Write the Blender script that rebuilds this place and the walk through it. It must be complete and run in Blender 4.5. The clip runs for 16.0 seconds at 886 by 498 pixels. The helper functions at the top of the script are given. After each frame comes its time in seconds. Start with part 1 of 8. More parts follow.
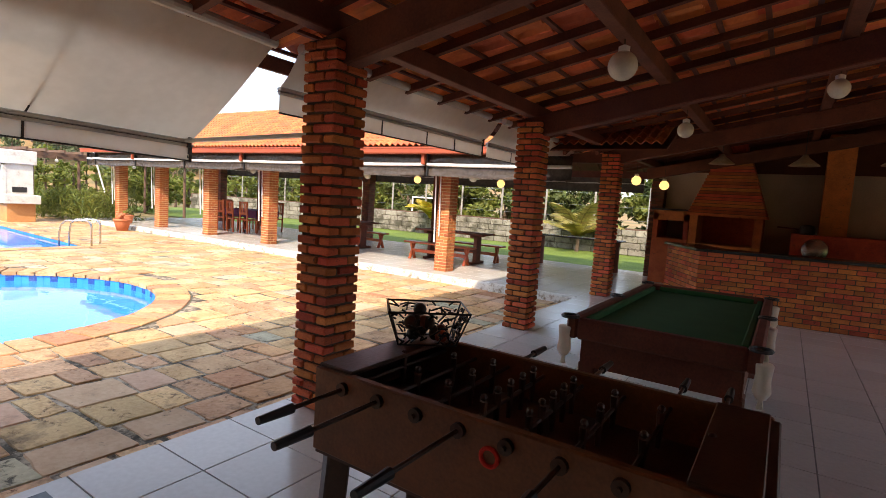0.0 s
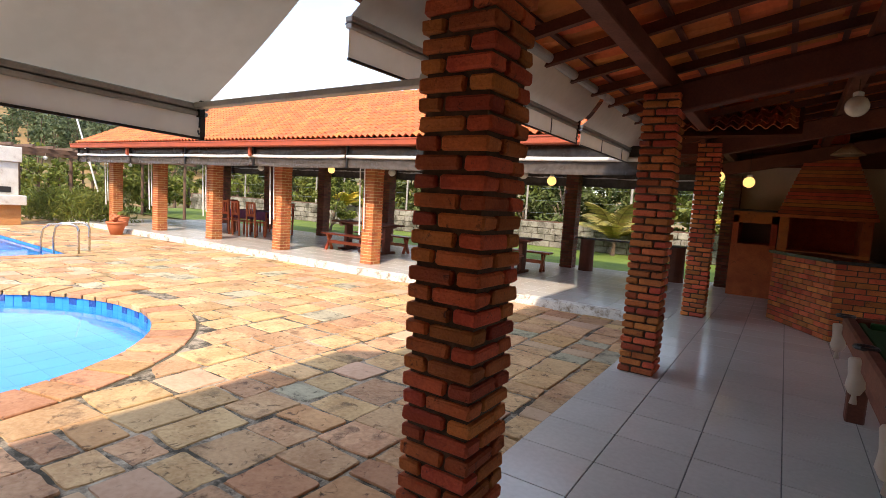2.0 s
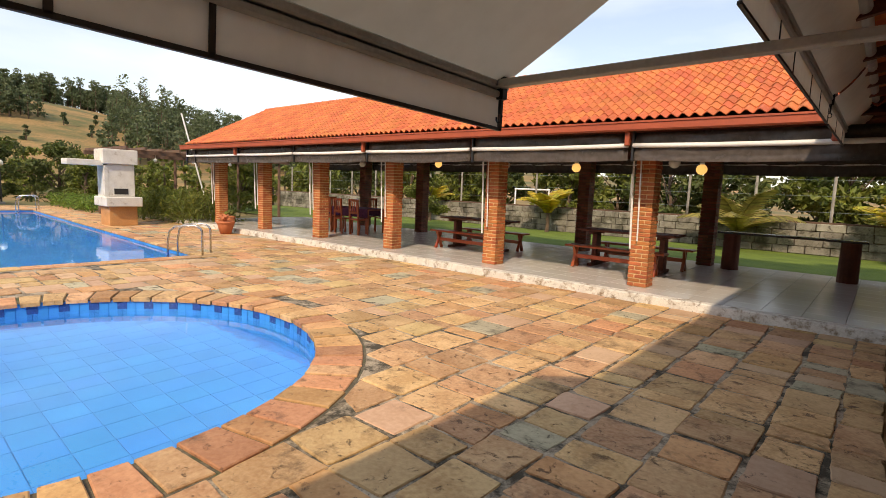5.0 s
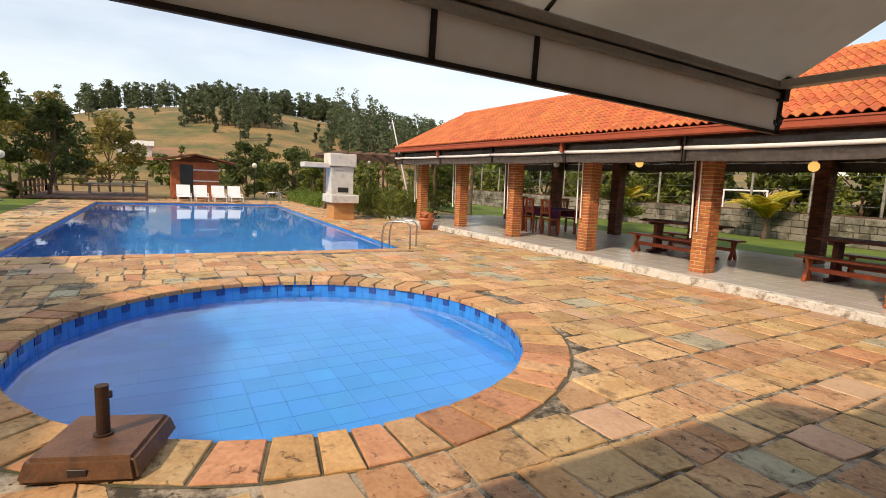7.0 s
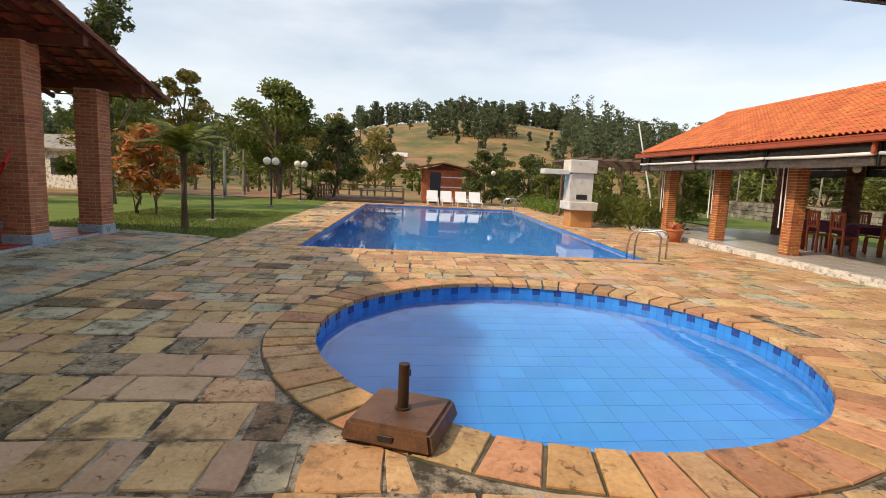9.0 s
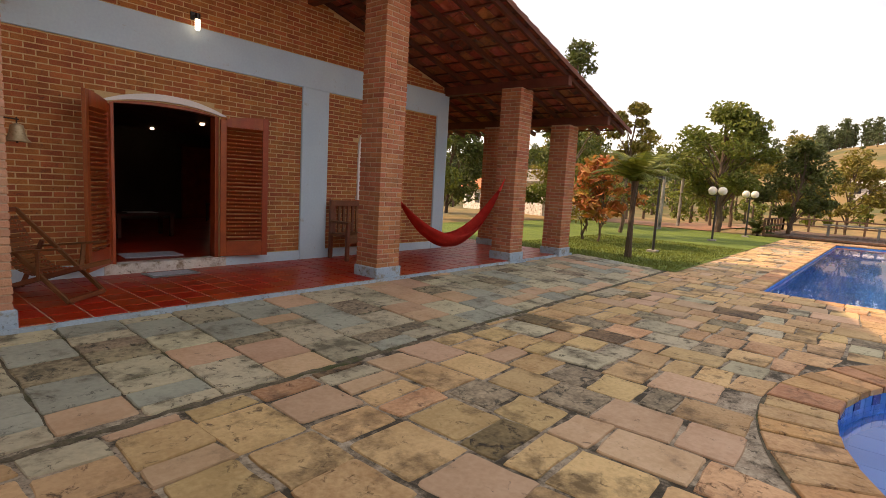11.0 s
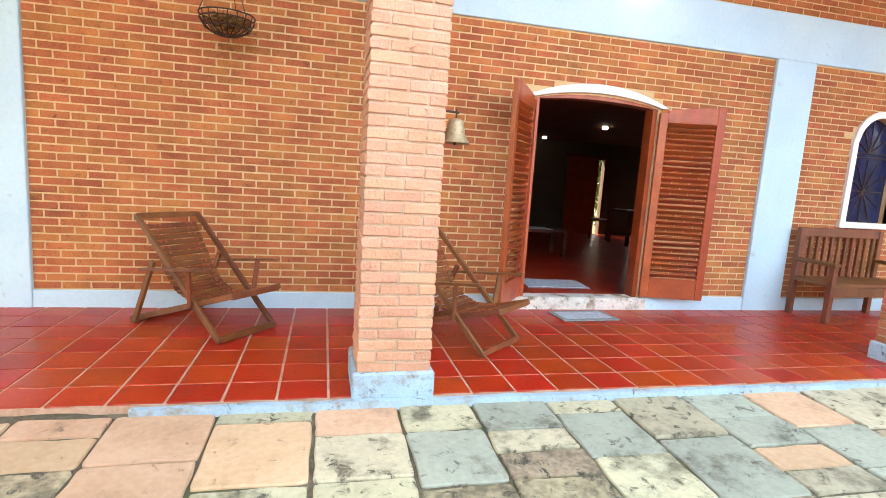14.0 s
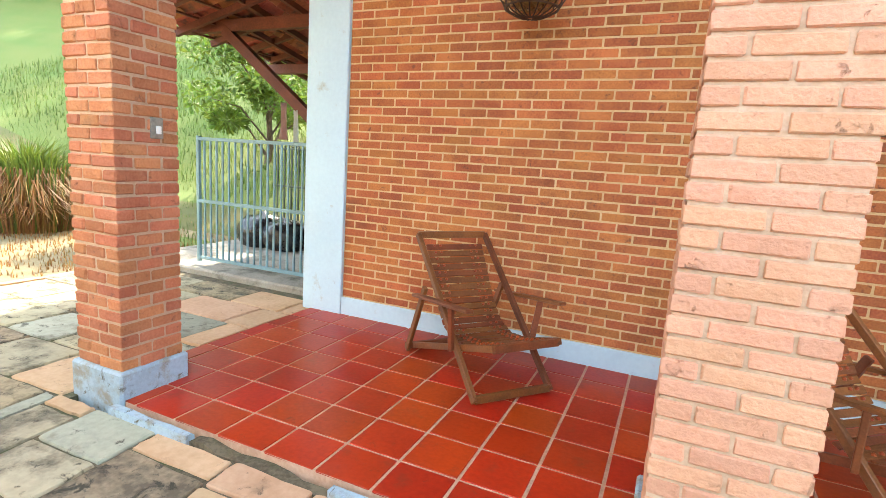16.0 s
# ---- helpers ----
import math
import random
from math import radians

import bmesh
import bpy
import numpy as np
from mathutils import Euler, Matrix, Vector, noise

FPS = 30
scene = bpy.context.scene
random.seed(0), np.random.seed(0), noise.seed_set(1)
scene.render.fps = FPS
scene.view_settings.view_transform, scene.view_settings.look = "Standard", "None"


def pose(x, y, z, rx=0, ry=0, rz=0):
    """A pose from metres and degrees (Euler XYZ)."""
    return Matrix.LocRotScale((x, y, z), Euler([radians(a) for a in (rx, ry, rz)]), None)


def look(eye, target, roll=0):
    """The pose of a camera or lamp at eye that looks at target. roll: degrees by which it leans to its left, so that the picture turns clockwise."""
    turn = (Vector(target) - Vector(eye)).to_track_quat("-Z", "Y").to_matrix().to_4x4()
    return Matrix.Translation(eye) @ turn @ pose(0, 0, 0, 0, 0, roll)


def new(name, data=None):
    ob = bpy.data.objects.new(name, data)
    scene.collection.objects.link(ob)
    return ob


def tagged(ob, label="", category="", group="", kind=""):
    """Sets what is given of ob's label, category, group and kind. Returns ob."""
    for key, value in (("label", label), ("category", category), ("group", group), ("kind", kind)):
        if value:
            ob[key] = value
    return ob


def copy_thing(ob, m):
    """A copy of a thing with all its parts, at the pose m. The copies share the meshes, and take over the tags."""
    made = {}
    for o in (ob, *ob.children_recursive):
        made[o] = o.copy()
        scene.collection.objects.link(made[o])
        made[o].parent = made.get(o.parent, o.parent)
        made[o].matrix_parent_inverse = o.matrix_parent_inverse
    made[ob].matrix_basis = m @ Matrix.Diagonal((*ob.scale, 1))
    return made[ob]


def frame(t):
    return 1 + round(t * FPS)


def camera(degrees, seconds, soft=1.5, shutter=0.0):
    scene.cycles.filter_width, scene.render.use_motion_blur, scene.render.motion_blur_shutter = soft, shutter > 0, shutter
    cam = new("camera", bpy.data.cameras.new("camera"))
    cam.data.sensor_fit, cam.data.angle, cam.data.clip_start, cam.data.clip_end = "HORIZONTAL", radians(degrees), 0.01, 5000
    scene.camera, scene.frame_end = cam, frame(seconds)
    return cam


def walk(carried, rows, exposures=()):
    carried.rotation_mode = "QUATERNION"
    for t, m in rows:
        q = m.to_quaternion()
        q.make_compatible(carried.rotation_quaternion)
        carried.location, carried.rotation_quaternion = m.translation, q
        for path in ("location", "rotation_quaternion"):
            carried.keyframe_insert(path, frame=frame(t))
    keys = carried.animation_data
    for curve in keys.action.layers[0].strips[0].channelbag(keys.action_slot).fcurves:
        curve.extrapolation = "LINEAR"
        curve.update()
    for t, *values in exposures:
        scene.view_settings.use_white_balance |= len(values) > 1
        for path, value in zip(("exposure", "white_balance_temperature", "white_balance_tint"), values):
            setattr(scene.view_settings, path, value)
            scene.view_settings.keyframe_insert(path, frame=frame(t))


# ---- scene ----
cam = camera(81.4, 16.0, 0.7)
PATH = [
    (0, (0.806, -0.044, 1.514), (-0.292, 1.618, 1.327), 3.7),
    (0.5, (0.375, 0.239, 1.509), (-0.723, 1.9, 1.318), 3.6),
    (1, (-0.035, 0.525, 1.509), (-1.132, 2.187, 1.319), 3.5),
    (1.5, (-0.491, 0.707, 1.494), (-1.589, 2.368, 1.303), 3.5),
    (2, (-0.852, 0.844, 1.464), (-1.947, 2.507, 1.276), 3.6),
    (2.5, (-1.241, 0.957, 1.437), (-2.332, 2.623, 1.251), 3.7),
    (3, (-1.532, 0.877, 1.406), (-2.623, 2.542, 1.221), 3.8),
    (3.2, (-1.639, 0.85, 1.393), (-2.734, 2.512, 1.208), 3.7),
    (5.3, (-2.385, 0.686, 1.47), (-3.737, 2.14, 1.228), 2.3),
    (5.5, (-2.415, 0.658, 1.45), (-3.815, 2.066, 1.208), 2.4),
    (6, (-2.435, 0.592, 1.464), (-3.945, 1.879, 1.214), 2.4),
    (6.5, (-2.436, 0.507, 1.473), (-4.059, 1.648, 1.216), 2.5),
    (7, (-2.427, 0.408, 1.482), (-4.149, 1.388, 1.217), 2.5),
    (7.5, (-2.443, 0.318, 1.483), (-4.261, 1.103, 1.207), 2.6),
    (8, (-2.455, 0.263, 1.479), (-4.342, 0.862, 1.195), 2.7),
    (8.2, (-2.483, 0.245, 1.47), (-4.39, 0.773, 1.185), 2.7),
    (10.3, (-3.05, -0.342, 1.356), (-4.901, -1.058, 1.109), 3.0),
    (10.5, (-3.108, -0.41, 1.365), (-4.887, -1.29, 1.119), 3.0),
    (11, (-3.233, -0.672, 1.354), (-4.761, -1.94, 1.111), 3.3),
    (11.5, (-3.308, -1.024, 1.334), (-4.591, -2.54, 1.096), 3.5),
    (12, (-3.316, -1.427, 1.314), (-4.442, -3.062, 1.072), 3.6),
    (12.5, (-3.342, -1.854, 1.341), (-4.29, -3.597, 1.091), 3.8),
    (13, (-3.366, -2.27, 1.345), (-4.146, -4.093, 1.084), 3.8),
    (13.5, (-3.454, -2.693, 1.31), (-4.122, -4.559, 1.044), 3.8),
    (14, (-3.508, -3.066, 1.316), (-3.965, -4.993, 1.035), 3.7),
    (14.5, (-3.536, -3.433, 1.336), (-3.751, -5.398, 1.031), 3.8),
    (15, (-3.632, -3.815, 1.336), (-3.549, -5.788, 1.021), 3.6),
    (15.5, (-3.669, -4.052, 1.33), (-3.201, -5.97, 1.006), 3.6),
    (16, (-3.697, -4.287, 1.35), (-2.904, -6.095, 1.027), 3.8),
]
EXPOSURES = [(0, 1.6, 7150, 17), (2.0, 1.35, 7150, 17), (3.2, 0.98, 7300, 14), (5.3, 0.55, 8100, 16), (8.2, 0.45, 8000, 15), (10.3, 0.32, 9100, 21), (11.0, 0.92, 10000, 25), (11.8, 2.2, 8400, 16), (13.0, 2.7, 7750, 10), (13.5, 3.08, 7650, 9), (14.2, 3.2, 7600, 9), (15.0, 3.05, 7600, 9), (16.0, 3.1, 7550, 8)]
walk(cam, [(t, look(eye, target, roll)) for t, eye, target, roll in PATH], EXPOSURES)

# ---- world and sun ----
SUN_TO = Vector((1.05, -2.5, 2.35)).normalized()
world = bpy.data.worlds.new("sky")
scene.world = world
world.use_nodes = True
wn, wl = world.node_tree.nodes, world.node_tree.links
sky = wn.new("ShaderNodeTexSky")
sky.sky_type, sky.sun_disc = "NISHITA", False
sky.sun_elevation = math.asin(SUN_TO.z)
sky.sun_rotation = math.atan2(SUN_TO.x, SUN_TO.y)
sky.air_density, sky.dust_density, sky.ozone_density = 1.0, 1.2, 1.5
tc = wn.new("ShaderNodeTexCoord")
mp = wn.new("ShaderNodeMapping")
mp.inputs["Scale"].default_value = (1.2, 1.2, 4.5)
cl = wn.new("ShaderNodeTexNoise")
cl.inputs["Scale"].default_value, cl.inputs["Detail"].default_value = 1.6, 7.0
ramp = wn.new("ShaderNodeValToRGB")
ramp.color_ramp.elements[0].position, ramp.color_ramp.elements[1].position = 0.41, 0.70
ramp.color_ramp.elements[0].color = (0.2, 0.2, 0.2, 1)
ramp.color_ramp.elements[1].color = (0.93, 0.93, 0.93, 1)
mx = wn.new("ShaderNodeMix")
mx.data_type = "RGBA"
mx.inputs[7].default_value = (4.35, 5.35, 6.6, 1)
wl.new(tc.outputs["Generated"], mp.inputs["Vector"])
wl.new(mp.outputs["Vector"], cl.inputs["Vector"])
wl.new(cl.outputs["Fac"], ramp.inputs["Fac"])
wl.new(ramp.outputs["Color"], mx.inputs[0])
wl.new(sky.outputs["Color"], mx.inputs[6])
wl.new(mx.outputs[2], wn["Background"].inputs["Color"])
wn["Background"].inputs["Strength"].default_value = 0.15
sun = new("sun", bpy.data.lights.new("sun", "SUN"))
sun.data.energy, sun.data.angle, sun.data.color = 2.45, radians(1.2), (1.0, 0.9, 0.76)
sun.matrix_world = look((20, -40, 40), Vector((20, -40, 40)) - SUN_TO)


# ---- materials ----
def material(name, a, b=None, rough=0.6, scale=8.0, fine=60.0, bump=0.15, vary=0.0, metal=0.0, stain=None, stain_at=0.62, stain_scale=2.0, coat=0.0, fleck=None, fleck_at=0.6, fleck_scale=12.0):
    """Two colours mixed by coarse and fine noise, a relief, an optional stain, and a change of value from piece to piece."""
    m = bpy.data.materials.new(name)
    m.use_nodes = True
    n, l = m.node_tree.nodes, m.node_tree.links
    bsdf = n["Principled BSDF"]
    b = b or tuple(c * 0.75 for c in a)
    co = n.new("ShaderNodeTexCoord")
    big, small = n.new("ShaderNodeTexNoise"), n.new("ShaderNodeTexNoise")
    big.inputs["Scale"].default_value, big.inputs["Detail"].default_value = scale, 6
    small.inputs["Scale"].default_value, small.inputs["Detail"].default_value = fine, 4
    geo = n.new("ShaderNodeNewGeometry")
    for t in (big, small):
        l.new(geo.outputs["Position"], t.inputs["Vector"])
    avg = n.new("ShaderNodeMath")
    avg.operation = "MULTIPLY_ADD"
    avg.inputs[1].default_value = 0.45
    l.new(small.outputs["Fac"], avg.inputs[0])
    half = n.new("ShaderNodeMath")
    half.operation = "MULTIPLY"
    half.inputs[1].default_value = 0.6
    l.new(big.outputs["Fac"], half.inputs[0])
    l.new(half.outputs[0], avg.inputs[2])
    rng = n.new("ShaderNodeMapRange")
    rng.inputs["From Min"].default_value, rng.inputs["From Max"].default_value = 0.41, 0.64
    l.new(avg.outputs[0], rng.inputs["Value"])
    mix = n.new("ShaderNodeMix")
    mix.data_type = "RGBA"
    mix.inputs[6].default_value, mix.inputs[7].default_value = (*a, 1), (*b, 1)
    l.new(rng.outputs["Result"], mix.inputs[0])
    out = mix.outputs[2]
    if stain:
        st = n.new("ShaderNodeTexNoise")
        st.inputs["Scale"].default_value, st.inputs["Detail"].default_value = stain_scale, 8
        st.inputs["Roughness"].default_value = 0.7
        l.new(geo.outputs["Position"], st.inputs["Vector"])
        sr = n.new("ShaderNodeMapRange")
        sr.inputs["From Min"].default_value, sr.inputs["From Max"].default_value = stain_at - 0.06, stain_at + 0.07
        l.new(st.outputs["Fac"], sr.inputs["Value"])
        sm = n.new("ShaderNodeMix")
        sm.data_type = "RGBA"
        sm.inputs[7].default_value = (*stain, 1)
        l.new(sr.outputs["Result"], sm.inputs[0])
        l.new(out, sm.inputs[6])
        out = sm.outputs[2]
    chip = None
    if fleck:
        fk = n.new("ShaderNodeTexNoise")
        fk.inputs["Scale"].default_value, fk.inputs["Detail"].default_value = fleck_scale, 9
        fk.inputs["Roughness"].default_value, fk.inputs["Distortion"].default_value = 0.72, 0.6
        l.new(geo.outputs["Position"], fk.inputs["Vector"])
        chip = n.new("ShaderNodeMapRange")
        chip.inputs["From Min"].default_value, chip.inputs["From Max"].default_value = fleck_at - 0.03, fleck_at + 0.05
        l.new(fk.outputs["Fac"], chip.inputs["Value"])
        fm = n.new("ShaderNodeMix")
        fm.data_type = "RGBA"
        fm.inputs[7].default_value = (*fleck, 1)
        l.new(chip.outputs["Result"], fm.inputs[0])
        l.new(out, fm.inputs[6])
        out = fm.outputs[2]
    if vary:
        info = n.new("ShaderNodeObjectInfo")
        add = n.new("ShaderNodeMath")
        add.operation = "ADD"
        l.new(info.outputs["Random"], add.inputs[0])
        l.new(geo.outputs["Random Per Island"], add.inputs[1])
        fr = n.new("ShaderNodeMath")
        fr.operation = "FRACT"
        l.new(add.outputs[0], fr.inputs[0])
        vr = n.new("ShaderNodeMapRange")
        vr.inputs["To Min"].default_value, vr.inputs["To Max"].default_value = 1 - vary, 1 + vary
        l.new(fr.outputs[0], vr.inputs["Value"])
        hs = n.new("ShaderNodeHueSaturation")
        l.new(vr.outputs["Result"], hs.inputs["Value"])
        f2 = n.new("ShaderNodeMath")
        f2.operation = "MULTIPLY"
        f2.inputs[1].default_value = 7.31
        l.new(fr.outputs[0], f2.inputs[0])
        f3 = n.new("ShaderNodeMath")
        f3.operation = "FRACT"
        l.new(f2.outputs[0], f3.inputs[0])
        hr = n.new("ShaderNodeMapRange")
        hr.inputs["To Min"].default_value, hr.inputs["To Max"].default_value = 0.5 - vary * 0.06, 0.5 + vary * 0.06
        l.new(f3.outputs[0], hr.inputs["Value"])
        l.new(hr.outputs["Result"], hs.inputs["Hue"])
        l.new(out, hs.inputs["Color"])
        out = hs.outputs["Color"]
    l.new(out, bsdf.inputs["Base Color"])
    rr = n.new("ShaderNodeMapRange")
    rr.inputs["To Min"].default_value, rr.inputs["To Max"].default_value = max(0.02, rough - 0.1), min(1, rough + 0.1)
    l.new(avg.outputs[0], rr.inputs["Value"])
    l.new(rr.outputs["Result"], bsdf.inputs["Roughness"])
    bsdf.inputs["Metallic"].default_value = metal
    bsdf.inputs["Coat Weight"].default_value = coat
    if bump:
        bp = n.new("ShaderNodeBump")
        bp.inputs["Strength"].default_value, bp.inputs["Distance"].default_value = bump, 0.02
        height = avg.outputs[0]
        if chip:
            sub = n.new("ShaderNodeMath")
            sub.operation = "MULTIPLY_ADD"
            sub.inputs[1].default_value = -0.35
            l.new(chip.outputs["Result"], sub.inputs[0])
            l.new(height, sub.inputs[2])
            height = sub.outputs[0]
        l.new(height, bp.inputs["Height"])
        l.new(bp.outputs["Normal"], bsdf.inputs["Normal"])
    return m


def leafy(name, a, b, rough=0.6):
    """Foliage: colour changes from leaf to leaf, and light comes through."""
    m = material(name, a, b, rough, 1.5, 12, 0.0, 0.35)
    bsdf = m.node_tree.nodes["Principled BSDF"]
    bsdf.inputs["Subsurface Weight"].default_value = 0.0
    bsdf.inputs["Transmission Weight"].default_value = 0.0
    n, l = m.node_tree.nodes, m.node_tree.links
    tr, ad = n.new("ShaderNodeBsdfTranslucent"), n.new("ShaderNodeMixShader")
    ad.inputs[0].default_value = 0.3
    src = bsdf.inputs["Base Color"].links[0].from_socket
    l.new(src, tr.inputs["Color"])
    l.new(bsdf.outputs[0], ad.inputs[1])
    l.new(tr.outputs[0], ad.inputs[2])
    l.new(ad.outputs[0], n["Material Output"].inputs["Surface"])
    return m


def glow(name, colour, strength):
    m = bpy.data.materials.new(name)
    m.use_nodes = True
    b = m.node_tree.nodes["Principled BSDF"]
    b.inputs["Base Color"].default_value = (*colour, 1)
    b.inputs["Emission Color"].default_value = (*colour, 1)
    b.inputs["Emission Strength"].default_value = strength
    b.inputs["Roughness"].default_value = 0.3
    return m


def glass(name, colour, rough=0.0, ior=1.33):
    m = bpy.data.materials.new(name)
    m.use_nodes = True
    b = m.node_tree.nodes["Principled BSDF"]
    b.inputs["Base Color"].default_value = (*colour, 1)
    b.inputs["Roughness"].default_value = rough
    b.inputs["IOR"].default_value = ior
    b.inputs["Transmission Weight"].default_value = 1.0
    return m


BRICK = material("brick_red", (0.58, 0.155, 0.047), (0.42, 0.10, 0.034), 0.85, 6, 90, 0.5, 0.3, fleck=(0.16, 0.05, 0.025), fleck_at=0.62, fleck_scale=22)
# Darker brick copy: the shade on the back columns is put into its colour.
BRICK_SHADED = material("brick_shaded_brown", (0.20, 0.065, 0.032), (0.12, 0.042, 0.022), 0.85, 6, 90, 0.5, 0.3)
BRICK_OLD = material("brick_orange", (0.50, 0.17, 0.055), (0.34, 0.10, 0.036), 0.85, 4, 80, 0.5, 0.16, stain=(0.22, 0.075, 0.03), stain_at=0.64, stain_scale=1.6, fleck=(0.22, 0.08, 0.035), fleck_at=0.61, fleck_scale=20)
# Paler copy for one veranda column, its stronger light put into the colour.
BRICK_COL_LIT = material("brick_peach_lit", (0.58, 0.305, 0.195), (0.52, 0.26, 0.16), 0.85, 5, 70, 0.8, 0.1, fleck=(0.44, 0.22, 0.135), fleck_at=0.64, fleck_scale=16)
BRICK_MID = material("brick_terracotta", (0.50, 0.20, 0.10), (0.40, 0.14, 0.065), 0.85, 5, 70, 0.8, 0.18, stain=(0.24, 0.13, 0.08), stain_at=0.66, stain_scale=3, fleck=(0.28, 0.11, 0.06), fleck_at=0.62, fleck_scale=18)
MORTAR = material("mortar_cream", (0.64, 0.46, 0.25), (0.54, 0.36, 0.18), 0.9, 3, 70, 0.3)
MORTAR_GREY = material("mortar_brown", (0.13, 0.075, 0.045), (0.075, 0.045, 0.03), 0.95, 5, 60, 0.4)
MORTAR_HOUSE = material("mortar_tan", (0.53, 0.38, 0.27), (0.44, 0.30, 0.20), 0.9, 5, 60, 0.4)
BLUE_PAINT = material("pale_blue_paint", (0.50, 0.69, 0.79), (0.45, 0.63, 0.74), 0.7, 2, 30, 0.1, stain=(0.34, 0.35, 0.33), stain_at=0.69, stain_scale=3, fleck=(0.40, 0.48, 0.52), fleck_at=0.66, fleck_scale=9)
BLUE_WORN = material("worn_blue_paint", (0.36, 0.50, 0.60), (0.29, 0.40, 0.48), 0.8, 4, 50, 0.3, stain=(0.26, 0.26, 0.22), stain_at=0.57, stain_scale=7, fleck=(0.11, 0.105, 0.08), fleck_at=0.61, fleck_scale=15)
WHITE_WORN = material("worn_white_kerb", (0.70, 0.68, 0.62), (0.55, 0.52, 0.46), 0.85, 4, 50, 0.3, stain=(0.24, 0.18, 0.12), stain_at=0.56, stain_scale=6, fleck=(0.14, 0.11, 0.08), fleck_at=0.62, fleck_scale=14)
WHITE = material("white_paint", (0.80, 0.80, 0.78), (0.72, 0.72, 0.70), 0.55, 2, 40, 0.05)
CREAM = material("cream_plaster", (0.62, 0.52, 0.38), (0.52, 0.43, 0.31), 0.8, 2, 40, 0.1)
RED_TILE = material("red_cement_tile", (0.45, 0.038, 0.008), (0.35, 0.027, 0.007), 0.34, 2.5, 40, 0.06, 0.12, stain=(0.28, 0.045, 0.018), stain_at=0.63, stain_scale=4, fleck=(0.27, 0.035, 0.014), fleck_at=0.63, fleck_scale=13)
RED_TILE.node_tree.nodes["Principled BSDF"].inputs["Specular IOR Level"].default_value = 0.3
GROUT_TAN = material("grout_tan", (0.58, 0.38, 0.27), (0.46, 0.27, 0.18), 0.85, 6, 60, 0.15)
FLOOR_TILE = material("pale_floor_tile", (0.64, 0.61, 0.56), (0.57, 0.54, 0.49), 0.16, 1.5, 30, 0.02, 0.05)
FLOOR_GROUT = material("floor_grout_grey", (0.22, 0.22, 0.21), (0.15, 0.15, 0.14), 0.9, 6, 60, 0.1)
STONE = material("sandstone_slab", (0.64, 0.405, 0.205), (0.46, 0.255, 0.115), 0.75, 3.2, 30, 0.8, 0.2, stain=(0.26, 0.15, 0.07), stain_at=0.60, stain_scale=4.5, fleck=(0.19, 0.105, 0.05), fleck_at=0.605, fleck_scale=11)
STONE_TAN = material("tan_stained_slab", (0.62, 0.415, 0.205), (0.48, 0.305, 0.14), 0.8, 3, 30, 0.7, 0.18, stain=(0.15, 0.092, 0.04), stain_at=0.58, stain_scale=1.7, fleck=(0.15, 0.092, 0.045), fleck_at=0.615, fleck_scale=10)
STONE_PALE = material("pale_greenish_slab", (0.49, 0.435, 0.285), (0.37, 0.335, 0.225), 0.8, 3, 28, 0.6, 0.18, stain=(0.16, 0.14, 0.09), stain_at=0.57, stain_scale=3, fleck=(0.09, 0.08, 0.05), fleck_at=0.59, fleck_scale=12)
STONE_PINK = material("orange_slab", (0.58, 0.315, 0.15), (0.44, 0.215, 0.095), 0.8, 3, 28, 0.7, 0.22, stain=(0.24, 0.13, 0.065), stain_at=0.62, stain_scale=4.5, fleck=(0.18, 0.09, 0.045), fleck_at=0.61, fleck_scale=12)
STONE_DARK = material("dark_weathered_slab", (0.11, 0.072, 0.036), (0.30, 0.20, 0.10), 0.85, 4, 30, 0.7, 0.25, fleck=(0.045, 0.033, 0.02), fleck_at=0.56, fleck_scale=7)
STONE_GREEN = material("grey_green_slab", (0.36, 0.375, 0.29), (0.28, 0.295, 0.23), 0.75, 3, 28, 0.55, 0.14, stain=(0.14, 0.13, 0.09), stain_at=0.60, stain_scale=3, fleck=(0.10, 0.10, 0.075), fleck_at=0.60, fleck_scale=11)
STONE_PEACH = material("peach_slab", (0.57, 0.375, 0.235), (0.48, 0.30, 0.175), 0.75, 3, 28, 0.5, 0.14, stain=(0.28, 0.18, 0.11), stain_at=0.66, stain_scale=3, fleck=(0.16, 0.11, 0.07), fleck_at=0.64, fleck_scale=12)
STONE_MOSS = material("mossy_slab", (0.15, 0.12, 0.075), (0.40, 0.32, 0.20), 0.85, 6, 30, 0.6, 0.2, fleck=(0.06, 0.055, 0.035), fleck_at=0.57, fleck_scale=10)
JOINT = material("joint_mortar", (0.48, 0.40, 0.29), (0.30, 0.235, 0.165), 0.95, 6, 50, 0.6, stain=(0.055, 0.045, 0.028), stain_at=0.505, stain_scale=3.5, fleck=(0.05, 0.04, 0.025), fleck_at=0.60, fleck_scale=16)
JOINT_DARK = material("mossy_joint_soil", (0.075, 0.062, 0.038), (0.17, 0.14, 0.09), 0.95, 8, 60, 0.6, stain=(0.06, 0.075, 0.025), stain_at=0.56, stain_scale=3)
ROOF = material("roof_tile_orange", (0.60, 0.175, 0.06), (0.49, 0.13, 0.045), 0.75, 2, 30, 0.2, 0.16, stain=(0.36, 0.11, 0.05), stain_at=0.66, stain_scale=1.5)
# Light bounced up under the arcade is put into this brighter tile colour.
ROOF_BOUNCE = material("roof_tile_underside_bounce", (0.72, 0.20, 0.06), (0.60, 0.15, 0.045), 0.7, 2, 30, 0.2, 0.2)
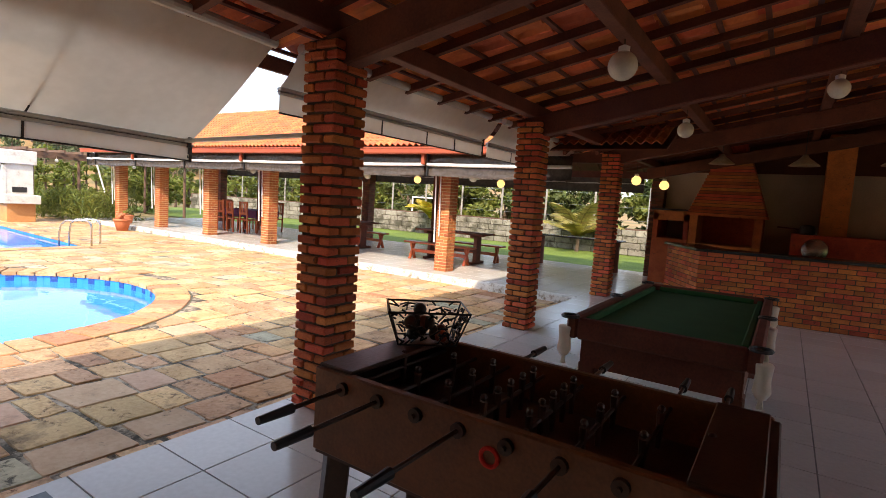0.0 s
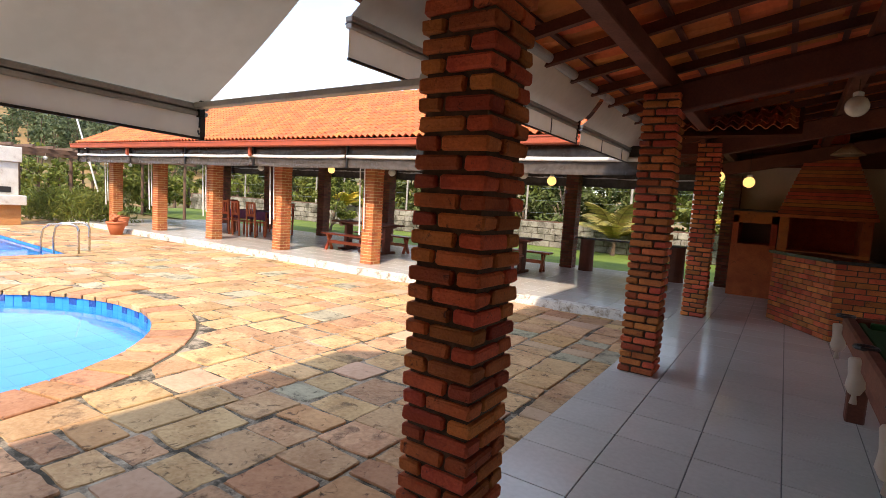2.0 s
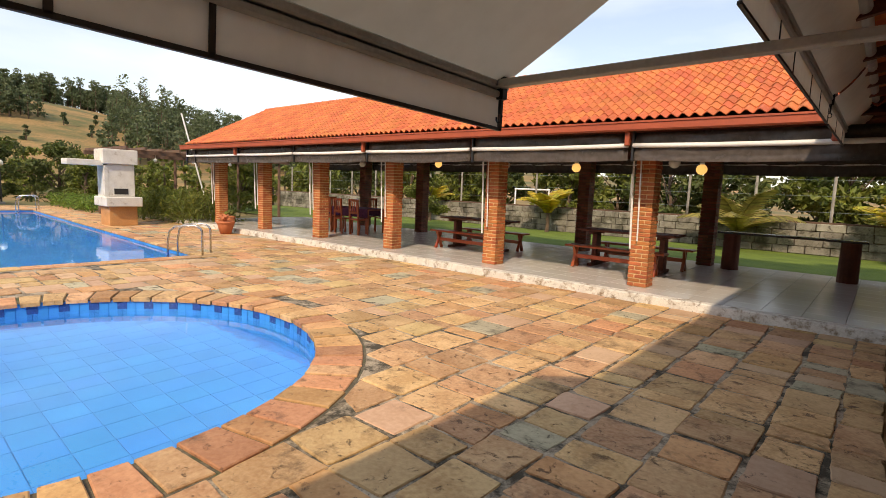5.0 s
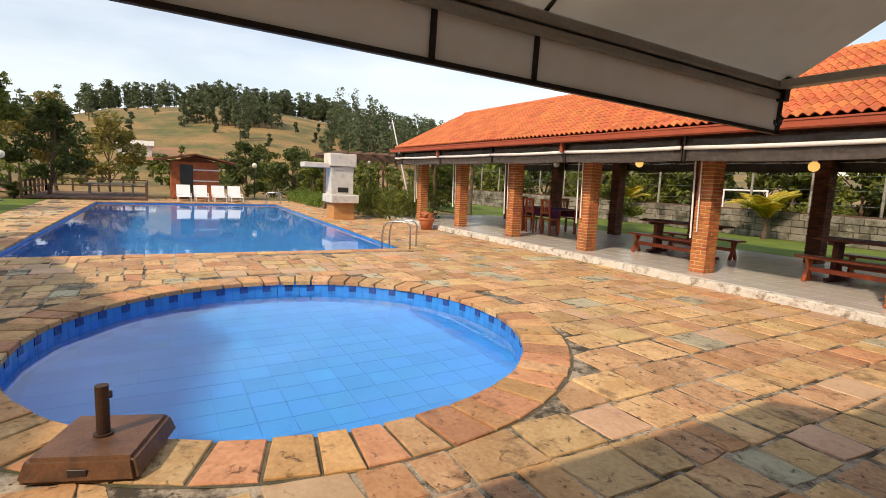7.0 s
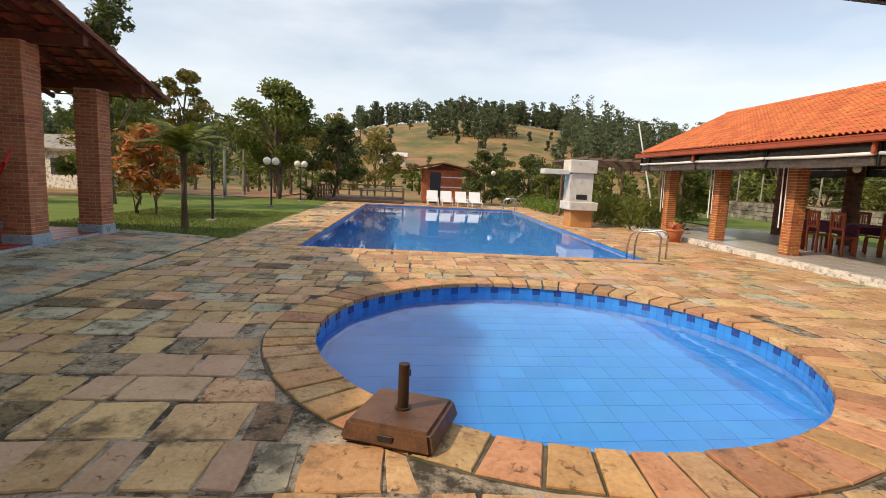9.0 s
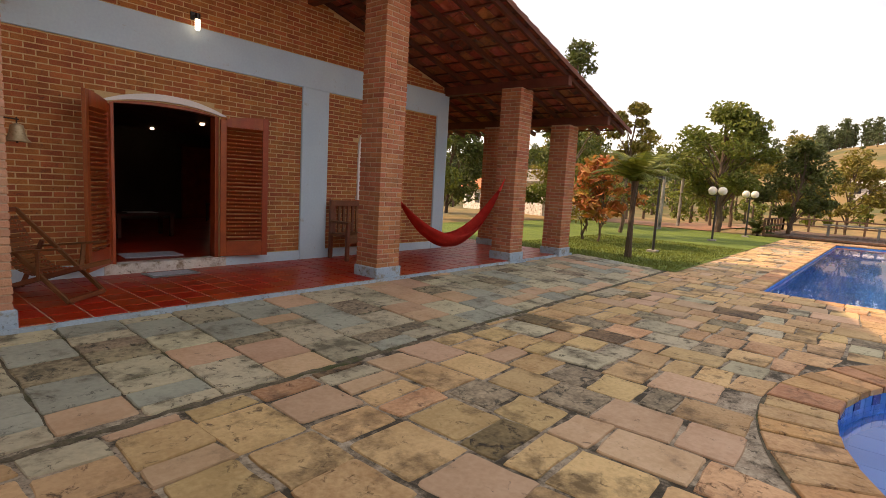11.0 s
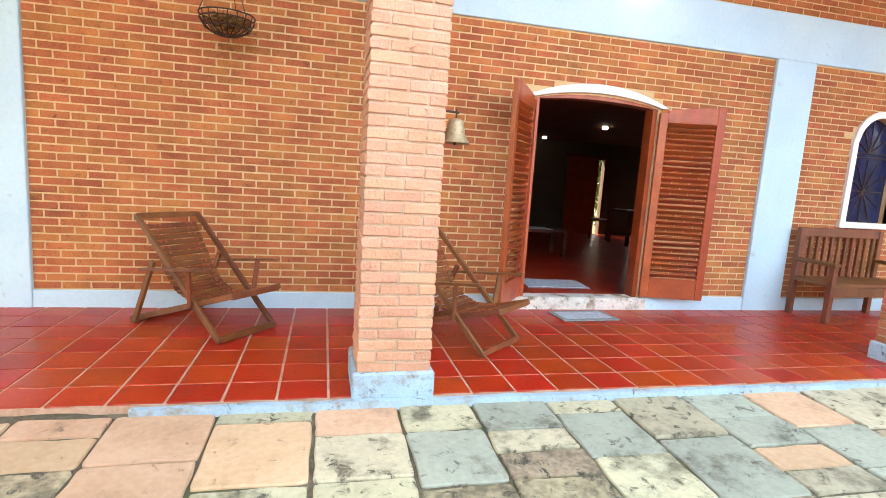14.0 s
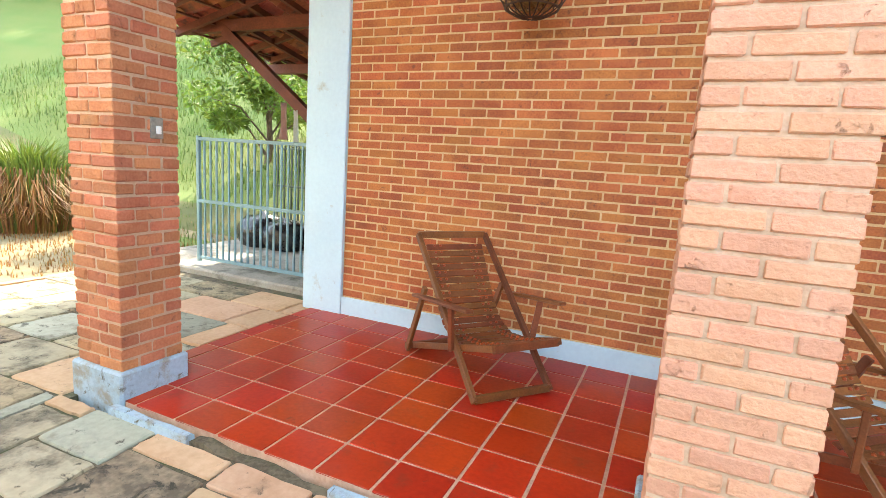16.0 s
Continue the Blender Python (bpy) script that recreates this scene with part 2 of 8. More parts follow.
ROOF_OLD = material("roof_tile_aged", (0.44, 0.13, 0.06), (0.31, 0.085, 0.042), 0.8, 3, 30, 0.25, 0.3, stain=(0.09, 0.06, 0.045), stain_at=0.58, stain_scale=3)
WOOD_DARK = material("dark_red_timber", (0.16, 0.042, 0.02), (0.10, 0.026, 0.013), 0.72, 4, 60, 0.15, 0.1)
WOOD_RED = material("varnished_red_wood", (0.40, 0.082, 0.022), (0.28, 0.052, 0.016), 0.34, 5, 70, 0.1, 0.1)
WOOD_BLACK = material("dark_table_wood", (0.07, 0.028, 0.015), (0.045, 0.018, 0.01), 0.4, 5, 70, 0.1, 0.1)
WOOD_BROWN = material("brown_slat_wood", (0.22, 0.070, 0.022), (0.14, 0.044, 0.015), 0.5, 6, 80, 0.15, 0.2)
WOOD_GREY = material("weathered_timber", (0.17, 0.095, 0.06), (0.10, 0.06, 0.04), 0.8, 4, 50, 0.3, 0.15)
GRANITE = material("black_granite", (0.025, 0.025, 0.027), (0.05, 0.05, 0.05), 0.2, 40, 200, 0.0)
BLACK = material("black_plastic", (0.015, 0.015, 0.016), (0.022, 0.022, 0.022), 0.4, 6, 60, 0.05)
IRON = material("rusty_brown_iron", (0.075, 0.036, 0.02), (0.05, 0.026, 0.016), 0.55, 6, 70, 0.1, metal=0.3)
BASE_BROWN = material("brown_painted_concrete", (0.17, 0.075, 0.032), (0.11, 0.047, 0.021), 0.5, 5, 60, 0.15, stain=(0.075, 0.034, 0.017), stain_at=0.58, stain_scale=6)
PLASTER_OLD = material("old_white_plaster", (0.66, 0.64, 0.58), (0.56, 0.53, 0.47), 0.85, 4, 50, 0.3, stain=(0.36, 0.31, 0.24), stain_at=0.64, stain_scale=4)
STEEL = material("stainless_steel", (0.62, 0.60, 0.56), (0.5, 0.48, 0.45), 0.25, 6, 70, 0.0, metal=1.0)
ALU = material("awning_aluminium", (0.55, 0.54, 0.50), (0.45, 0.44, 0.41), 0.45, 6, 70, 0.0, metal=0.2)
CANVAS_SOLID = material("beige_awning_canvas", (0.60, 0.55, 0.47), (0.53, 0.48, 0.41), 0.9, 1.2, 200, 0.08)
CANVAS = leafy("beige_awning_cloth", (0.83, 0.755, 0.65), (0.77, 0.695, 0.59), 0.9)
for nd in CANVAS.node_tree.nodes:
    if nd.type == "MIX_SHADER":
        nd.inputs[0].default_value = 0.56
    if nd.type == "HUE_SAT":
        CANVAS.node_tree.links.remove(nd.inputs["Value"].links[0])
        CANVAS.node_tree.links.remove(nd.inputs["Hue"].links[0])
CANVAS_DARK = material("dark_vinyl_trim", (0.035, 0.025, 0.022), (0.05, 0.036, 0.03), 0.5, 6, 60, 0.05)
GUTTER = material("terracotta_gutter_paint", (0.40, 0.082, 0.032), (0.33, 0.065, 0.028), 0.5, 3, 40, 0.05)
POOL_TILE = material("pool_tile_blue", (0.026, 0.30, 0.74), (0.022, 0.265, 0.69), 0.3, 1.5, 30, 0.03, 0.06)
POOL_GROUT = material("pool_grout_blue", (0.022, 0.265, 0.67), (0.019, 0.24, 0.62), 0.8, 4, 40, 0.05)
POOL_DARK = material("pool_tile_navy", (0.02, 0.06, 0.24), (0.03, 0.09, 0.32), 0.25, 25, 80, 0.03)
GRASS = material("lawn_green", (0.13, 0.19, 0.018), (0.08, 0.13, 0.014), 0.95, 1.2, 90, 0.8)
TERRAIN = material("dry_pasture", (0.34, 0.20, 0.075), (0.20, 0.135, 0.045), 0.95, 0.09, 1.8, 0.5, stain=(0.10, 0.105, 0.03), stain_at=0.52, stain_scale=0.05, fleck=(0.14, 0.12, 0.04), fleck_at=0.58, fleck_scale=0.35)
SLOPE = material("green_slope", (0.085, 0.14, 0.022), (0.14, 0.16, 0.035), 0.95, 0.7, 30, 0.8)
EARTH = material("red_earth", (0.40, 0.19, 0.105), (0.30, 0.13, 0.07), 0.95, 0.3, 6, 0.3, stain=(0.20, 0.14, 0.06), stain_at=0.54, stain_scale=0.2)
STRAW = material("dry_earth", (0.24, 0.185, 0.10), (0.17, 0.14, 0.07), 0.95, 2, 40, 0.6)
CONCRETE = material("weathered_concrete", (0.33, 0.31, 0.27), (0.24, 0.22, 0.19), 0.9, 3, 50, 0.3, 0.1, stain=(0.09, 0.085, 0.065), stain_at=0.57, stain_scale=2)
BLOCK = material("grey_stone_block", (0.27, 0.25, 0.205), (0.17, 0.155, 0.125), 0.9, 3, 40, 0.5, 0.2, stain=(0.07, 0.065, 0.045), stain_at=0.55, stain_scale=1.5, fleck=(0.09, 0.08, 0.06), fleck_at=0.58, fleck_scale=8)
TERRACOTTA = material("terracotta_pot", (0.52, 0.17, 0.07), (0.44, 0.13, 0.055), 0.7, 4, 60, 0.1)
HAMMOCK_RED = material("red_hammock_cloth", (0.72, 0.045, 0.03), (0.58, 0.03, 0.022), 0.9, 8, 150, 0.3)
FELT = material("green_felt", (0.017, 0.105, 0.025), (0.013, 0.085, 0.02), 0.95, 4, 200, 0.1)
BRASS = material("old_brass", (0.47, 0.36, 0.22), (0.34, 0.25, 0.14), 0.5, 8, 60, 0.15, metal=0.55, fleck=(0.24, 0.16, 0.08), fleck_at=0.6, fleck_scale=30)
GATE_BLUE = material("blue_gate_paint", (0.19, 0.33, 0.38), (0.15, 0.27, 0.32), 0.5, 5, 60, 0.05)
BARK = material("tree_bark", (0.15, 0.10, 0.065), (0.08, 0.055, 0.038), 0.95, 4, 40, 0.6)
# Wall colour darkened: the dimness of the room is put into the plaster.
PLASTER_DIMMED = material("room_plaster_dimmed", (0.13, 0.10, 0.075), (0.10, 0.08, 0.06), 0.9, 2, 40, 0.05)
RATTAN = material("woven_wicker", (0.16, 0.09, 0.045), (0.10, 0.055, 0.03), 0.8, 20, 120, 0.2)
RUG = material("pale_rag_rug", (0.55, 0.58, 0.62), (0.33, 0.37, 0.45), 0.95, 25, 90, 0.5)
MAT_GREY = material("grey_green_doormat", (0.27, 0.30, 0.29), (0.19, 0.22, 0.22), 0.95, 25, 120, 0.5)
BAG = material("black_plastic_bag", (0.012, 0.012, 0.014), (0.02, 0.02, 0.022), 0.22, 6, 40, 0.5)
CUSHION = material("white_lounger_plastic", (0.80, 0.80, 0.79), (0.74, 0.74, 0.73), 0.4, 3, 50, 0.0)
LEAF_GREEN = leafy("leaves_green", (0.175, 0.20, 0.03), (0.095, 0.125, 0.022))
LEAF_DARK = leafy("leaves_dark_green", (0.105, 0.13, 0.028), (0.06, 0.085, 0.02))
LEAF_LIGHT = leafy("leaves_light_green", (0.16, 0.25, 0.035), (0.11, 0.18, 0.026))
LEAF_OLIVE = leafy("leaves_olive", (0.29, 0.235, 0.045), (0.17, 0.15, 0.032))
LEAF_ORANGE = leafy("leaves_orange", (0.52, 0.17, 0.045), (0.32, 0.14, 0.03))
LEAF_YELLOW = leafy("leaves_yellow", (0.55, 0.38, 0.03), (0.3, 0.3, 0.03))
LEAF_STRAW = leafy("dry_grass_straw", (0.33, 0.18, 0.06), (0.23, 0.11, 0.036))
LEAF_GRASS = leafy("grass_blades", (0.12, 0.175, 0.028), (0.075, 0.12, 0.02))
LEAF_FAR = leafy("far_forest", (0.125, 0.155, 0.065), (0.07, 0.10, 0.05))
GLOBE = material("opal_globe", (0.75, 0.72, 0.62), (0.68, 0.64, 0.53), 0.25, 4, 40, 0.0)
GLOBE_LIT = glow("opal_globe_lit", (1.0, 0.62, 0.2), 0.6)
BULB = glow("lit_bulb", (1.0, 0.95, 0.85), 1.6)
WATER = glass("pool_water", (0.90, 0.97, 1.0))
PANE = material("dark_blue_glass", (0.012, 0.016, 0.05), (0.02, 0.028, 0.09), 0.08, 9, 30, 0.03)
VINYL = material("smoky_clear_vinyl", (0.17, 0.14, 0.12), (0.11, 0.09, 0.075), 0.25, 3, 12, 0.35)


# ---- mesh helpers ----
def link(name, me, mat, parent=None, label=""):
    ob = new(name, me)
    if mat:
        me.materials.clear()
        me.materials.append(mat)
    if parent:
        ob.parent = parent
    if label:
        ob["label"] = label
    return ob


def part(name, bm, mat, parent=None, label="", smooth=False):
    me = bpy.data.meshes.new(name)
    bmesh.ops.recalc_face_normals(bm, faces=bm.faces)
    if smooth:
        for f in bm.faces:
            f.smooth = True
    bm.to_mesh(me)
    bm.free()
    return link(name, me, mat, parent, label)


def empty(name, x=0, y=0, z=0, rz=0, label="", category="", group="", kind=""):
    ob = new(name)
    ob.matrix_basis = pose(x, y, z, 0, 0, rz)
    return tagged(ob, label, category, group, kind)


def box(bm, x0, x1, y0, y1, z0, z1, m=None, bev=0.0):
    r = bmesh.ops.create_cube(bm, size=1.0)
    vs = r["verts"]
    bmesh.ops.transform(bm, matrix=Matrix.Translation(((x0 + x1) / 2, (y0 + y1) / 2, (z0 + z1) / 2)) @ Matrix.Diagonal((x1 - x0, y1 - y0, z1 - z0, 1)), verts=vs)
    if bev:
        es = list({e for v in vs for e in v.link_edges})
        r2 = bmesh.ops.bevel(bm, geom=es, offset=bev, segments=1, affect="EDGES")
        vs = list({v for f in r2["faces"] for v in f.verts} | {v for v in vs if v.is_valid})
    if m is not None:
        bmesh.ops.transform(bm, matrix=m, verts=vs)
    return vs


def B(x0, x1, y0, y1, z0, z1, bev=0.0, m=None):
    bm = bmesh.new()
    box(bm, x0, x1, y0, y1, z0, z1, m, bev)
    return bm


def rod(bm, p, q, r0, r1=None, n=8):
    """A round bar from p to q."""
    p, q = Vector(p), Vector(q)
    d = q - p
    m = Matrix.Translation((p + q) / 2) @ d.to_track_quat("Z", "Y").to_matrix().to_4x4()
    bmesh.ops.create_cone(bm, cap_ends=True, segments=n, radius1=r0, radius2=r0 if r1 is None else r1, depth=d.length, matrix=m)


def bar(bm, p, q, w, h, roll=0.0, bev=0.0):
    """A squared bar from p to q, w across and h deep."""
    p, q = Vector(p), Vector(q)
    d = q - p
    m = Matrix.Translation((p + q) / 2) @ d.to_track_quat("Y", "Z").to_matrix().to_4x4() @ Matrix.Rotation(roll, 4, "Y")
    box(bm, -w / 2, w / 2, -d.length / 2, d.length / 2, -h / 2, h / 2, m, bev)


def tube(bm, pts, r, n=8):
    pts = [Vector(p) for p in pts]
    rings = []
    for i, p in enumerate(pts):
        d = (pts[min(i + 1, len(pts) - 1)] - pts[max(i - 1, 0)]).normalized()
        q = d.to_track_quat("Z", "Y")
        rr = r[i] if isinstance(r, (list, tuple)) else r
        rings.append([bm.verts.new(p + q @ Vector((rr * math.cos(a), rr * math.sin(a), 0))) for a in [2 * math.pi * k / n for k in range(n)]])
    for a, b in zip(rings, rings[1:]):
        for k in range(n):
            bm.faces.new((a[k], a[(k + 1) % n], b[(k + 1) % n], b[k]))
    bm.faces.new(rings[0][::-1])
    bm.faces.new(rings[-1])


def lathe(bm, prof, n=20, c=(0, 0, 0)):
    rings = []
    for r, z in prof:
        rings.append([bm.verts.new((c[0] + r * math.cos(2 * math.pi * k / n), c[1] + r * math.sin(2 * math.pi * k / n), c[2] + z)) for k in range(n)])
    for a, b in zip(rings, rings[1:]):
        for k in range(n):
            bm.faces.new((a[k], a[(k + 1) % n], b[(k + 1) % n], b[k]))
    bm.faces.new(rings[0][::-1])
    bm.faces.new(rings[-1])


def prism(bm, poly, z0, z1):
    """A solid on a flat outline."""
    a = [bm.verts.new((x, y, z0)) for x, y in poly]
    b = [bm.verts.new((x, y, z1)) for x, y in poly]
    n = len(poly)
    bm.faces.new(a[::-1])
    bm.faces.new(b)
    for k in range(n):
        bm.faces.new((a[k], a[(k + 1) % n], b[(k + 1) % n], b[k]))


def template(bm):
    me = bpy.data.meshes.new("piece")
    bmesh.ops.recalc_face_normals(bm, faces=bm.faces)
    bm.to_mesh(me)
    bm.free()
    return me


def rough_box(sx, sy, sz, bev, jit, seed):
    """A worn block about its own middle."""
    rnd = random.Random(seed)
    bm = B(-sx / 2, sx / 2, -sy / 2, sy / 2, -sz / 2, sz / 2, bev)
    for v in bm.verts:
        v.co += Vector((rnd.uniform(-jit, jit), rnd.uniform(-jit, jit), rnd.uniform(-jit, jit)))
    return template(bm)


def joined(name, temps, mats4, mat, parent=None, label=""):
    """One mesh out of many copies of the templates."""
    vs, fs, base = [], [], 0
    data = []
    for me in temps:
        co = np.empty(len(me.vertices) * 3)
        me.vertices.foreach_get("co", co)
        data.append((co.reshape(-1, 3), [tuple(p.vertices) for p in me.polygons]))
    for k, m in mats4:
        co, polys = data[k % len(data)]
        a = np.array(m)
        vs.append(co @ a[:3, :3].T + a[:3, 3])
        fs += [tuple(i + base for i in p) for p in polys]
        base += len(co)
    me = bpy.data.meshes.new(name)
    if vs:
        me.from_pydata(np.concatenate(vs).tolist(), [], fs)
    return link(name, me, mat, parent, label)


def pieces(name, temps, mats4, mat, parent, limit=300, rank=None, rest_name=None):
    """Pieces as objects of their own on shared meshes; those past the limit in one mesh."""
    order = sorted(mats4, key=lambda km: rank(km[1])) if rank else list(mats4)
    for me in temps:
        if not me.materials:
            me.materials.append(mat)
    for k, m in order[:limit]:
        ob = new(name, temps[k % len(temps)])
        ob.parent = parent
        ob.matrix_basis = m
    if len(order) > limit:
        ob = joined(rest_name or name + "_rows", temps, order[limit:], mat, parent)
        ob["kind"] = "stuff"


def near(x, y, z=0.0):
    return lambda m: (m.translation - Vector((x, y, z))).length


ROT90 = Matrix.Rotation(math.pi / 2, 4, "Z")
LATE = []  # rows of small pieces, laid at the end

# ---- ground ----
PAVE = -0.135
KID = (-7.8, 1.7, 2.44, 2.86)  # middle, water radius, rim radius
POOL = [(-13.45, -2.07), (-13.15, 5.55), (-30.2, 6.1), (-30.2, -1.78)]


def smooth(a, b, t):
    t = min(1.0, max(0.0, (t - a) / (b - a)))
    return t * t * (3 - 2 * t)


RIDGE = [(-180, 1.0), (-80, 1.5), (-45, 2.2), (-20, 3.0), (-9, 3.9), (-3, 5.6), (5, 6.5), (10, 6.5), (16, 5.8), (22, 4.6), (30, 3.9), (45, 3.2), (70, 2.2), (100, 1.0), (180, 1.0)]


def ground_z(x, y):
    r, th = math.hypot(x + 2.7, y), math.degrees(math.atan2(y, -(x + 2.7)))
    e = np.interp(th, [a for a, _ in RIDGE], [b for _, b in RIDGE])
    top = 250 * math.tan(radians(float(e)))
    z = -0.17 - 0.6 * smooth(34, 50, r) * smooth(-32, -40, x)
    if r > 55:
        z += top * smooth(55, 250, r) ** 1.1 + 2.0 * noise.noise(Vector((x * 0.012, y * 0.012, 0))) * smooth(60, 150, r)
    s = smooth(-1.5, 1.2, x) * smooth(-9.0, -13.0, y)
    z += 0.25 * min(24.0, max(0.0, x - 6.0)) * smooth(-6.0, -10.0, y) * (1 - smooth(40, 80, r))
    z += s * min(11.0, 0.42 * max(0.0, -y - 9.9)) * (1 - smooth(40, 80, r))
    return z


def axis(fine, cuts, far):
    out = sorted({round(v, 3) for v in fine} | set(cuts))
    d, lo, hi = 2.0, out[0], out[-1]
    low, high = [], []
    while d < far:
        lo, hi = lo - d, hi + d
        low.append(lo), high.append(hi)
        d *= 1.13
    return low[::-1] + out + high


gx = axis(np.arange(-44, 14, 2.0), (-31.0, -3.0), 190)
gy = axis(np.arange(-30, 24, 2.0), (-2.6, 6.6), 190)
verts = [(x, y, ground_z(x, y)) for y in gy for x in gx]
faces = []
for j in range(len(gy) - 1):
    for i in range(len(gx) - 1):
        cx, cy = (gx[i] + gx[i + 1]) / 2, (gy[j] + gy[j + 1]) / 2
        if -31.0 < cx < -3.0 and -2.6 < cy < 6.6:
            continue
        a = j * len(gx) + i
        faces.append((a, a + 1, a + 1 + len(gx), a + len(gx)))
me = bpy.data.meshes.new("ground")
me.from_pydata(verts, [], faces)
for f in me.polygons:
    f.use_smooth = True
tagged(link("ground", me, TERRAIN), "dry brown and green pasture with a wooded hill", "ground", kind="structure")


def sheet(name, x0, x1, y0, y1, lift, mat, label, step=1.5, keep=None):
    """A patch of ground laid a little over the land."""
    nx, ny = max(1, int((x1 - x0) / step)), max(1, int((y1 - y0) / step))
    vs, fs = [], []
    for j in range(ny + 1):
        for i in range(nx + 1):
            x, y = x0 + (x1 - x0) * i / nx, y0 + (y1 - y0) * j / ny
            vs.append((x, y, ground_z(x, y) + lift))
    for j in range(ny):
        for i in range(nx):
            a = j * (nx + 1) + i
            c = (x0 + (x1 - x0) * (i + 0.5) / nx, y0 + (y1 - y0) * (j + 0.5) / ny)
            if keep is None or keep(*c):
                fs.append((a, a + 1, a + nx + 2, a + nx + 1))
    m2 = bpy.data.meshes.new(name)
    m2.from_pydata(vs, [], fs)
    for f in m2.polygons:
        f.use_smooth = True
    return tagged(link(name, m2, mat), label, "ground", kind="structure")


sheet("lawn", -31.0, -14.3, -14.0, -3.66, 0.05, GRASS, "mown green lawn beside the pool deck")
sheet("lawn_north", -34.0, 8.0, 13.85, 20.2, 0.05, GRASS, "mown green lawn behind the open pavilion")
sheet("hillside", 1.4, 30.0, -46.0, -7.5, 0.05, SLOPE, "green grassy slope rising behind the gate", 1.5)
sheet("bare_earth", 1.6, 12.0, -11.5, -7.0, 0.075, STRAW, "dry bare earth at the foot of the slope", 0.8)
sheet("cut_earth", -135, -95, -22, 14, 0.35, EARTH, "cutting of bare red earth on the hill", 4.0, lambda x, y: noise.noise(Vector((x * 0.06, y * 0.09, 3))) > -0.12 and (y + 5) ** 2 / 130 + (x + 112) ** 2 / 150 < 1)


# ---- pools ----
def in_pool(x, y, grow=0.0):
    if math.hypot(x - KID[0], y - KID[1]) < KID[2] + grow:
        return True
    return inside_poly(x, y, POOL, grow)


def inside_poly(x, y, poly, grow=0.0):
    n = len(poly)
    cx, cy = sum(p[0] for p in poly) / n, sum(p[1] for p in poly) / n
    sgn = None
    for k in range(n):
        (ax, ay), (bx, by) = poly[k], poly[(k + 1) % n]
        L = math.hypot(bx - ax, by - ay)
        d = ((bx - ax) * (y - ay) - (by - ay) * (x - ax)) / L
        c = ((bx - ax) * (cy - ay) - (by - ay) * (cx - ax)) / L
        if d * (1 if c > 0 else -1) < -grow:
            return False
    return True


DECK = (-33.5, -2.12, -6.1, 8.6)
bm = bmesh.new()
grid = {}
xs, ys = np.arange(DECK[0], DECK[1] + 0.01, 0.24), np.arange(DECK[2], DECK[3] + 0.01, 0.24)
for i, x in enumerate(xs):
    for j, y in enumerate(ys):
        grid[i, j] = bm.verts.new((x, y, PAVE - 0.008 + 0.007 * noise.noise(Vector((x, y, 0)))))
for i in range(len(xs) - 1):
    for j in range(len(ys) - 1):
        cx, cy = xs[i] + 0.12, ys[j] + 0.12
        if in_pool(cx, cy, 0.2) or (cx < -14.4 and cy < -3.7):
            continue
        bm.faces.new((grid[i, j], grid[i + 1, j], grid[i + 1, j + 1], grid[i, j + 1]))
bmesh.ops.delete(bm, geom=[v for v in bm.verts if not v.link_faces], context="VERTS")
pavement = tagged(part("pavement", bm, JOINT), "irregular sandstone slab paving with mortar joints", "pavement", kind="structure")
bm = B(-2.12, 2.1, -9.0, -2.9, PAVE - 0.06, PAVE - 0.014)
for x0, x1, ya, yb, za, zb in ((-14.4, 2.08, -3.9, -5.9, 0.0, 0.095), (-0.8, 2.08, -5.9, -8.36, 0.095, 0.095)):
    q = [bm.verts.new(c) for c in ((x0, ya, PAVE - 0.012 + za), (x1, ya, PAVE - 0.012 + za), (x1, yb, PAVE - 0.012 + zb), (x0, yb, PAVE - 0.012 + zb), (x0, ya, PAVE - 0.06), (x1, ya, PAVE - 0.06), (x1, yb, PAVE - 0.06), (x0, yb, PAVE - 0.06))]
    for f in ((3, 2, 1, 0), (4, 5, 6, 7), (0, 1, 5, 4), (1, 2, 6, 5), (2, 3, 7, 6), (3, 0, 4, 7)):
        bm.faces.new([q[i] for i in f])
east = tagged(part("pavement_east", bm, JOINT_DARK), "pale stone slab paving beside the veranda", "pavement", kind="structure")

WATER_Z = -0.278


def basin(name, outline, depth, label, band):
    """A tiled basin with its wall band; the outline goes round."""
    root = empty(name, label=label, category="pool", kind="structure")
    bm = bmesh.new()
    n = len(outline)
    top = [bm.verts.new((x, y, PAVE - 0.03)) for x, y in outline]
    bot = [bm.verts.new((x, y, depth)) for x, y in outline]
    for k in range(n):
        bm.faces.new((top[k], top[(k + 1) % n], bot[(k + 1) % n], bot[k]))
    bm.faces.new(bot)
    part("basin", bm, POOL_GROUT, root)
    return root


kid_outline = [(KID[0] + KID[2] * math.cos(2 * math.pi * k / 96), KID[1] + KID[2] * math.sin(2 * math.pi * k / 96)) for k in range(96)]
kid_pool = basin("wading_pool", kid_outline, -0.95, "round blue tiled wading pool with sandstone rim", True)
big_pool = basin("swimming_pool", POOL, -1.75, "large rectangular blue tiled swimming pool", False)
bm = bmesh.new()
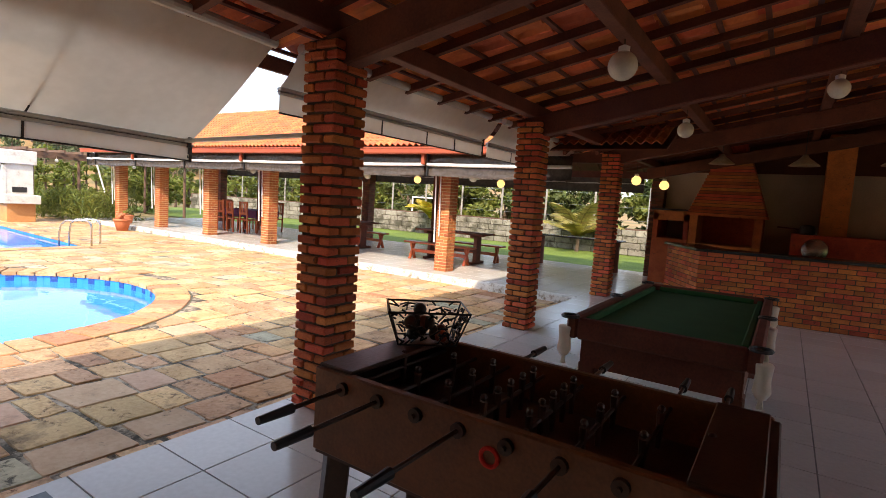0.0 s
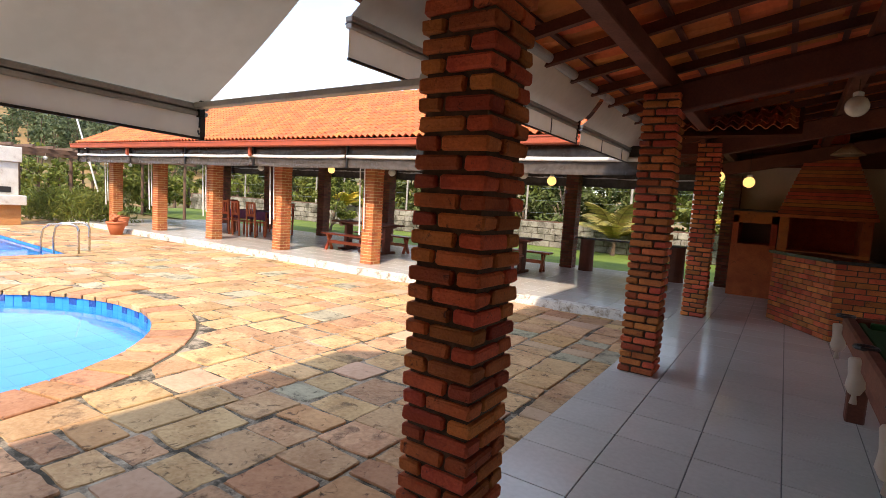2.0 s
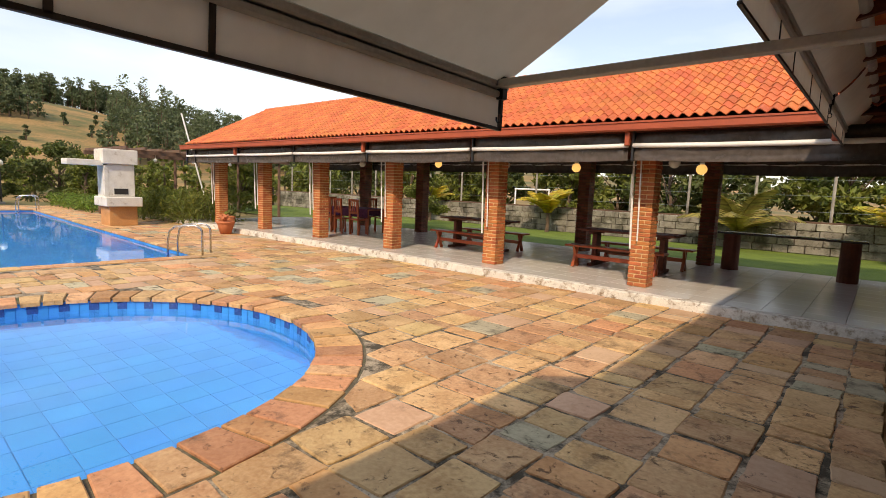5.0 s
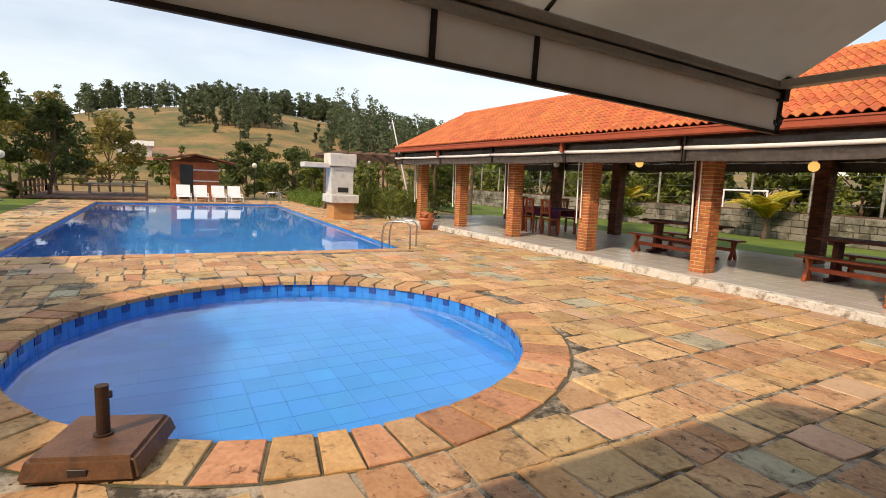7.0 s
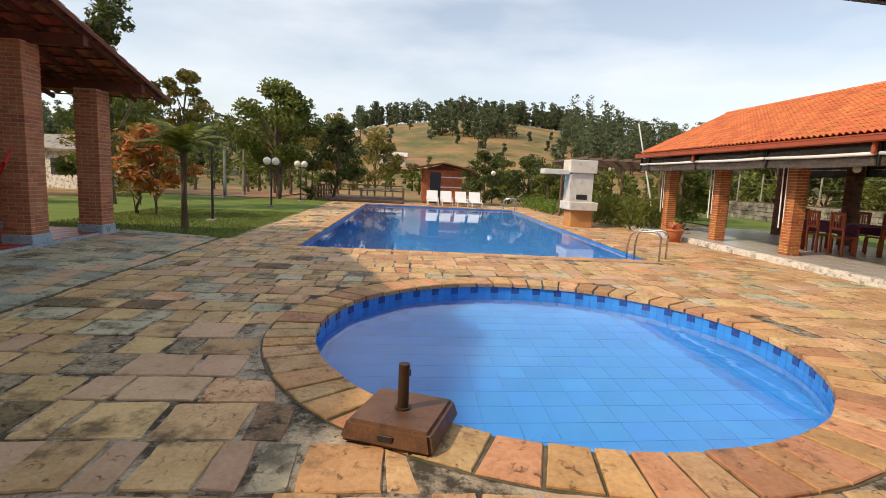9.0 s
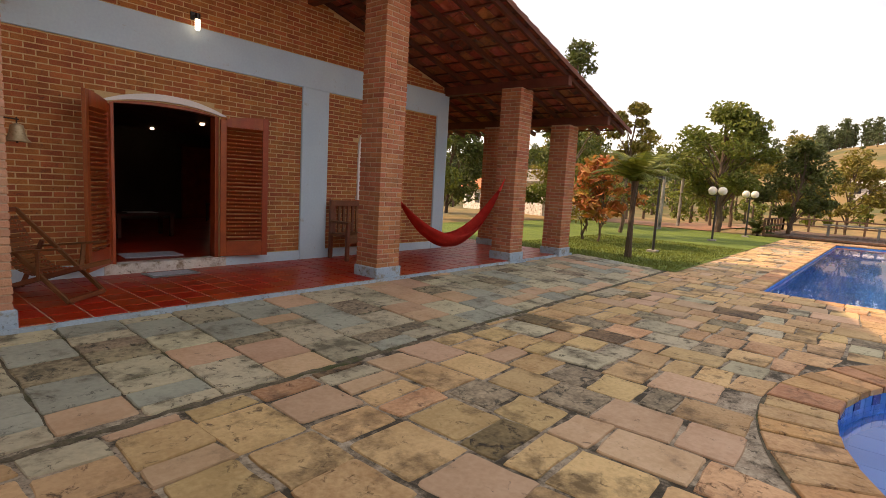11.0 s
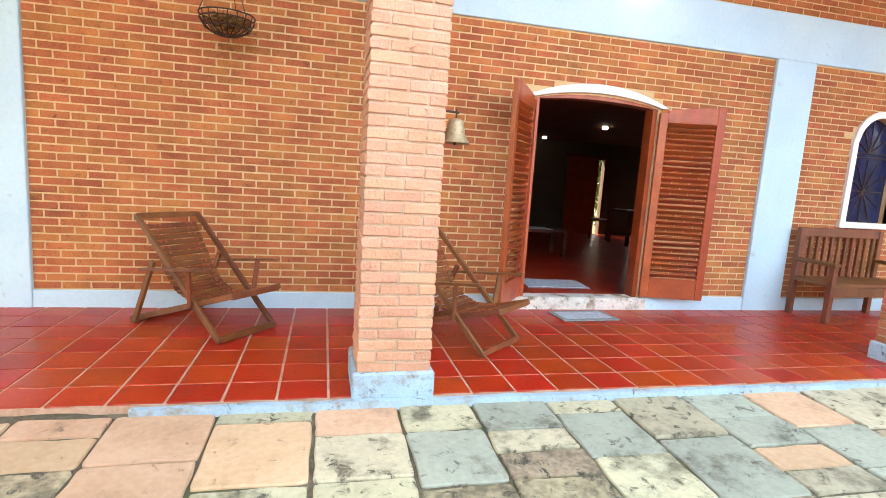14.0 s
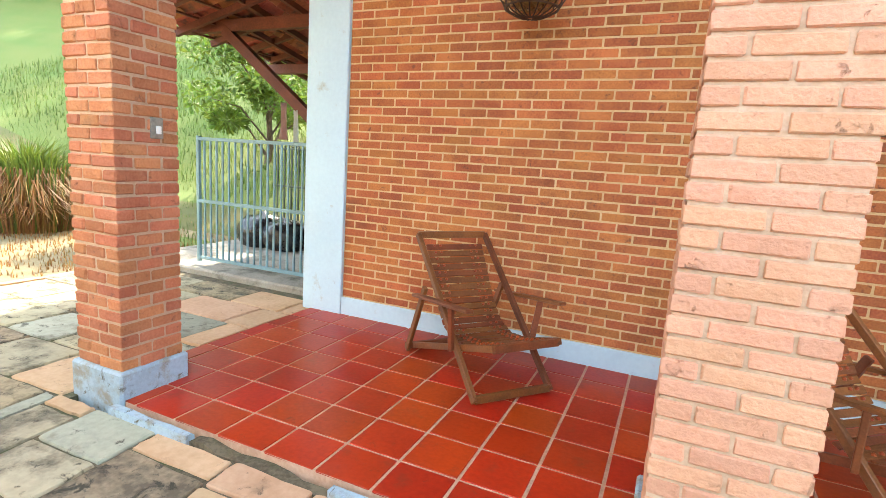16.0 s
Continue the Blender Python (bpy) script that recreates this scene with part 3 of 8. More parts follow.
for k in range(96):
    a0, a1 = 2 * math.pi * (k + 0.03) / 96, 2 * math.pi * (k + 0.97) / 96
    for z0, z1, dark in ((-0.29, -0.165, False), (-0.44, -0.30, False), (-0.60, -0.45, False), (-0.76, -0.61, False), (-0.93, -0.77, False)):
        r = KID[2] - 0.006
        vs = [bm.verts.new((KID[0] + r * math.cos(a), KID[1] + r * math.sin(a), z)) for a, z in ((a0, z0), (a1, z0), (a1, z1), (a0, z1))]
        bm.faces.new(vs)
part("wall_tiles", bm, POOL_TILE, kid_pool)["kind"] = "stuff"
bm = bmesh.new()
for i in range(-9, 9):
    for j in range(-9, 9):
        x, y = KID[0] + (i + 0.5) * 0.29, KID[1] + (j + 0.5) * 0.29
        if math.hypot(x - KID[0], y - KID[1]) < KID[2] - 0.02:
            box(bm, x - 0.1415, x + 0.1415, y - 0.1415, y + 0.1415, -0.95, -0.942)
part("floor_tiles", bm, POOL_TILE, kid_pool)["kind"] = "stuff"
for k in range(48):
    a = 2 * math.pi * (k + 0.5) / 48
    bm = B(-0.055, 0.055, -0.004, 0.004, -0.055, 0.055)
    ob = part("accent_tile", bm, POOL_DARK, kid_pool)
    ob.matrix_basis = Matrix.Translation((KID[0] + (KID[2] - 0.012) * math.cos(a), KID[1] + (KID[2] - 0.012) * math.sin(a), -0.225)) @ Matrix.Rotation(a + math.pi / 2, 4, "Z")
bm = bmesh.new()
bmesh.ops.create_circle(bm, cap_ends=True, segments=96, radius=KID[2] - 0.001, matrix=Matrix.Translation((KID[0], KID[1], WATER_Z)))
w = part("water", bm, WATER, kid_pool, "clear still water")
if w.data.polygons[0].normal.z < 0:
    w.data.flip_normals()
w.visible_shadow = False
bm = bmesh.new()
bm.faces.new([bm.verts.new((x, y, WATER_Z + 0.06)) for x, y in POOL])
w = part("water", bm, WATER, big_pool, "clear rippled water")
if w.data.polygons[0].normal.z < 0:
    w.data.flip_normals()
w.visible_shadow = False
for wm in (WATER,):
    n, l = wm.node_tree.nodes, wm.node_tree.links
    geo, nz, bp = n.new("ShaderNodeNewGeometry"), n.new("ShaderNodeTexNoise"), n.new("ShaderNodeBump")
    nz.inputs["Scale"].default_value, nz.inputs["Detail"].default_value = 2.2, 3
    bp.inputs["Strength"].default_value, bp.inputs["Distance"].default_value = 0.06, 0.03
    l.new(geo.outputs["Position"], nz.inputs["Vector"])
    l.new(nz.outputs["Fac"], bp.inputs["Height"])
    l.new(bp.outputs["Normal"], n["Principled BSDF"].inputs["Normal"])
bm = bmesh.new()
for k in range(4):
    (ax, ay), (bx, by) = POOL[k], POOL[(k + 1) % 4]
    L = math.hypot(bx - ax, by - ay)
    nt = int(L / 0.3)
    c = Vector((-21.8, 1.9))
    for i in range(nt):
        for z0, z1 in ((-0.30, -0.165), (-0.60, -0.31), (-0.90, -0.61), (-1.2, -0.91), (-1.5, -1.21), (-1.74, -1.51)):
            f0, f1 = (i + 0.02) / nt, (i + 0.98) / nt
            p = [(ax + (bx - ax) * f, ay + (by - ay) * f) for f in (f0, f1)]
            p = [(x + (c.x - x) * 0.0006, y + (c.y - y) * 0.0012) for x, y in p]
            bm.faces.new([bm.verts.new((*p[a], z)) for a, z in ((0, z0), (1, z0), (1, z1), (0, z1))])
part("wall_tiles", bm, POOL_TILE, big_pool)["kind"] = "stuff"
bm = bmesh.new()
for i in range(60):
    for j in range(27):
        x, y = -30.3 + (i + 0.5) * 0.3, -2.3 + (j + 0.5) * 0.3
        if inside_poly(x, y, POOL, -0.16):
            vs = [bm.verts.new((x + sx * 0.146, y + sy * 0.146, -1.744)) for sx, sy in ((-1, -1), (1, -1), (1, 1), (-1, 1))]
            bm.faces.new(vs)
part("floor_tiles", bm, POOL_TILE, big_pool)["kind"] = "stuff"

# coping stones round the wading pool
rnd = random.Random(4)
kid_rim = empty("pool_rim", label="ring of orange sandstone coping slabs", category="pool rim", kind="structure")
bm = bmesh.new()
for k in range(96):
    a0, a1 = 2 * math.pi * k / 96, 2 * math.pi * (k + 1) / 96
    bm.faces.new([bm.verts.new((KID[0] + r * math.cos(a), KID[1] + r * math.sin(a), PAVE - 0.004)) for r, a in ((KID[2] - 0.02, a0), (KID[2] - 0.02, a1), (KID[3] + 0.02, a1), (KID[3] + 0.02, a0))])
part("mortar_bed", bm, JOINT_DARK, kid_rim)
a, k = 0.0, 0
while a < 2 * math.pi - 0.03:
    da = min(rnd.uniform(0.085, 0.135), 2 * math.pi - a)
    if 2 * math.pi - a - da < 0.06:
        da = 2 * math.pi - a
    bm = bmesh.new()
    r0, r1 = KID[2] - 0.035 + rnd.uniform(-0.006, 0.006), KID[3] + rnd.uniform(-0.015, 0.01)
    g = 0.0058
    pts = []
    for r, aa in ((r0, a + g), (r0, a + da - g), (r1, a + da - g * 0.8), (r1, a + g * 0.8)):
        pts.append((KID[0] + r * math.cos(aa) + rnd.uniform(-0.005, 0.005), KID[1] + r * math.sin(aa) + rnd.uniform(-0.005, 0.005)))
    prism(bm, pts, PAVE - 0.045, PAVE + rnd.uniform(0.008, 0.02))
    bmesh.ops.bevel(bm, geom=[e for e in bm.edges if min(v.co.z for v in e.verts) > PAVE], offset=0.008, segments=1, affect="EDGES")
    part("coping_stone", bm, rnd.choice((STONE, STONE_PINK, STONE_PINK)), kid_rim)
    a += da
    k += 1
pool_rim = empty("pool_edge", label="straight sandstone coping along the swimming pool", category="pool rim", kind="structure")
for k in range(4):
    (ax, ay), (bx, by) = POOL[k], POOL[(k + 1) % 4]
    d = Vector((bx - ax, by - ay))
    L, ang = d.length, math.atan2(by - ay, bx - ax)
    pos = -0.3
    while pos < L:
        w = rnd.uniform(0.3, 0.5)
        bm = B(0.006, w - 0.006, -0.30, 0.03, -0.045, rnd.uniform(0.006, 0.014), 0.006)
        ob = part("coping_stone", bm, rnd.choice((STONE, STONE_PINK, STONE)), pool_rim)
        n2 = Vector((-d.y, d.x)).normalized()
        c = Vector((-21.8, 1.9)) - Vector((ax, ay))
        if c.dot(n2) < 0:
            ob.data.transform(Matrix.Diagonal((1, -1, 1, 1)))
            ob.data.flip_normals()
        ob.matrix_basis = Matrix.Translation((ax, ay, PAVE)) @ Matrix.Rotation(ang, 4, "Z") @ Matrix.Translation((pos, 0, 0))
        pos += w


# ---- paving slabs ----
def slabs(x0, x1, y0, y1, row, lens, seed, skip, along="x", jit=0.012, g=0.012):
    """Rows of uneven slabs: (outline, shade)."""
    rn = random.Random(seed)
    out, v = [], (y0 if along == "x" else x0)
    vend, u0, u1 = (y1, x0, x1) if along == "x" else (x1, y0, y1)
    while v < vend - 0.05:
        h = min(rn.uniform(*row), vend - v)
        u = u0 - rn.uniform(0, lens[1])
        while u < u1:
            w = rn.uniform(*lens)
            ua, ub = max(u, u0), min(u + w, u1)
            u += w
            if ub - ua < 0.08:
                continue
            pts = [(ua + g, v + g), (ub - g, v + g), (ub - g, v + h - g), (ua + g, v + h - g)]
            pts = [(p + rn.uniform(-jit, jit), q + rn.uniform(-jit, jit)) for p, q in pts]
            if along != "x":
                pts = [(q, p) for p, q in pts][::-1]
            cx, cy = sum(p[0] for p in pts) / 4, sum(p[1] for p in pts) / 4
            if skip(cx, cy, pts):
                continue
            out.append((pts, rn.random()))
        v += h
    return out


def lay(list_, parent, mats, limit, rank, top=PAVE, thick=0.03, seed=0, name="slab", worn=None, rise=None):
    rn = random.Random(seed)
    order = sorted(list_, key=lambda s: (sum(p[0] for p in s[0]) / 4 - rank[0]) ** 2 + (sum(p[1] for p in s[0]) / 4 - rank[1]) ** 2)
    rest = {}
    for n, (pts, shade) in enumerate(order):
        use = worn if worn and sum(p[1] for p in pts) / 4 < -1.0 + 0.6 * math.sin(pts[0][0]) else mats
        mat = use[min(len(use) - 1, int(shade * len(use)))]
        z = top + rn.uniform(-0.004, 0.008)
        tx, ty = rn.uniform(-0.006, 0.006), rn.uniform(-0.006, 0.006)
        cx, cy = sum(p[0] for p in pts) / 4, sum(p[1] for p in pts) / 4
        edge = []
        for (ax, ay), (bx, by) in zip(pts, pts[1:] + pts[:1]):
            ex = math.hypot(bx - ax, by - ay) or 1.0
            nx, ny = -(by - ay) / ex, (bx - ax) / ex
            edge.append((ax + (cx - ax) * 0.03, ay + (cy - ay) * 0.03))
            for f in (0.08, 0.36, 0.66, 0.92):
                o = rn.uniform(-0.004, 0.009)
                edge.append((ax + (bx - ax) * f + nx * o, ay + (by - ay) * f + ny * o))
        pts = edge
        ins = [(x + (cx - x) * k, y + (cy - y) * k) for (x, y), k in ((p, rn.uniform(0.012, 0.05)) for p in pts)]
        q = len(pts)
        vs = [(x, y, top - thick) for x, y in pts] + [(x, y, z - 0.008) for x, y in pts] + [(x, y, z + tx * (x - cx) + ty * (y - cy)) for x, y in ins]
        if rise:
            vs = [(x, y, zz + rise(y)) for x, y, zz in vs]
        fs = [tuple(range(2 * q, 3 * q))]
        for b in (0, q):
            fs += [(b + k, b + (k + 1) % q, b + q + (k + 1) % q, b + q + k) for k in range(q)]
        if n < limit:
            m3 = bpy.data.meshes.new(name)
            m3.from_pydata(vs, [], fs)
            link(name, m3, mat, parent)
        else:
            V, F = rest.setdefault(mat.name, ([], []))
            o = len(V)
            V += vs
            F += [tuple(i + o for i in f) for f in fs]
    for mn, (V, F) in rest.items():
        m3 = bpy.data.meshes.new(name + "_rows")
        m3.from_pydata(V, [], F)
        link(name + "_rows", m3, bpy.data.materials[mn], parent)["kind"] = "stuff"


def house_rise(y):
    """The strip falls gently away from the veranda."""
    return 0.095 * min(1.0, max(0.0, (-3.9 - y) / 2.0))


def skip_main(cx, cy, pts):
    if cx < -14.4 and cy < -3.7:
        return True
    if any(math.hypot(x - KID[0], y - KID[1]) < KID[3] - 0.06 for x, y in pts) and math.hypot(cx - KID[0], cy - KID[1]) < KID[3] + 0.07:
        return True
    return inside_poly(cx, cy, POOL, 0.34)


def trim_ring(list_):
    """Slabs that meet the round rim end at it."""
    out = []
    for pts, s in list_:
        new_pts = []
        for x, y in pts:
            d = math.hypot(x - KID[0], y - KID[1])
            if d < KID[3] + 0.015:
                f = (KID[3] + 0.015) / max(d, 0.01)
                x, y = KID[0] + (x - KID[0]) * f, KID[1] + (y - KID[1]) * f
            new_pts.append((x, y))
        out.append((new_pts, s))
    return out


main_slabs = trim_ring(slabs(-33.4, -2.15, -3.835, 8.54, (0.38, 0.52), (0.20, 0.56), 11, skip_main, "y", 0.02))
lay(main_slabs, pavement, [STONE, STONE, STONE_PINK, STONE, STONE_PEACH, STONE, STONE_TAN, STONE, STONE_TAN, STONE, STONE, STONE_PINK, STONE, STONE_PEACH, STONE, STONE_PALE, STONE, STONE], 300, (-4.6, 1.2), seed=2, worn=[STONE_TAN, STONE_TAN, STONE, STONE_TAN, STONE_PEACH, STONE_DARK, STONE_MOSS, STONE_TAN, STONE, STONE_TAN, STONE_PEACH, STONE_TAN, STONE_PALE, STONE_TAN, STONE_TAN])
house_slabs = slabs(-15.4, -0.75, -5.9, -3.9, (0.44, 0.52), (0.19, 0.55), 12, lambda cx, cy, p: cx < -14.4 and cy < -3.7, "y", 0.004, 0.0055)
house_slabs += slabs(-0.75, 2.05, -8.2, -2.95, (0.40, 0.5), (0.5, 0.8), 13, lambda cx, cy, p: False, jit=0.004, g=0.006)
lay(house_slabs, east, [STONE_PALE, STONE_GREEN, STONE_PEACH, STONE_PALE, STONE_GREEN, STONE_PALE, STONE_MOSS, STONE_PALE, STONE_PEACH, STONE_MOSS, STONE_PALE, STONE_PEACH, STONE_GREEN, STONE_PALE], 300, (-3.5, -5.2), seed=3, rise=house_rise)

# mossy seam between the two pavings
rnd = random.Random(17)
bm = bmesh.new()
prev = None
for k in range(161):
    x = -14.4 + k * 0.0765
    y0, y1 = -3.905 + rnd.uniform(-0.02, 0.012), -3.845 + rnd.uniform(-0.018, 0.03)
    row = [bm.verts.new((x, y0, PAVE - 0.02)), bm.verts.new((x, y0 + 0.012, PAVE + rnd.uniform(-0.004, 0.006))), bm.verts.new((x, y1 - 0.015, PAVE + rnd.uniform(-0.006, 0.004))), bm.verts.new((x, y1, PAVE - 0.02))]
    if prev:
        for i in range(3):
            bm.faces.new((prev[i], prev[i + 1], row[i + 1], row[i]))
    prev = row
tagged(part("pavement_seam", bm, JOINT_DARK), "dark mossy seam of soil between the pavings", "seam", kind="structure")


# ---- tiled floors ----
def tile_floor(name, label, x0, x1, y0, y1, top, pitch, gap, mat, grout, rank, ox=0.0, oy=0.0, notch=None):
    base = tagged(part(name, B(x0, x1, y0, y1, top - 0.13, top - 0.005), grout), label, "floor", kind="structure")
    rows = []
    i0, j0 = math.floor((x0 - ox) / pitch), math.floor((y0 - oy) / pitch)
    temps = {}
    out = []
    for i in range(i0, int((x1 - ox) / pitch) + 1):
        for j in range(j0, int((y1 - oy) / pitch) + 1):
            a0, a1 = max(x0, ox + i * pitch + gap / 2), min(x1, ox + (i + 1) * pitch - gap / 2)
            b0, b1 = max(y0, oy + j * pitch + gap / 2), min(y1, oy + (j + 1) * pitch - gap / 2)
            if a1 - a0 < 0.03 or b1 - b0 < 0.03 or (notch and notch((a0 + a1) / 2, (b0 + b1) / 2)):
                continue
            s = pitch - gap
            out.append((0, Matrix.Translation(((a0 + a1) / 2, (b0 + b1) / 2, top - 0.006)) @ Matrix.Diagonal(((a1 - a0) / s, (b1 - b0) / s, 1, 1))))
    t = [rough_box(pitch - gap, pitch - gap, 0.012, 0.002, 0.0004, 5)]
    LATE.append((("tile", t, out, mat, base), dict(limit=300, rank=near(*rank), rest_name="tile_rows")))
    return base


tile_floor("floor_arcade", "pale grey ceramic tile floor under the roof", -2.10, 5.2, -3.0, 14.0, 0.0, 0.46, 0.006, FLOOR_TILE, FLOOR_GROUT, (-1.3, 3.2), -2.10, 0.1)
tile_floor("floor_pavilion", "pale ceramic tile floor of the open pavilion", -21.6, -2.102, 8.69, 13.9, -0.002, 0.46, 0.006, FLOOR_TILE, FLOOR_GROUT, (-6, 9.4), -2.10, 8.69)
tile_floor("floor_veranda", "glossy red cement tile floor with pale grout", -14.13, -0.83, -7.965, -5.975, 0.0, 0.29, 0.016, RED_TILE, GROUT_TAN, (-3.0, -6.9), -2.70, -5.935, lambda x, y: y > -6.05 and -2.6 < x < -1.8)
tile_floor("floor_veranda_side", "red cement tile floor along the house side", -14.13, -11.93, -13.0, -7.967, -0.001, 0.29, 0.014, RED_TILE, GROUT_TAN, (-13, -9), -2.70, -5.935)

# kerbs
rnd = random.Random(7)


def kerb(name, p, q, w, z0, z1, mat, label, step=0.5, wob=0.008, skip=None):
    """A worn edge with an uneven lip."""
    p, q = Vector(p), Vector(q)
    d = (q - p)
    n = max(2, int(d.length / step))
    side = Vector((-d.y, d.x)).normalized() * w
    bm = bmesh.new()
    prev = None
    for k in range(n + 1):
        c = p + d * k / n
        e = rnd.uniform(-wob, wob)
        zz = z1 + rnd.uniform(-wob, wob * 0.4)
        row = [bm.verts.new((*(c + side.normalized() * e), z0)), bm.verts.new((*(c + side.normalized() * (e + 0.004)), zz - 0.015)), bm.verts.new((*(c + side.normalized() * (e + 0.02)), zz)), bm.verts.new((*(c + side), zz)), bm.verts.new((*(c + side), z0))]
        if prev:
            for i in range(5):
                bm.faces.new((prev[i], prev[(i + 1) % 5], row[(i + 1) % 5], row[i]))
        else:
            bm.faces.new(row[::-1])
        prev = row
    bm.faces.new(prev)
    return tagged(part(name, bm, mat), label, "kerb", kind="structure")


kerb("kerb_pavilion", (-21.7, 8.52), (-2.10, 8.52), 0.17, PAVE - 0.05, 0.003, WHITE_WORN, "worn white painted kerb along the pavilion floor", 0.22, 0.012)
kerb("kerb_veranda", (-1.165, -5.945), (-1.73, -5.945), -0.06, PAVE - 0.03, 0.004, BLUE_WORN, "flaking pale blue painted veranda edge", 0.12, 0.006)
kerb("kerb_veranda_long", (-2.55, -5.945), (-14.13, -5.945), -0.06, PAVE - 0.03, 0.004, BLUE_WORN, "flaking pale blue painted veranda edge", 0.14, 0.006)
kerb("kerb_broken", (-1.73, -5.985), (-2.57, -5.96), -0.08, PAVE - 0.03, -0.022, JOINT_DARK, "crumbled mossy break in the veranda edge", 0.09, 0.025)
kerb("kerb_slope", (1.95, -6.0), (2.5, -11.0), -0.14, PAVE - 0.06, PAVE + 0.09, CONCRETE, "low concrete kerb at the foot of the slope", 0.3, 0.012)
kerb("kerb_slope_near", (1.0, -3.2), (1.96, -6.02), -0.14, PAVE - 0.06, PAVE + 0.09, CONCRETE, "low concrete kerb at the foot of the slope", 0.3, 0.012)


# ---- brick columns ----
def brick_rows(w, zb, zt, course, thick, bl):
    """Bricks of a square pier: (kind, matrix); 0 long, 1 short."""
    out, z, odd = [], zb + course / 2, False
    rn = random.Random(int(w * 1000 + zt * 100))
    d, g = thick, 0.012
    while z < zt - course * 0.4:
        if bl == "pinwheel":
            L = w - d - g
            for q in range(4):
                m = Matrix.Rotation(q * math.pi / 2, 4, "Z")
                s = -1 if odd else 1
                off = Matrix.Translation((s * (w / 2 - L / 2) + rn.uniform(-0.003, 0.003), -(w / 2 - d / 2) + rn.uniform(-0.004, 0.004), z))
                out.append((rn.randrange(3), m @ off))
        else:
            L = (w - g) / 2
            m = ROT90 if odd else Matrix.Identity(4)
            for s in (-1, 1):
                for e in (-1, 1):
                    out.append((rn.randrange(3), m @ Matrix.Translation((e * (L + g) / 2 + rn.uniform(-0.003, 0.003), s * (w / 2 - d / 2) + rn.uniform(-0.003, 0.003), z))))
                f = (w - 2 * d - 2 * g) / L
                out.append((rn.randrange(3), m @ Matrix.Translation((s * (w / 2 - d / 2), 0, z)) @ ROT90 @ Matrix.Diagonal((f, 1, 1, 1))))
        z += course
        odd = not odd
    return out


def pier(x, y, w, zb, zt, course, bond, mat, mortar, label, group, temps, plinth=None, inset=0.011, limit=300):
    root = empty("brick_column", x, y, 0, 0, label, "column", group)
    part("core", B(-w / 2 + inset, w / 2 - inset, -w / 2 + inset, w / 2 - inset, zb, zt), mortar, root)
    if plinth:
        bm = B(-w / 2 - 0.025, w / 2 + 0.025, -w / 2 - 0.025, w / 2 + 0.025, PAVE - 0.03, zb + 0.01, 0.012)
        part("plinth", bm, plinth, root, "flaking painted plinth")
    LATE.append((("brick", temps, brick_rows(w, zb, zt, course, 0.1, bond), mat, root), dict(limit=limit)))
    return root


PW = 0.31
t_small = [rough_box(PW - 0.12, 0.1, 0.05, 0.008, 0.003, s) for s in (1, 2, 3)]
for y in (2.37, 5.66, 9.07):
    pier(-1.70 - PW / 2, y + PW / 2, PW, 0, 2.52, 0.068, "pinwheel", BRICK, MORTAR_GREY, "square red brick column with rough joints", "arcade columns", t_small, inset=0.024)
t_pav = [rough_box(PW - 0.112, 0.1, 0.054, 0.006, 0.0024, s) for s in (4, 5, 6)]
PAV_X = [-5.45, -8.42, -11.36, -14.2, -17.05, -19.85]
for x in PAV_X:
    pier(x + PW / 2, 9.1 + PW / 2, PW, 0, 2.36, 0.068, "pinwheel", BRICK_OLD, MORTAR, "square orange brick column on the pavilion edge", "pavilion columns", t_pav)
t_back = [rough_box(PW - 0.112, 0.1, 0.054, 0.006, 0.0024, s) for s in (7, 8, 9)]
# back row, with its shade in the brick colour
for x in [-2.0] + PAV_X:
    pier(x + PW / 2, 13.3, PW, 0, 2.36, 0.068, "pinwheel", BRICK_SHADED, MORTAR_GREY, "square brick column on the lawn side, its shade in the colour", "lawn side columns", t_back, limit=0)
HW = 0.44
t_house = [rough_box((HW - 0.012) / 2, 0.1, 0.055, 0.005, 0.0022, s) for s in (10, 11, 12)]

FW = 0.37
t_west = [rough_box((HW - 0.012) / 2, 0.1, 0.055, 0.006, 0.003, s) for s in (16, 17, 18)]
t_first = [rough_box((FW - 0.012) / 2, 0.1, 0.055, 0.006, 0.003, s) for s in (13, 14, 15)]


def house_under(x):
    return 2.92 + 0.245 * ((x + 13.69) if x < -6.2 else (1.29 - x))


HOUSE_COLS = [(-0.96, -6.165), (-3.945, -6.185), (-8.39, -6.185), (-11.84, -6.185), (-13.69, -6.09), (-13.69, -7.87), (-13.69, -11.5)]
for x, y in HOUSE_COLS:
    pier(x, y, FW if x > -1 else HW, 0.14, house_under(x) - 0.12, 0.0675, "double", BRICK_COL_LIT if -4 < x < -1 else BRICK_MID, MORTAR_HOUSE, "stout orange brick veranda column on a painted plinth", "veranda columns", t_first if x > -1 else t_house if x > -4 else t_west, BLUE_WORN, 0.008, 300 if x > -12.5 else 0)

# ---- house ----
WALL_Y = -7.965


def arch_z(x, x0, x1, spring, apex):
    f = (x - (x0 + x1) / 2) / ((x1 - x0) / 2)
    R = (((x1 - x0) / 2) ** 2 + (apex - spring) ** 2) / (2 * (apex - spring))
    h = R - (apex - spring)
    return spring - h + math.sqrt(max(0.0, R * R - (f * (x1 - x0) / 2) ** 2))


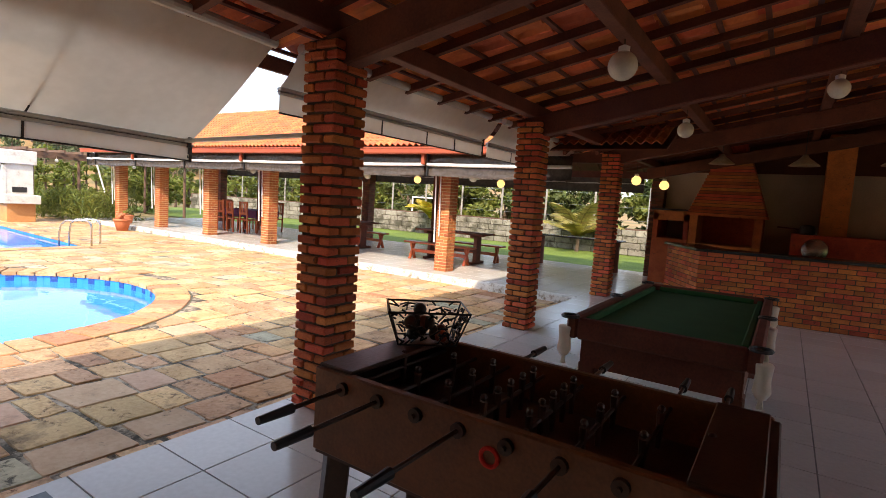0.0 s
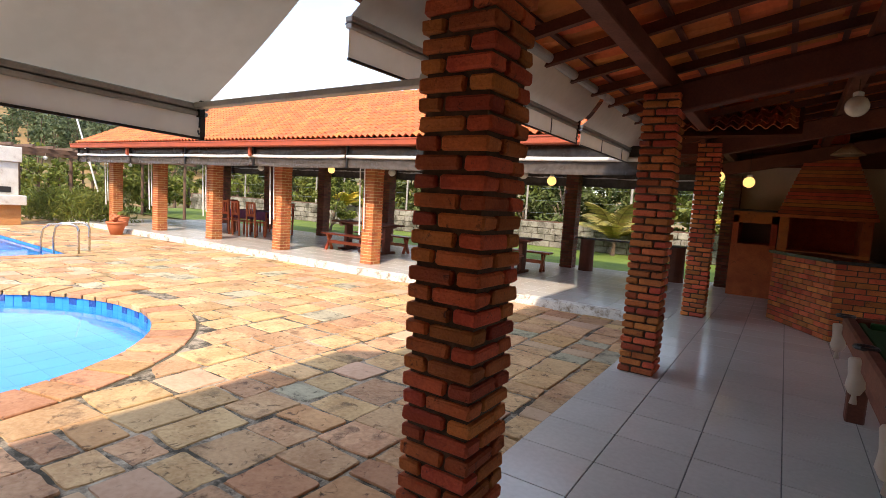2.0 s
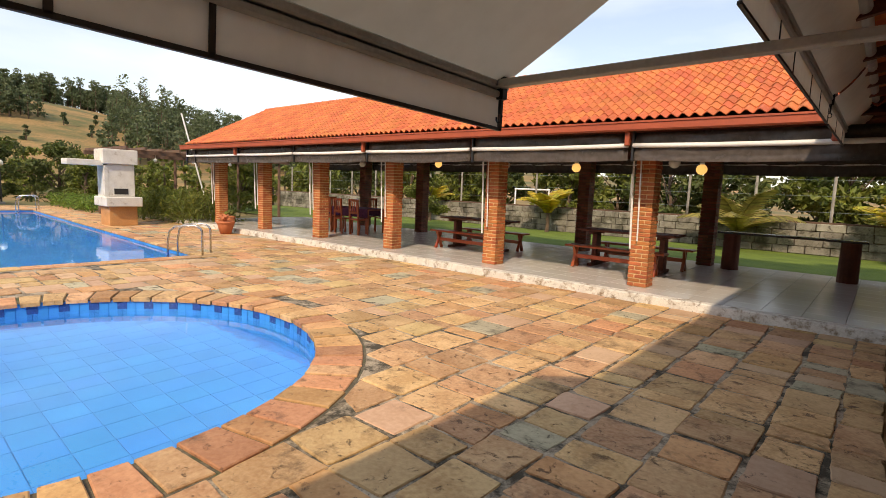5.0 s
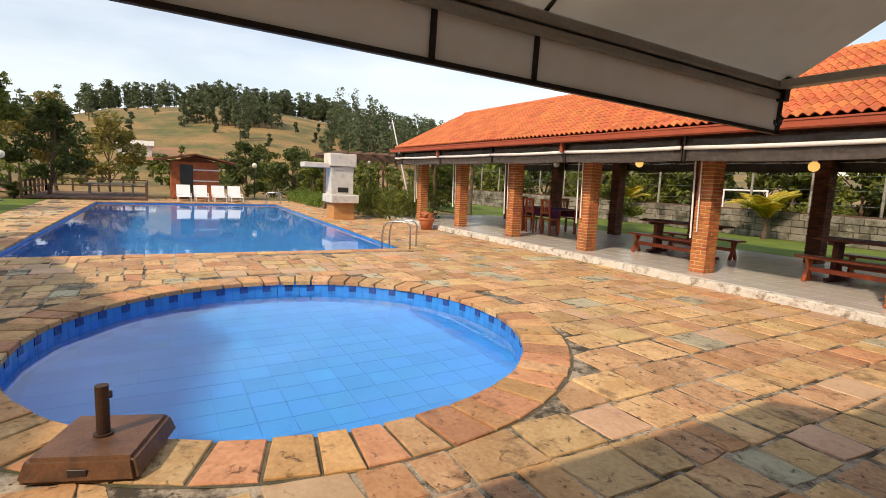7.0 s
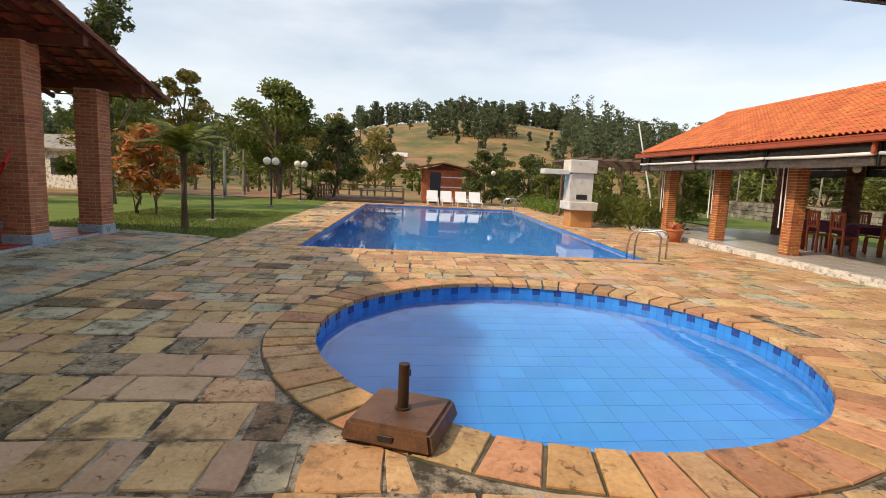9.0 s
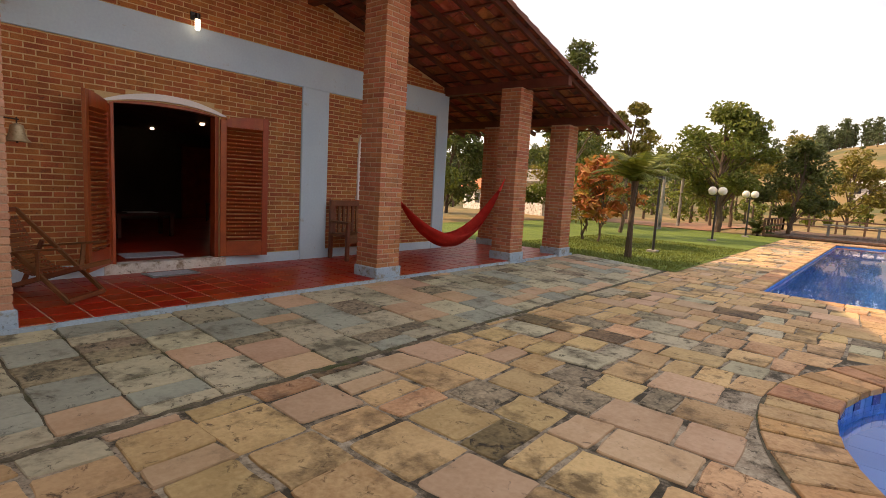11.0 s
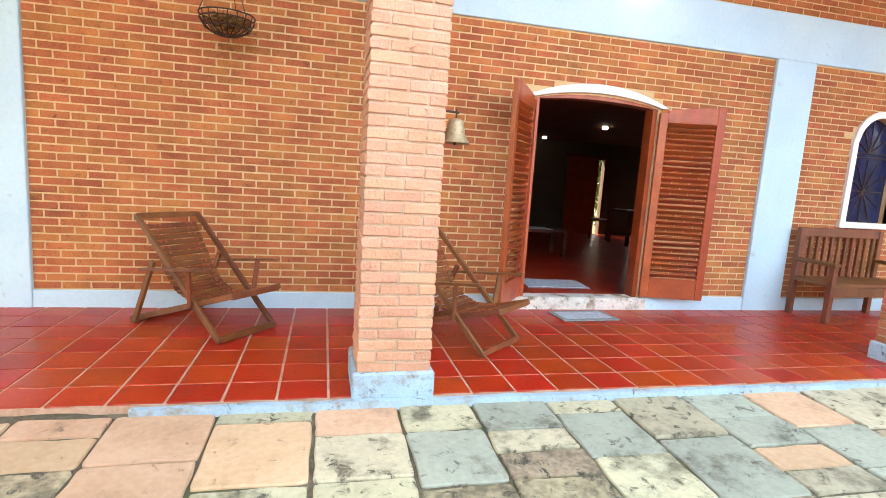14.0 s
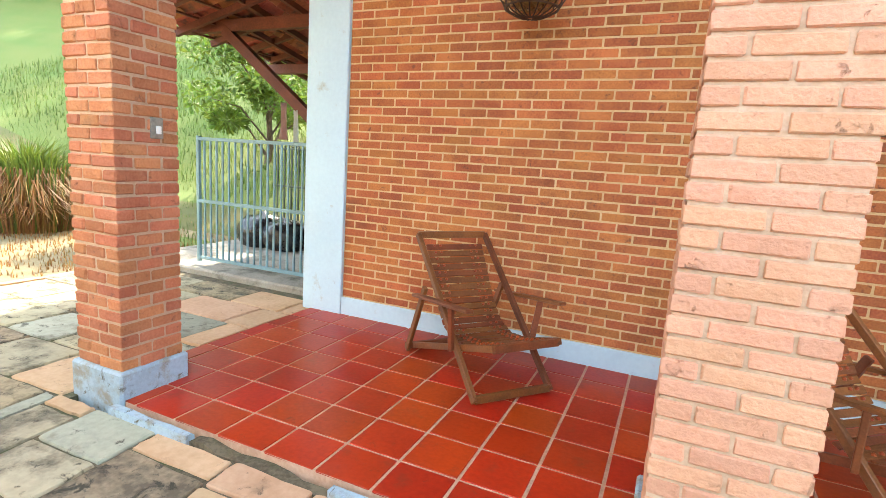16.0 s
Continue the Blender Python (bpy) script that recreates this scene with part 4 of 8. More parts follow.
def wall_strip(bm, x0, x1, zlo, zhi, y0, y1, n=1):
    """A wall between x0 and x1 whose lower and upper lines may bend."""
    for k in range(n):
        a, b = x0 + (x1 - x0) * k / n, x0 + (x1 - x0) * (k + 1) / n
        v = [bm.verts.new(p) for p in ((a, y0, zlo(a)), (b, y0, zlo(b)), (b, y0, zhi(b)), (a, y0, zhi(a)), (a, y1, zlo(a)), (b, y1, zlo(b)), (b, y1, zhi(b)), (a, y1, zhi(a)))]
        for f in ((0, 1, 2, 3), (7, 6, 5, 4), (0, 4, 5, 1), (1, 5, 6, 2), (2, 6, 7, 3), (3, 7, 4, 0)):
            bm.faces.new([v[i] for i in f])


DX0, DX1, DSP, DAP = -6.885, -5.51, 2.14, 2.215
WX0, WX1, WZ0, WSP, WAP = -10.19, -9.53, 1.08, 2.0, 2.305
house = empty("house", label="orange brick house with pale blue plaster bands", category="house", kind="structure")
bm = bmesh.new()
c = lambda z: (lambda x: z)
top = lambda x: house_under(x) + 0.02
yb, yf = WALL_Y - 0.18, WALL_Y - 0.005
wall_strip(bm, -11.89, WX0, c(0), top, yb, yf)
wall_strip(bm, WX0, WX1, c(-0.1), c(WZ0), yb, yf)
wall_strip(bm, WX0, WX1, lambda x: arch_z(x, WX0, WX1, WSP, WAP), top, yb, yf, 10)
wall_strip(bm, WX1, DX0, c(-0.1), top, yb, yf)
wall_strip(bm, DX0, DX1, lambda x: arch_z(x, DX0, DX1, DSP, DAP), top, yb, yf, 14)
wall_strip(bm, DX1, -0.76, c(-0.1), top, yb, yf, 2)
part("wall", bm, MORTAR, house, "brick wall with cream mortar")
bm = bmesh.new()
box(bm, -11.92, -0.74, WALL_Y - 0.01, WALL_Y + 0.028, 2.80, 3.28, bev=0.006)
part("band", bm, BLUE_PAINT, house, "pale blue plaster band")
for x0, x1 in ((-11.92, -11.56), (-8.77, -8.25), (-1.15, -0.74)):
    part("pilaster", B(x0, x1, WALL_Y - 0.01, WALL_Y + 0.032, -0.01, 2.801, 0.006), BLUE_PAINT, house, "pale blue plaster pilaster")
part("side_wall", B(-0.94, -0.74, -15.0, -8.16, -0.15, 3.35), BLUE_PAINT, house)
part("side_wall", B(-11.92, -11.74, -15.0, -8.16, -0.15, 3.3), MORTAR, house)
for x0, x1 in ((-11.56, -8.77), (-8.25, DX0 - 0.02), (DX1 + 0.02, -1.15)):
    part("baseboard", B(x0, x1, WALL_Y - 0.01, WALL_Y + 0.022, -0.01, 0.15, 0.005), BLUE_PAINT, house, "pale blue painted skirting")

t_wall = [rough_box(0.21, 0.04, 0.055, 0.004, 0.0015, s) for s in (20, 21, 22)]


def wall_bricks(x0, x1, z0, z1, skip, seed, cut=None):
    rn = random.Random(seed)
    out, z, row = [], z0 + 0.034, 0
    while z < z1 - 0.02:
        x = x0 - (0.111 if row % 2 else 0.0)
        while x < x1:
            a, b = max(x0 + 0.004, x), min(x1 - 0.004, x + 0.21)
            if cut and cut[2] < z < cut[3] and a < cut[1] and b > cut[0]:
                if a < cut[0]:
                    b = cut[0] - 0.004
                elif b > cut[1]:
                    a = cut[1] + 0.004
            if b - a > 0.035 and not skip((a + b) / 2, z, a, b):
                out.append((rn.randrange(3), Matrix.Translation(((a + b) / 2, WALL_Y - 0.02 + rn.uniform(-0.003, 0.003), z)) @ Matrix.Diagonal(((b - a) / 0.21, 1, 1, 1))))
            x += 0.2225
        z += 0.0675
        row += 1
    return out


def skip_door(x, z, a, b):
    return (DX0 - 0.03 < b and a < DX1 + 0.03 and z < DSP + 0.03) or (DSP + 0.03 <= z and DX0 - 0.1 < x < DX1 + 0.1 and z < arch_z(min(max(x, DX0), DX1), DX0, DX1, DSP, DAP) + 0.11)


def skip_window(x, z, a, b):
    return WX0 - 0.06 < b and a < WX1 + 0.06 and WZ0 - 0.07 < z < arch_z(min(max(x, WX0), WX1), WX0, WX1, WSP, WAP) + 0.09


def skip_gable(x, z, a, b):
    return z > house_under(x) - 0.02


CUTS = {skip_door: (DX0 - 0.03, DX1 + 0.03, 0.0, DSP + 0.03), skip_window: (WX0 - 0.06, WX1 + 0.06, WZ0 - 0.07, WSP)}
for (x0, x1, z0, z1, sk, rk) in ((-8.25, -1.15, 0.155, 2.79, skip_door, (-3.0, WALL_Y, 1.2)), (-11.56, -8.77, 0.155, 2.79, skip_window, (-9.5, WALL_Y, 1.4)), (-11.84, -0.79, 3.29, 4.8, skip_gable, (-7, WALL_Y, 3.5))):
    panel = empty("brick_panel", label="panel of narrow orange bricks with raked cream joints", category="wall", kind="structure")
    LATE.append((("brick", t_wall, wall_bricks(x0, x1, z0, z1, sk, 30, CUTS.get(sk)), BRICK_OLD, panel), dict(limit=300, rank=near(*rk))))

# door trim, threshold, window
door = empty("door_1", label="arched double doorway with open louvred shutters", category="door", kind="structure")


def arch_band(bm, x0, x1, spring, apex, w, y0, y1, legs=0.0, n=20):
    pts_in = [(x0 + (x1 - x0) * k / n, arch_z(x0 + (x1 - x0) * k / n, x0, x1, spring, apex)) for k in range(n + 1)]
    pts_out = [(x0 - w + (x1 - x0 + 2 * w) * k / n, arch_z(x0 - w + (x1 - x0 + 2 * w) * k / n, x0 - w, x1 + w, spring, apex + w)) for k in range(n + 1)]
    if legs:
        pts_in = [(x0, legs)] + pts_in + [(x1, legs)]
        pts_out = [(x0 - w, legs)] + pts_out + [(x1 + w, legs)]
    for (a, b, p, q) in zip(pts_in, pts_in[1:], pts_out, pts_out[1:]):
        v = [bm.verts.new((x, y, z)) for y in (y0, y1) for x, z in (a, b, q, p)]
        for f in ((0, 1, 2, 3), (7, 6, 5, 4), (0, 4, 5, 1), (2, 6, 7, 3), (1, 5, 6, 2), (0, 3, 7, 4)):
            bm.faces.new([v[i] for i in f])


bm = bmesh.new()
arch_band(bm, DX0 - 0.02, DX1 + 0.02, DSP + 0.01, DAP + 0.02, 0.085, WALL_Y - 0.03, WALL_Y + 0.035)
part("arch_trim", bm, WHITE, door, "white plaster arch")
bm = bmesh.new()
arch_band(bm, DX0 + 0.05, DX1 - 0.05, DSP, DAP - 0.04, 0.05, WALL_Y - 0.16, WALL_Y - 0.02, legs=0.12)
part("door_frame", bm, WOOD_RED, door)
part("threshold", B(DX0 - 0.1, DX1 + 0.1, WALL_Y - 0.17, WALL_Y + 0.03, -0.01, 0.13, 0.008), WHITE_WORN, door, "chipped white threshold step")


def shutter(hx, ang, sgn):
    """A louvred leaf with a curved head, hinged at hx; sgn: the way it runs when shut."""
    w = (DX1 - DX0) / 2 - 0.01
    leaf = empty("shutter", hx, WALL_Y + 0.03, 0, ang)
    leaf.parent = door
    hz = lambda u: arch_z((DX1 - u) if sgn < 0 else (DX0 + u), DX0, DX1, DSP - 0.02, DAP - 0.02)
    f = 0.085
    part("stile", B(0, f, -0.02, 0.02, 0.15, hz(0) - 0.01, 0.004), WOOD_RED, leaf)
    part("stile", B(w - f, w, -0.02, 0.02, 0.15, hz(w) - 0.01, 0.004), WOOD_RED, leaf)
    part("bottom_panel", B(f, w - f, -0.016, 0.016, 0.15, 0.37, 0.004), WOOD_RED, leaf)
    bm = bmesh.new()
    wall_strip(bm, f, w - f, lambda u: min(hz(f), hz(w - f)) - 0.12, lambda u: hz(u) - 0.01, -0.02, 0.02, 8)
    part("top_rail", bm, WOOD_RED, leaf)
    t = template(B(-(w - 2 * f) / 2, (w - 2 * f) / 2, -0.03, 0.03, -0.005, 0.005, 0.002))
    t.materials.append(WOOD_RED)
    z, z1 = 0.40, min(hz(f), hz(w - f)) - 0.14
    while z < z1:
        ob = new("slat", t)
        ob.parent = leaf
        ob.matrix_basis = Matrix.Translation((w / 2, 0, z)) @ Matrix.Rotation(radians(36 if sgn < 0 else -36), 4, "X")
        z += 0.057
    return leaf


shutter(DX1 + 0.02, 53, -1)
shutter(DX0 + 0.0, 166, 1)

window = empty("window_1", label="arched window with white frame and dark blue leaded glass", category="window", kind="structure")
bm = bmesh.new()
arch_band(bm, WX0, WX1, WSP, WAP, 0.075, WALL_Y - 0.05, WALL_Y + 0.03, legs=WZ0)
part("window_frame", bm, WHITE, window)
part("window_sill", B(WX0 - 0.1, WX1 + 0.1, WALL_Y - 0.05, WALL_Y + 0.05, WZ0 - 0.07, WZ0, 0.006), WHITE, window)
bm = bmesh.new()
wall_strip(bm, WX0, WX1, c(WZ0), lambda x: arch_z(x, WX0, WX1, WSP, WAP), WALL_Y - 0.11, WALL_Y - 0.1, 12)
part("pane", bm, PANE, window)
bm = bmesh.new()
cx = (WX0 + WX1) / 2
for k in range(12):
    a = math.pi * 2 * k / 12
    rod(bm, (cx, WALL_Y - 0.09, 1.45), (cx + 0.31 * math.cos(a), WALL_Y - 0.09, 1.45 + 0.38 * math.sin(a)), 0.006, n=6)
for k in range(7):
    a = math.pi * k / 6
    rod(bm, (cx, WALL_Y - 0.09, 1.9), (cx + 0.3 * math.cos(a), WALL_Y - 0.09, 1.9 + 0.38 * math.sin(a)), 0.006, n=6)
for z in (1.05, 1.85):
    rod(bm, (WX0, WALL_Y - 0.09, z), (WX1, WALL_Y - 0.09, z), 0.007, n=6)
part("grille", bm, IRON, window)

# room behind the door
room = empty("living_room", label="dim living room with dark red floor", category="room", kind="structure")
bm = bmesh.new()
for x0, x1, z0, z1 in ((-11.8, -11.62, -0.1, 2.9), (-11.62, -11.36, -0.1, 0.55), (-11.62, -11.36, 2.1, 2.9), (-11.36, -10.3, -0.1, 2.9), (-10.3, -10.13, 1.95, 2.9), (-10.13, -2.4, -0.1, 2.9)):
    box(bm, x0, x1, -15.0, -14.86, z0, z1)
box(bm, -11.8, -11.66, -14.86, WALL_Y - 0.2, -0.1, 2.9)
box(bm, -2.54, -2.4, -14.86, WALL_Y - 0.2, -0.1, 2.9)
part("room_wall", bm, PLASTER_DIMMED, room)
part("room_ceiling", B(-11.8, -2.4, -15.0, WALL_Y - 0.19, 2.35, 3.0), WOOD_DARK, room)
part("room_floor", B(-11.8, -2.4, -15.0, WALL_Y - 0.17, -0.05, 0.1), RED_TILE, room)


# ---- roofs ----
def roof_tile(pitch, length, mat, rise=0.036):
    """One curved clay tile, its upper end at y = length."""
    bm = bmesh.new()
    n = 7
    rows = []
    for y, lift, k in ((0.0, 0.018, 1.0), (length + 0.05, 0.0, 0.9)):
        up, lo = [], []
        for i in range(n):
            f = i / (n - 1)
            x = (f - 0.5) * pitch * 1.06 * k
            z = rise * math.cos((f - 0.36) * 2 * math.pi) * (1.0 if f < 0.86 else 0.9) + lift
            up.append(bm.verts.new((x, y, z + 0.012)))
            lo.append(bm.verts.new((x, y, z)))
        rows.append(up + lo[::-1])
    m = len(rows[0])
    for i in range(m):
        bm.faces.new((rows[0][i], rows[0][(i + 1) % m], rows[1][(i + 1) % m], rows[1][i]))
    bm.faces.new(rows[0][::-1])
    bm.faces.new(rows[1])
    me = template(bm)
    return me


def slope(origin, along, up, width, length, pitch=0.21, step=0.36, seed=1, jig=0.004):
    """Tile poses on a slope: along the eave, and up it."""
    rn = random.Random(seed)
    along, up = Vector(along).normalized(), Vector(up).normalized()
    nrm = along.cross(up)
    out = []
    for i in range(int(width / pitch)):
        for j in range(int(length / step) + 1):
            p = Vector(origin) + along * (pitch * (i + 0.5)) + up * (step * j) + nrm * rn.uniform(0, jig)
            tw = rn.uniform(-0.012, 0.012)
            a, u = (along + up * tw).normalized(), (up - along * tw).normalized()
            out.append((0, Matrix(((a.x, u.x, nrm.x, p.x), (a.y, u.y, nrm.y, p.y), (a.z, u.z, nrm.z, p.z), (0, 0, 0, 1)))))
    return out


# pavilion roof: two slopes and a ridge
PR = empty("roof_pavilion", label="bright orange clay tile roof of the pavilion", category="roof", kind="structure")
RIDGE_Y, RIDGE_Z, EAVE_Y, EAVE_Z = 11.2, 3.98, 8.28, 2.50
sv = Vector((0, RIDGE_Y - EAVE_Y, RIDGE_Z - EAVE_Z))
PT = [roof_tile(0.15, 0.215, ROOF, 0.027)]
LATE.append((("roof_tile", PT, slope((-20.05, EAVE_Y - 0.06, EAVE_Z + 0.06), (1, 0, 0), sv, 19.3, sv.length, 0.15, 0.215), ROOF, PR), dict(limit=300, rank=near(-6, EAVE_Y, EAVE_Z), rest_name="roof_tile_rows")))
bm = bmesh.new()
for s in (1, -1):
    y0, y1 = (EAVE_Y, RIDGE_Y) if s > 0 else (2 * RIDGE_Y - EAVE_Y, RIDGE_Y)
    v = [bm.verts.new(p) for p in ((-20.3, y0, EAVE_Z), (-0.8, y0, EAVE_Z), (-0.8, y1, RIDGE_Z), (-20.3, y1, RIDGE_Z), (-20.3, y0, EAVE_Z - 0.03), (-0.8, y0, EAVE_Z - 0.03), (-0.8, y1, RIDGE_Z - 0.03), (-20.3, y1, RIDGE_Z - 0.03))]
    for f in ((0, 1, 2, 3), (7, 6, 5, 4), (0, 4, 5, 1), (1, 5, 6, 2), (2, 6, 7, 3), (3, 7, 4, 0)):
        bm.faces.new([v[i] for i in f])
part("roof_deck", bm, WOOD_DARK, PR)
bm = bmesh.new()
for k in range(51):
    x = -20.05 + k * 0.38
    bmesh.ops.create_cone(bm, cap_ends=True, segments=12, radius1=0.13, radius2=0.11, depth=0.42, matrix=Matrix.Translation((x + 0.19, RIDGE_Y, RIDGE_Z + 0.03)) @ Matrix.Rotation(math.pi / 2, 4, "Y"))
part("ridge_tiles", bm, ROOF, PR)["kind"] = "stuff"
bm = bmesh.new()
box(bm, -20.4, -2.9, EAVE_Y - 0.10, EAVE_Y + 0.0, EAVE_Z - 0.10, EAVE_Z + 0.03, bev=0.02)
box(bm, -20.4, -2.9, EAVE_Y - 0.115, EAVE_Y - 0.095, EAVE_Z + 0.01, EAVE_Z + 0.035)
part("gutter", bm, GUTTER, PR, "terracotta painted gutter")
for x in PAV_X[::2] + [-3.0]:
    part("downpipe", B(x + 0.1, x + 0.17, EAVE_Y - 0.01, EAVE_Y + 0.06, EAVE_Z - 0.30, EAVE_Z - 0.09, 0.01), GUTTER, PR)
bm = bmesh.new()
for y in (9.26, 13.3):
    box(bm, -20.3, -1.9, y - 0.06, y + 0.06, 2.36, 2.52)
part("wall_plate", bm, WOOD_DARK, PR)
for x in PAV_X:
    bm = bmesh.new()
    bar(bm, (x + 0.155, 9.26, 2.45), (x + 0.155, 13.3, 2.45), 0.1, 0.16)
    bar(bm, (x + 0.155, RIDGE_Y, 2.45), (x + 0.155, RIDGE_Y, RIDGE_Z), 0.1, 0.1)
    part("tie_beam", bm, WOOD_DARK, PR)
bm = bmesh.new()
for k in range(34):
    x = -20.0 + k * 0.55
    for s in (1, -1):
        y0 = EAVE_Y if s > 0 else 2 * RIDGE_Y - EAVE_Y
        bar(bm, (x, y0, EAVE_Z - 0.07), (x, RIDGE_Y, RIDGE_Z - 0.07), 0.05, 0.07)
part("rafters", bm, WOOD_DARK, PR)["kind"] = "stuff"
bm = bmesh.new()
v = [bm.verts.new(p) for p in ((-20.28, 8.4, 2.5), (-20.28, 14.0, 2.5), (-20.28, RIDGE_Y, RIDGE_Z - 0.05), (-20.2, 8.4, 2.5), (-20.2, 14.0, 2.5), (-20.2, RIDGE_Y, RIDGE_Z - 0.05))]
for f in ((0, 1, 2), (5, 4, 3), (0, 3, 4, 1), (1, 4, 5, 2), (2, 5, 3, 0)):
    bm.faces.new([v[i] for i in f])
part("gable", bm, WOOD_DARK, PR)

# arcade roof: seen from below
AR = empty("ceiling_arcade", label="clay tile roof on dark red timbers", category="ceiling", kind="structure")
SL = 0.2


def arc_z(x):
    return 2.74 + SL * (x + 1.87) if x < 2.8 else 2.74 + SL * (4.67 - (x - 2.8))


Y0, Y1 = -3.0, 14.0
up = Vector((1, 0, SL))
tiles = slope((-2.82, Y1, arc_z(-2.82) + 0.10), (0, -1, 0), up, Y1 - Y0, 5.65 * up.length, 0.235, 0.36, 3)
AT = [roof_tile(0.235, 0.36, ROOF_BOUNCE)]
joined("roof_tiles", AT, tiles, ROOF_BOUNCE, AR)["kind"] = "stuff"
bm = bmesh.new()
v = [bm.verts.new(p) for p in ((2.75, Y0, arc_z(2.75) + 0.1), (5.3, Y0, arc_z(5.3) + 0.1), (5.3, Y1, arc_z(5.3) + 0.1), (2.75, Y1, arc_z(2.75) + 0.1), (2.75, Y0, arc_z(2.75) + 0.16), (5.3, Y0, arc_z(5.3) + 0.16), (5.3, Y1, arc_z(5.3) + 0.16), (2.75, Y1, arc_z(2.75) + 0.16))]
for f in ((0, 1, 2, 3), (7, 6, 5, 4), (0, 4, 5, 1), (1, 5, 6, 2), (2, 6, 7, 3), (3, 7, 4, 0)):
    bm.faces.new([v[i] for i in f])
part("rear_slope", bm, ROOF_OLD, AR)
bm = bmesh.new()
for k in range(29):
    y = Y0 + 0.2 + k * 0.585
    bar(bm, (-2.8, y, arc_z(-2.8) + 0.02), (2.8, y, arc_z(2.8) + 0.02), 0.055, 0.075)
part("rafters", bm, WOOD_DARK, AR)["kind"] = "stuff"
bm = bmesh.new()
for k in range(16):
    x = -2.75 + k * 0.36
    box(bm, x - 0.022, x + 0.022, Y0, Y1, arc_z(x) + 0.058, arc_z(x) + 0.082)
part("battens", bm, WOOD_DARK, AR)["kind"] = "stuff"
for x in (-1.86, -0.4, 1.1, 2.7):
    part("purlin", B(x - 0.06, x + 0.06, Y0, Y1, arc_z(x) - 0.17, arc_z(x) - 0.018, 0.008), WOOD_DARK, AR)
for y in (-0.9, 2.525, 5.815, 9.225, 12.6):
    bm = bmesh.new()
    bar(bm, (-2.0, y, arc_z(-2.0) - 0.29), (2.85, y, arc_z(2.85) - 0.29), 0.14, 0.24, bev=0.012)
    part("beam", bm, WOOD_DARK, AR)
part("fascia", B(-2.87, -2.83, Y0, 8.3, arc_z(-2.85) - 0.06, arc_z(-2.85) + 0.06, 0.004), WOOD_DARK, AR)

# walls that close the arcade
tagged(part("wall_north", B(-1.9, 5.3, 13.42, 13.6, -0.02, 2.55), CREAM), "cream plastered wall behind the barbecue", "wall", kind="structure")
tagged(part("wall_gable", B(-1.9, 5.3, 13.42, 13.6, 2.55, 3.75), WOOD_DARK), "dark timber infill over the cream wall", "wall", kind="structure")
# The opening in this unseen east wall is added to let daylight in.
bm = bmesh.new()
box(bm, 5.2, 5.4, -3.1, 2.6, -0.02, 3.3)
box(bm, 5.2, 5.4, 8.4, 13.6, -0.02, 3.3)
box(bm, 5.2, 5.4, 2.6, 8.4, 2.35, 3.3)
tagged(part("wall_east", bm, CREAM), "plain unseen plastered wall added to close the arcade", "wall", kind="structure")
tagged(part("wall_south", B(-1.2, 5.3, -3.3, -3.1, -0.02, 3.6), CREAM), "plain unseen plastered wall added to close the arcade", "wall", kind="structure")

# house roof: a gable over the veranda
HR = empty("roof_house", label="aged clay tile gable roof of the house", category="roof", kind="structure")
HY0, HY1 = -16.0, -5.05
XR, XW, XE = -6.2, -14.75, 2.3
uw, ue = Vector((XR - XW, 0, house_under(XR) - house_under(XW))), Vector((XR - XE, 0, house_under(XR) - house_under(XE)))
HT = [roof_tile(0.235, 0.36, ROOF_OLD)]
ht = slope((XW, HY1, house_under(XW) + 0.17), (0, -1, 0), uw, HY1 - HY0, uw.length, 0.235, 0.36, 5)
he = slope((XE, HY0, house_under(XE) + 0.17), (0, 1, 0), ue, HY1 - HY0, ue.length, 0.235, 0.36, 6)
joined("roof_tiles", HT, ht + he, ROOF_OLD, HR)["kind"] = "stuff"
bm = bmesh.new()
for k in range(20):
    y = HY1 - 0.15 - k * 0.56
    bar(bm, (XW + 0.02, y, house_under(XW) + 0.09), (XR, y, house_under(XR) + 0.09), 0.055, 0.08)
    bar(bm, (XE, y, house_under(XE) + 0.09), (XR, y, house_under(XR) + 0.09), 0.055, 0.08)
part("rafters", bm, WOOD_DARK, HR)["kind"] = "stuff"
bm = bmesh.new()
for k in range(24):
    for x in (XW + 0.05 + k * 0.36, XE - 0.05 - k * 0.36):
        if (x < XR) == (x == XW + 0.05 + k * 0.36):
            box(bm, x - 0.022, x + 0.022, HY0, HY1 + 0.02, house_under(x) + 0.13, house_under(x) + 0.152)
part("battens", bm, WOOD_DARK, HR)["kind"] = "stuff"
for x in (-13.69, -11.84, -8.39, -6.2, -3.945, -0.85):
    part("purlin", B(x - 0.07, x + 0.07, HY0, HY1 - 0.05, house_under(x) - 0.13, house_under(x) + 0.045, 0.01), WOOD_DARK, HR)
bm = bmesh.new()
bar(bm, (XW, HY1 + 0.03, house_under(XW) + 0.09), (XR, HY1 + 0.03, house_under(XR) + 0.09), 0.03, 0.07)
bar(bm, (XE, HY1 + 0.03, house_under(XE) + 0.09), (XR, HY1 + 0.03, house_under(XR) + 0.09), 0.03, 0.07)
part("verge_board", bm, WOOD_DARK, HR)

# carport roof beside the gate
CR = empty("carport_roof", label="low tiled lean-to roof on dark timbers", category="roof", kind="structure")
cz = lambda y: 2.50 + 0.16 * (y + 12.5)
cu = Vector((0, 1, 0.16))
CT = [roof_tile(0.235, 0.36, ROOF_OLD)]
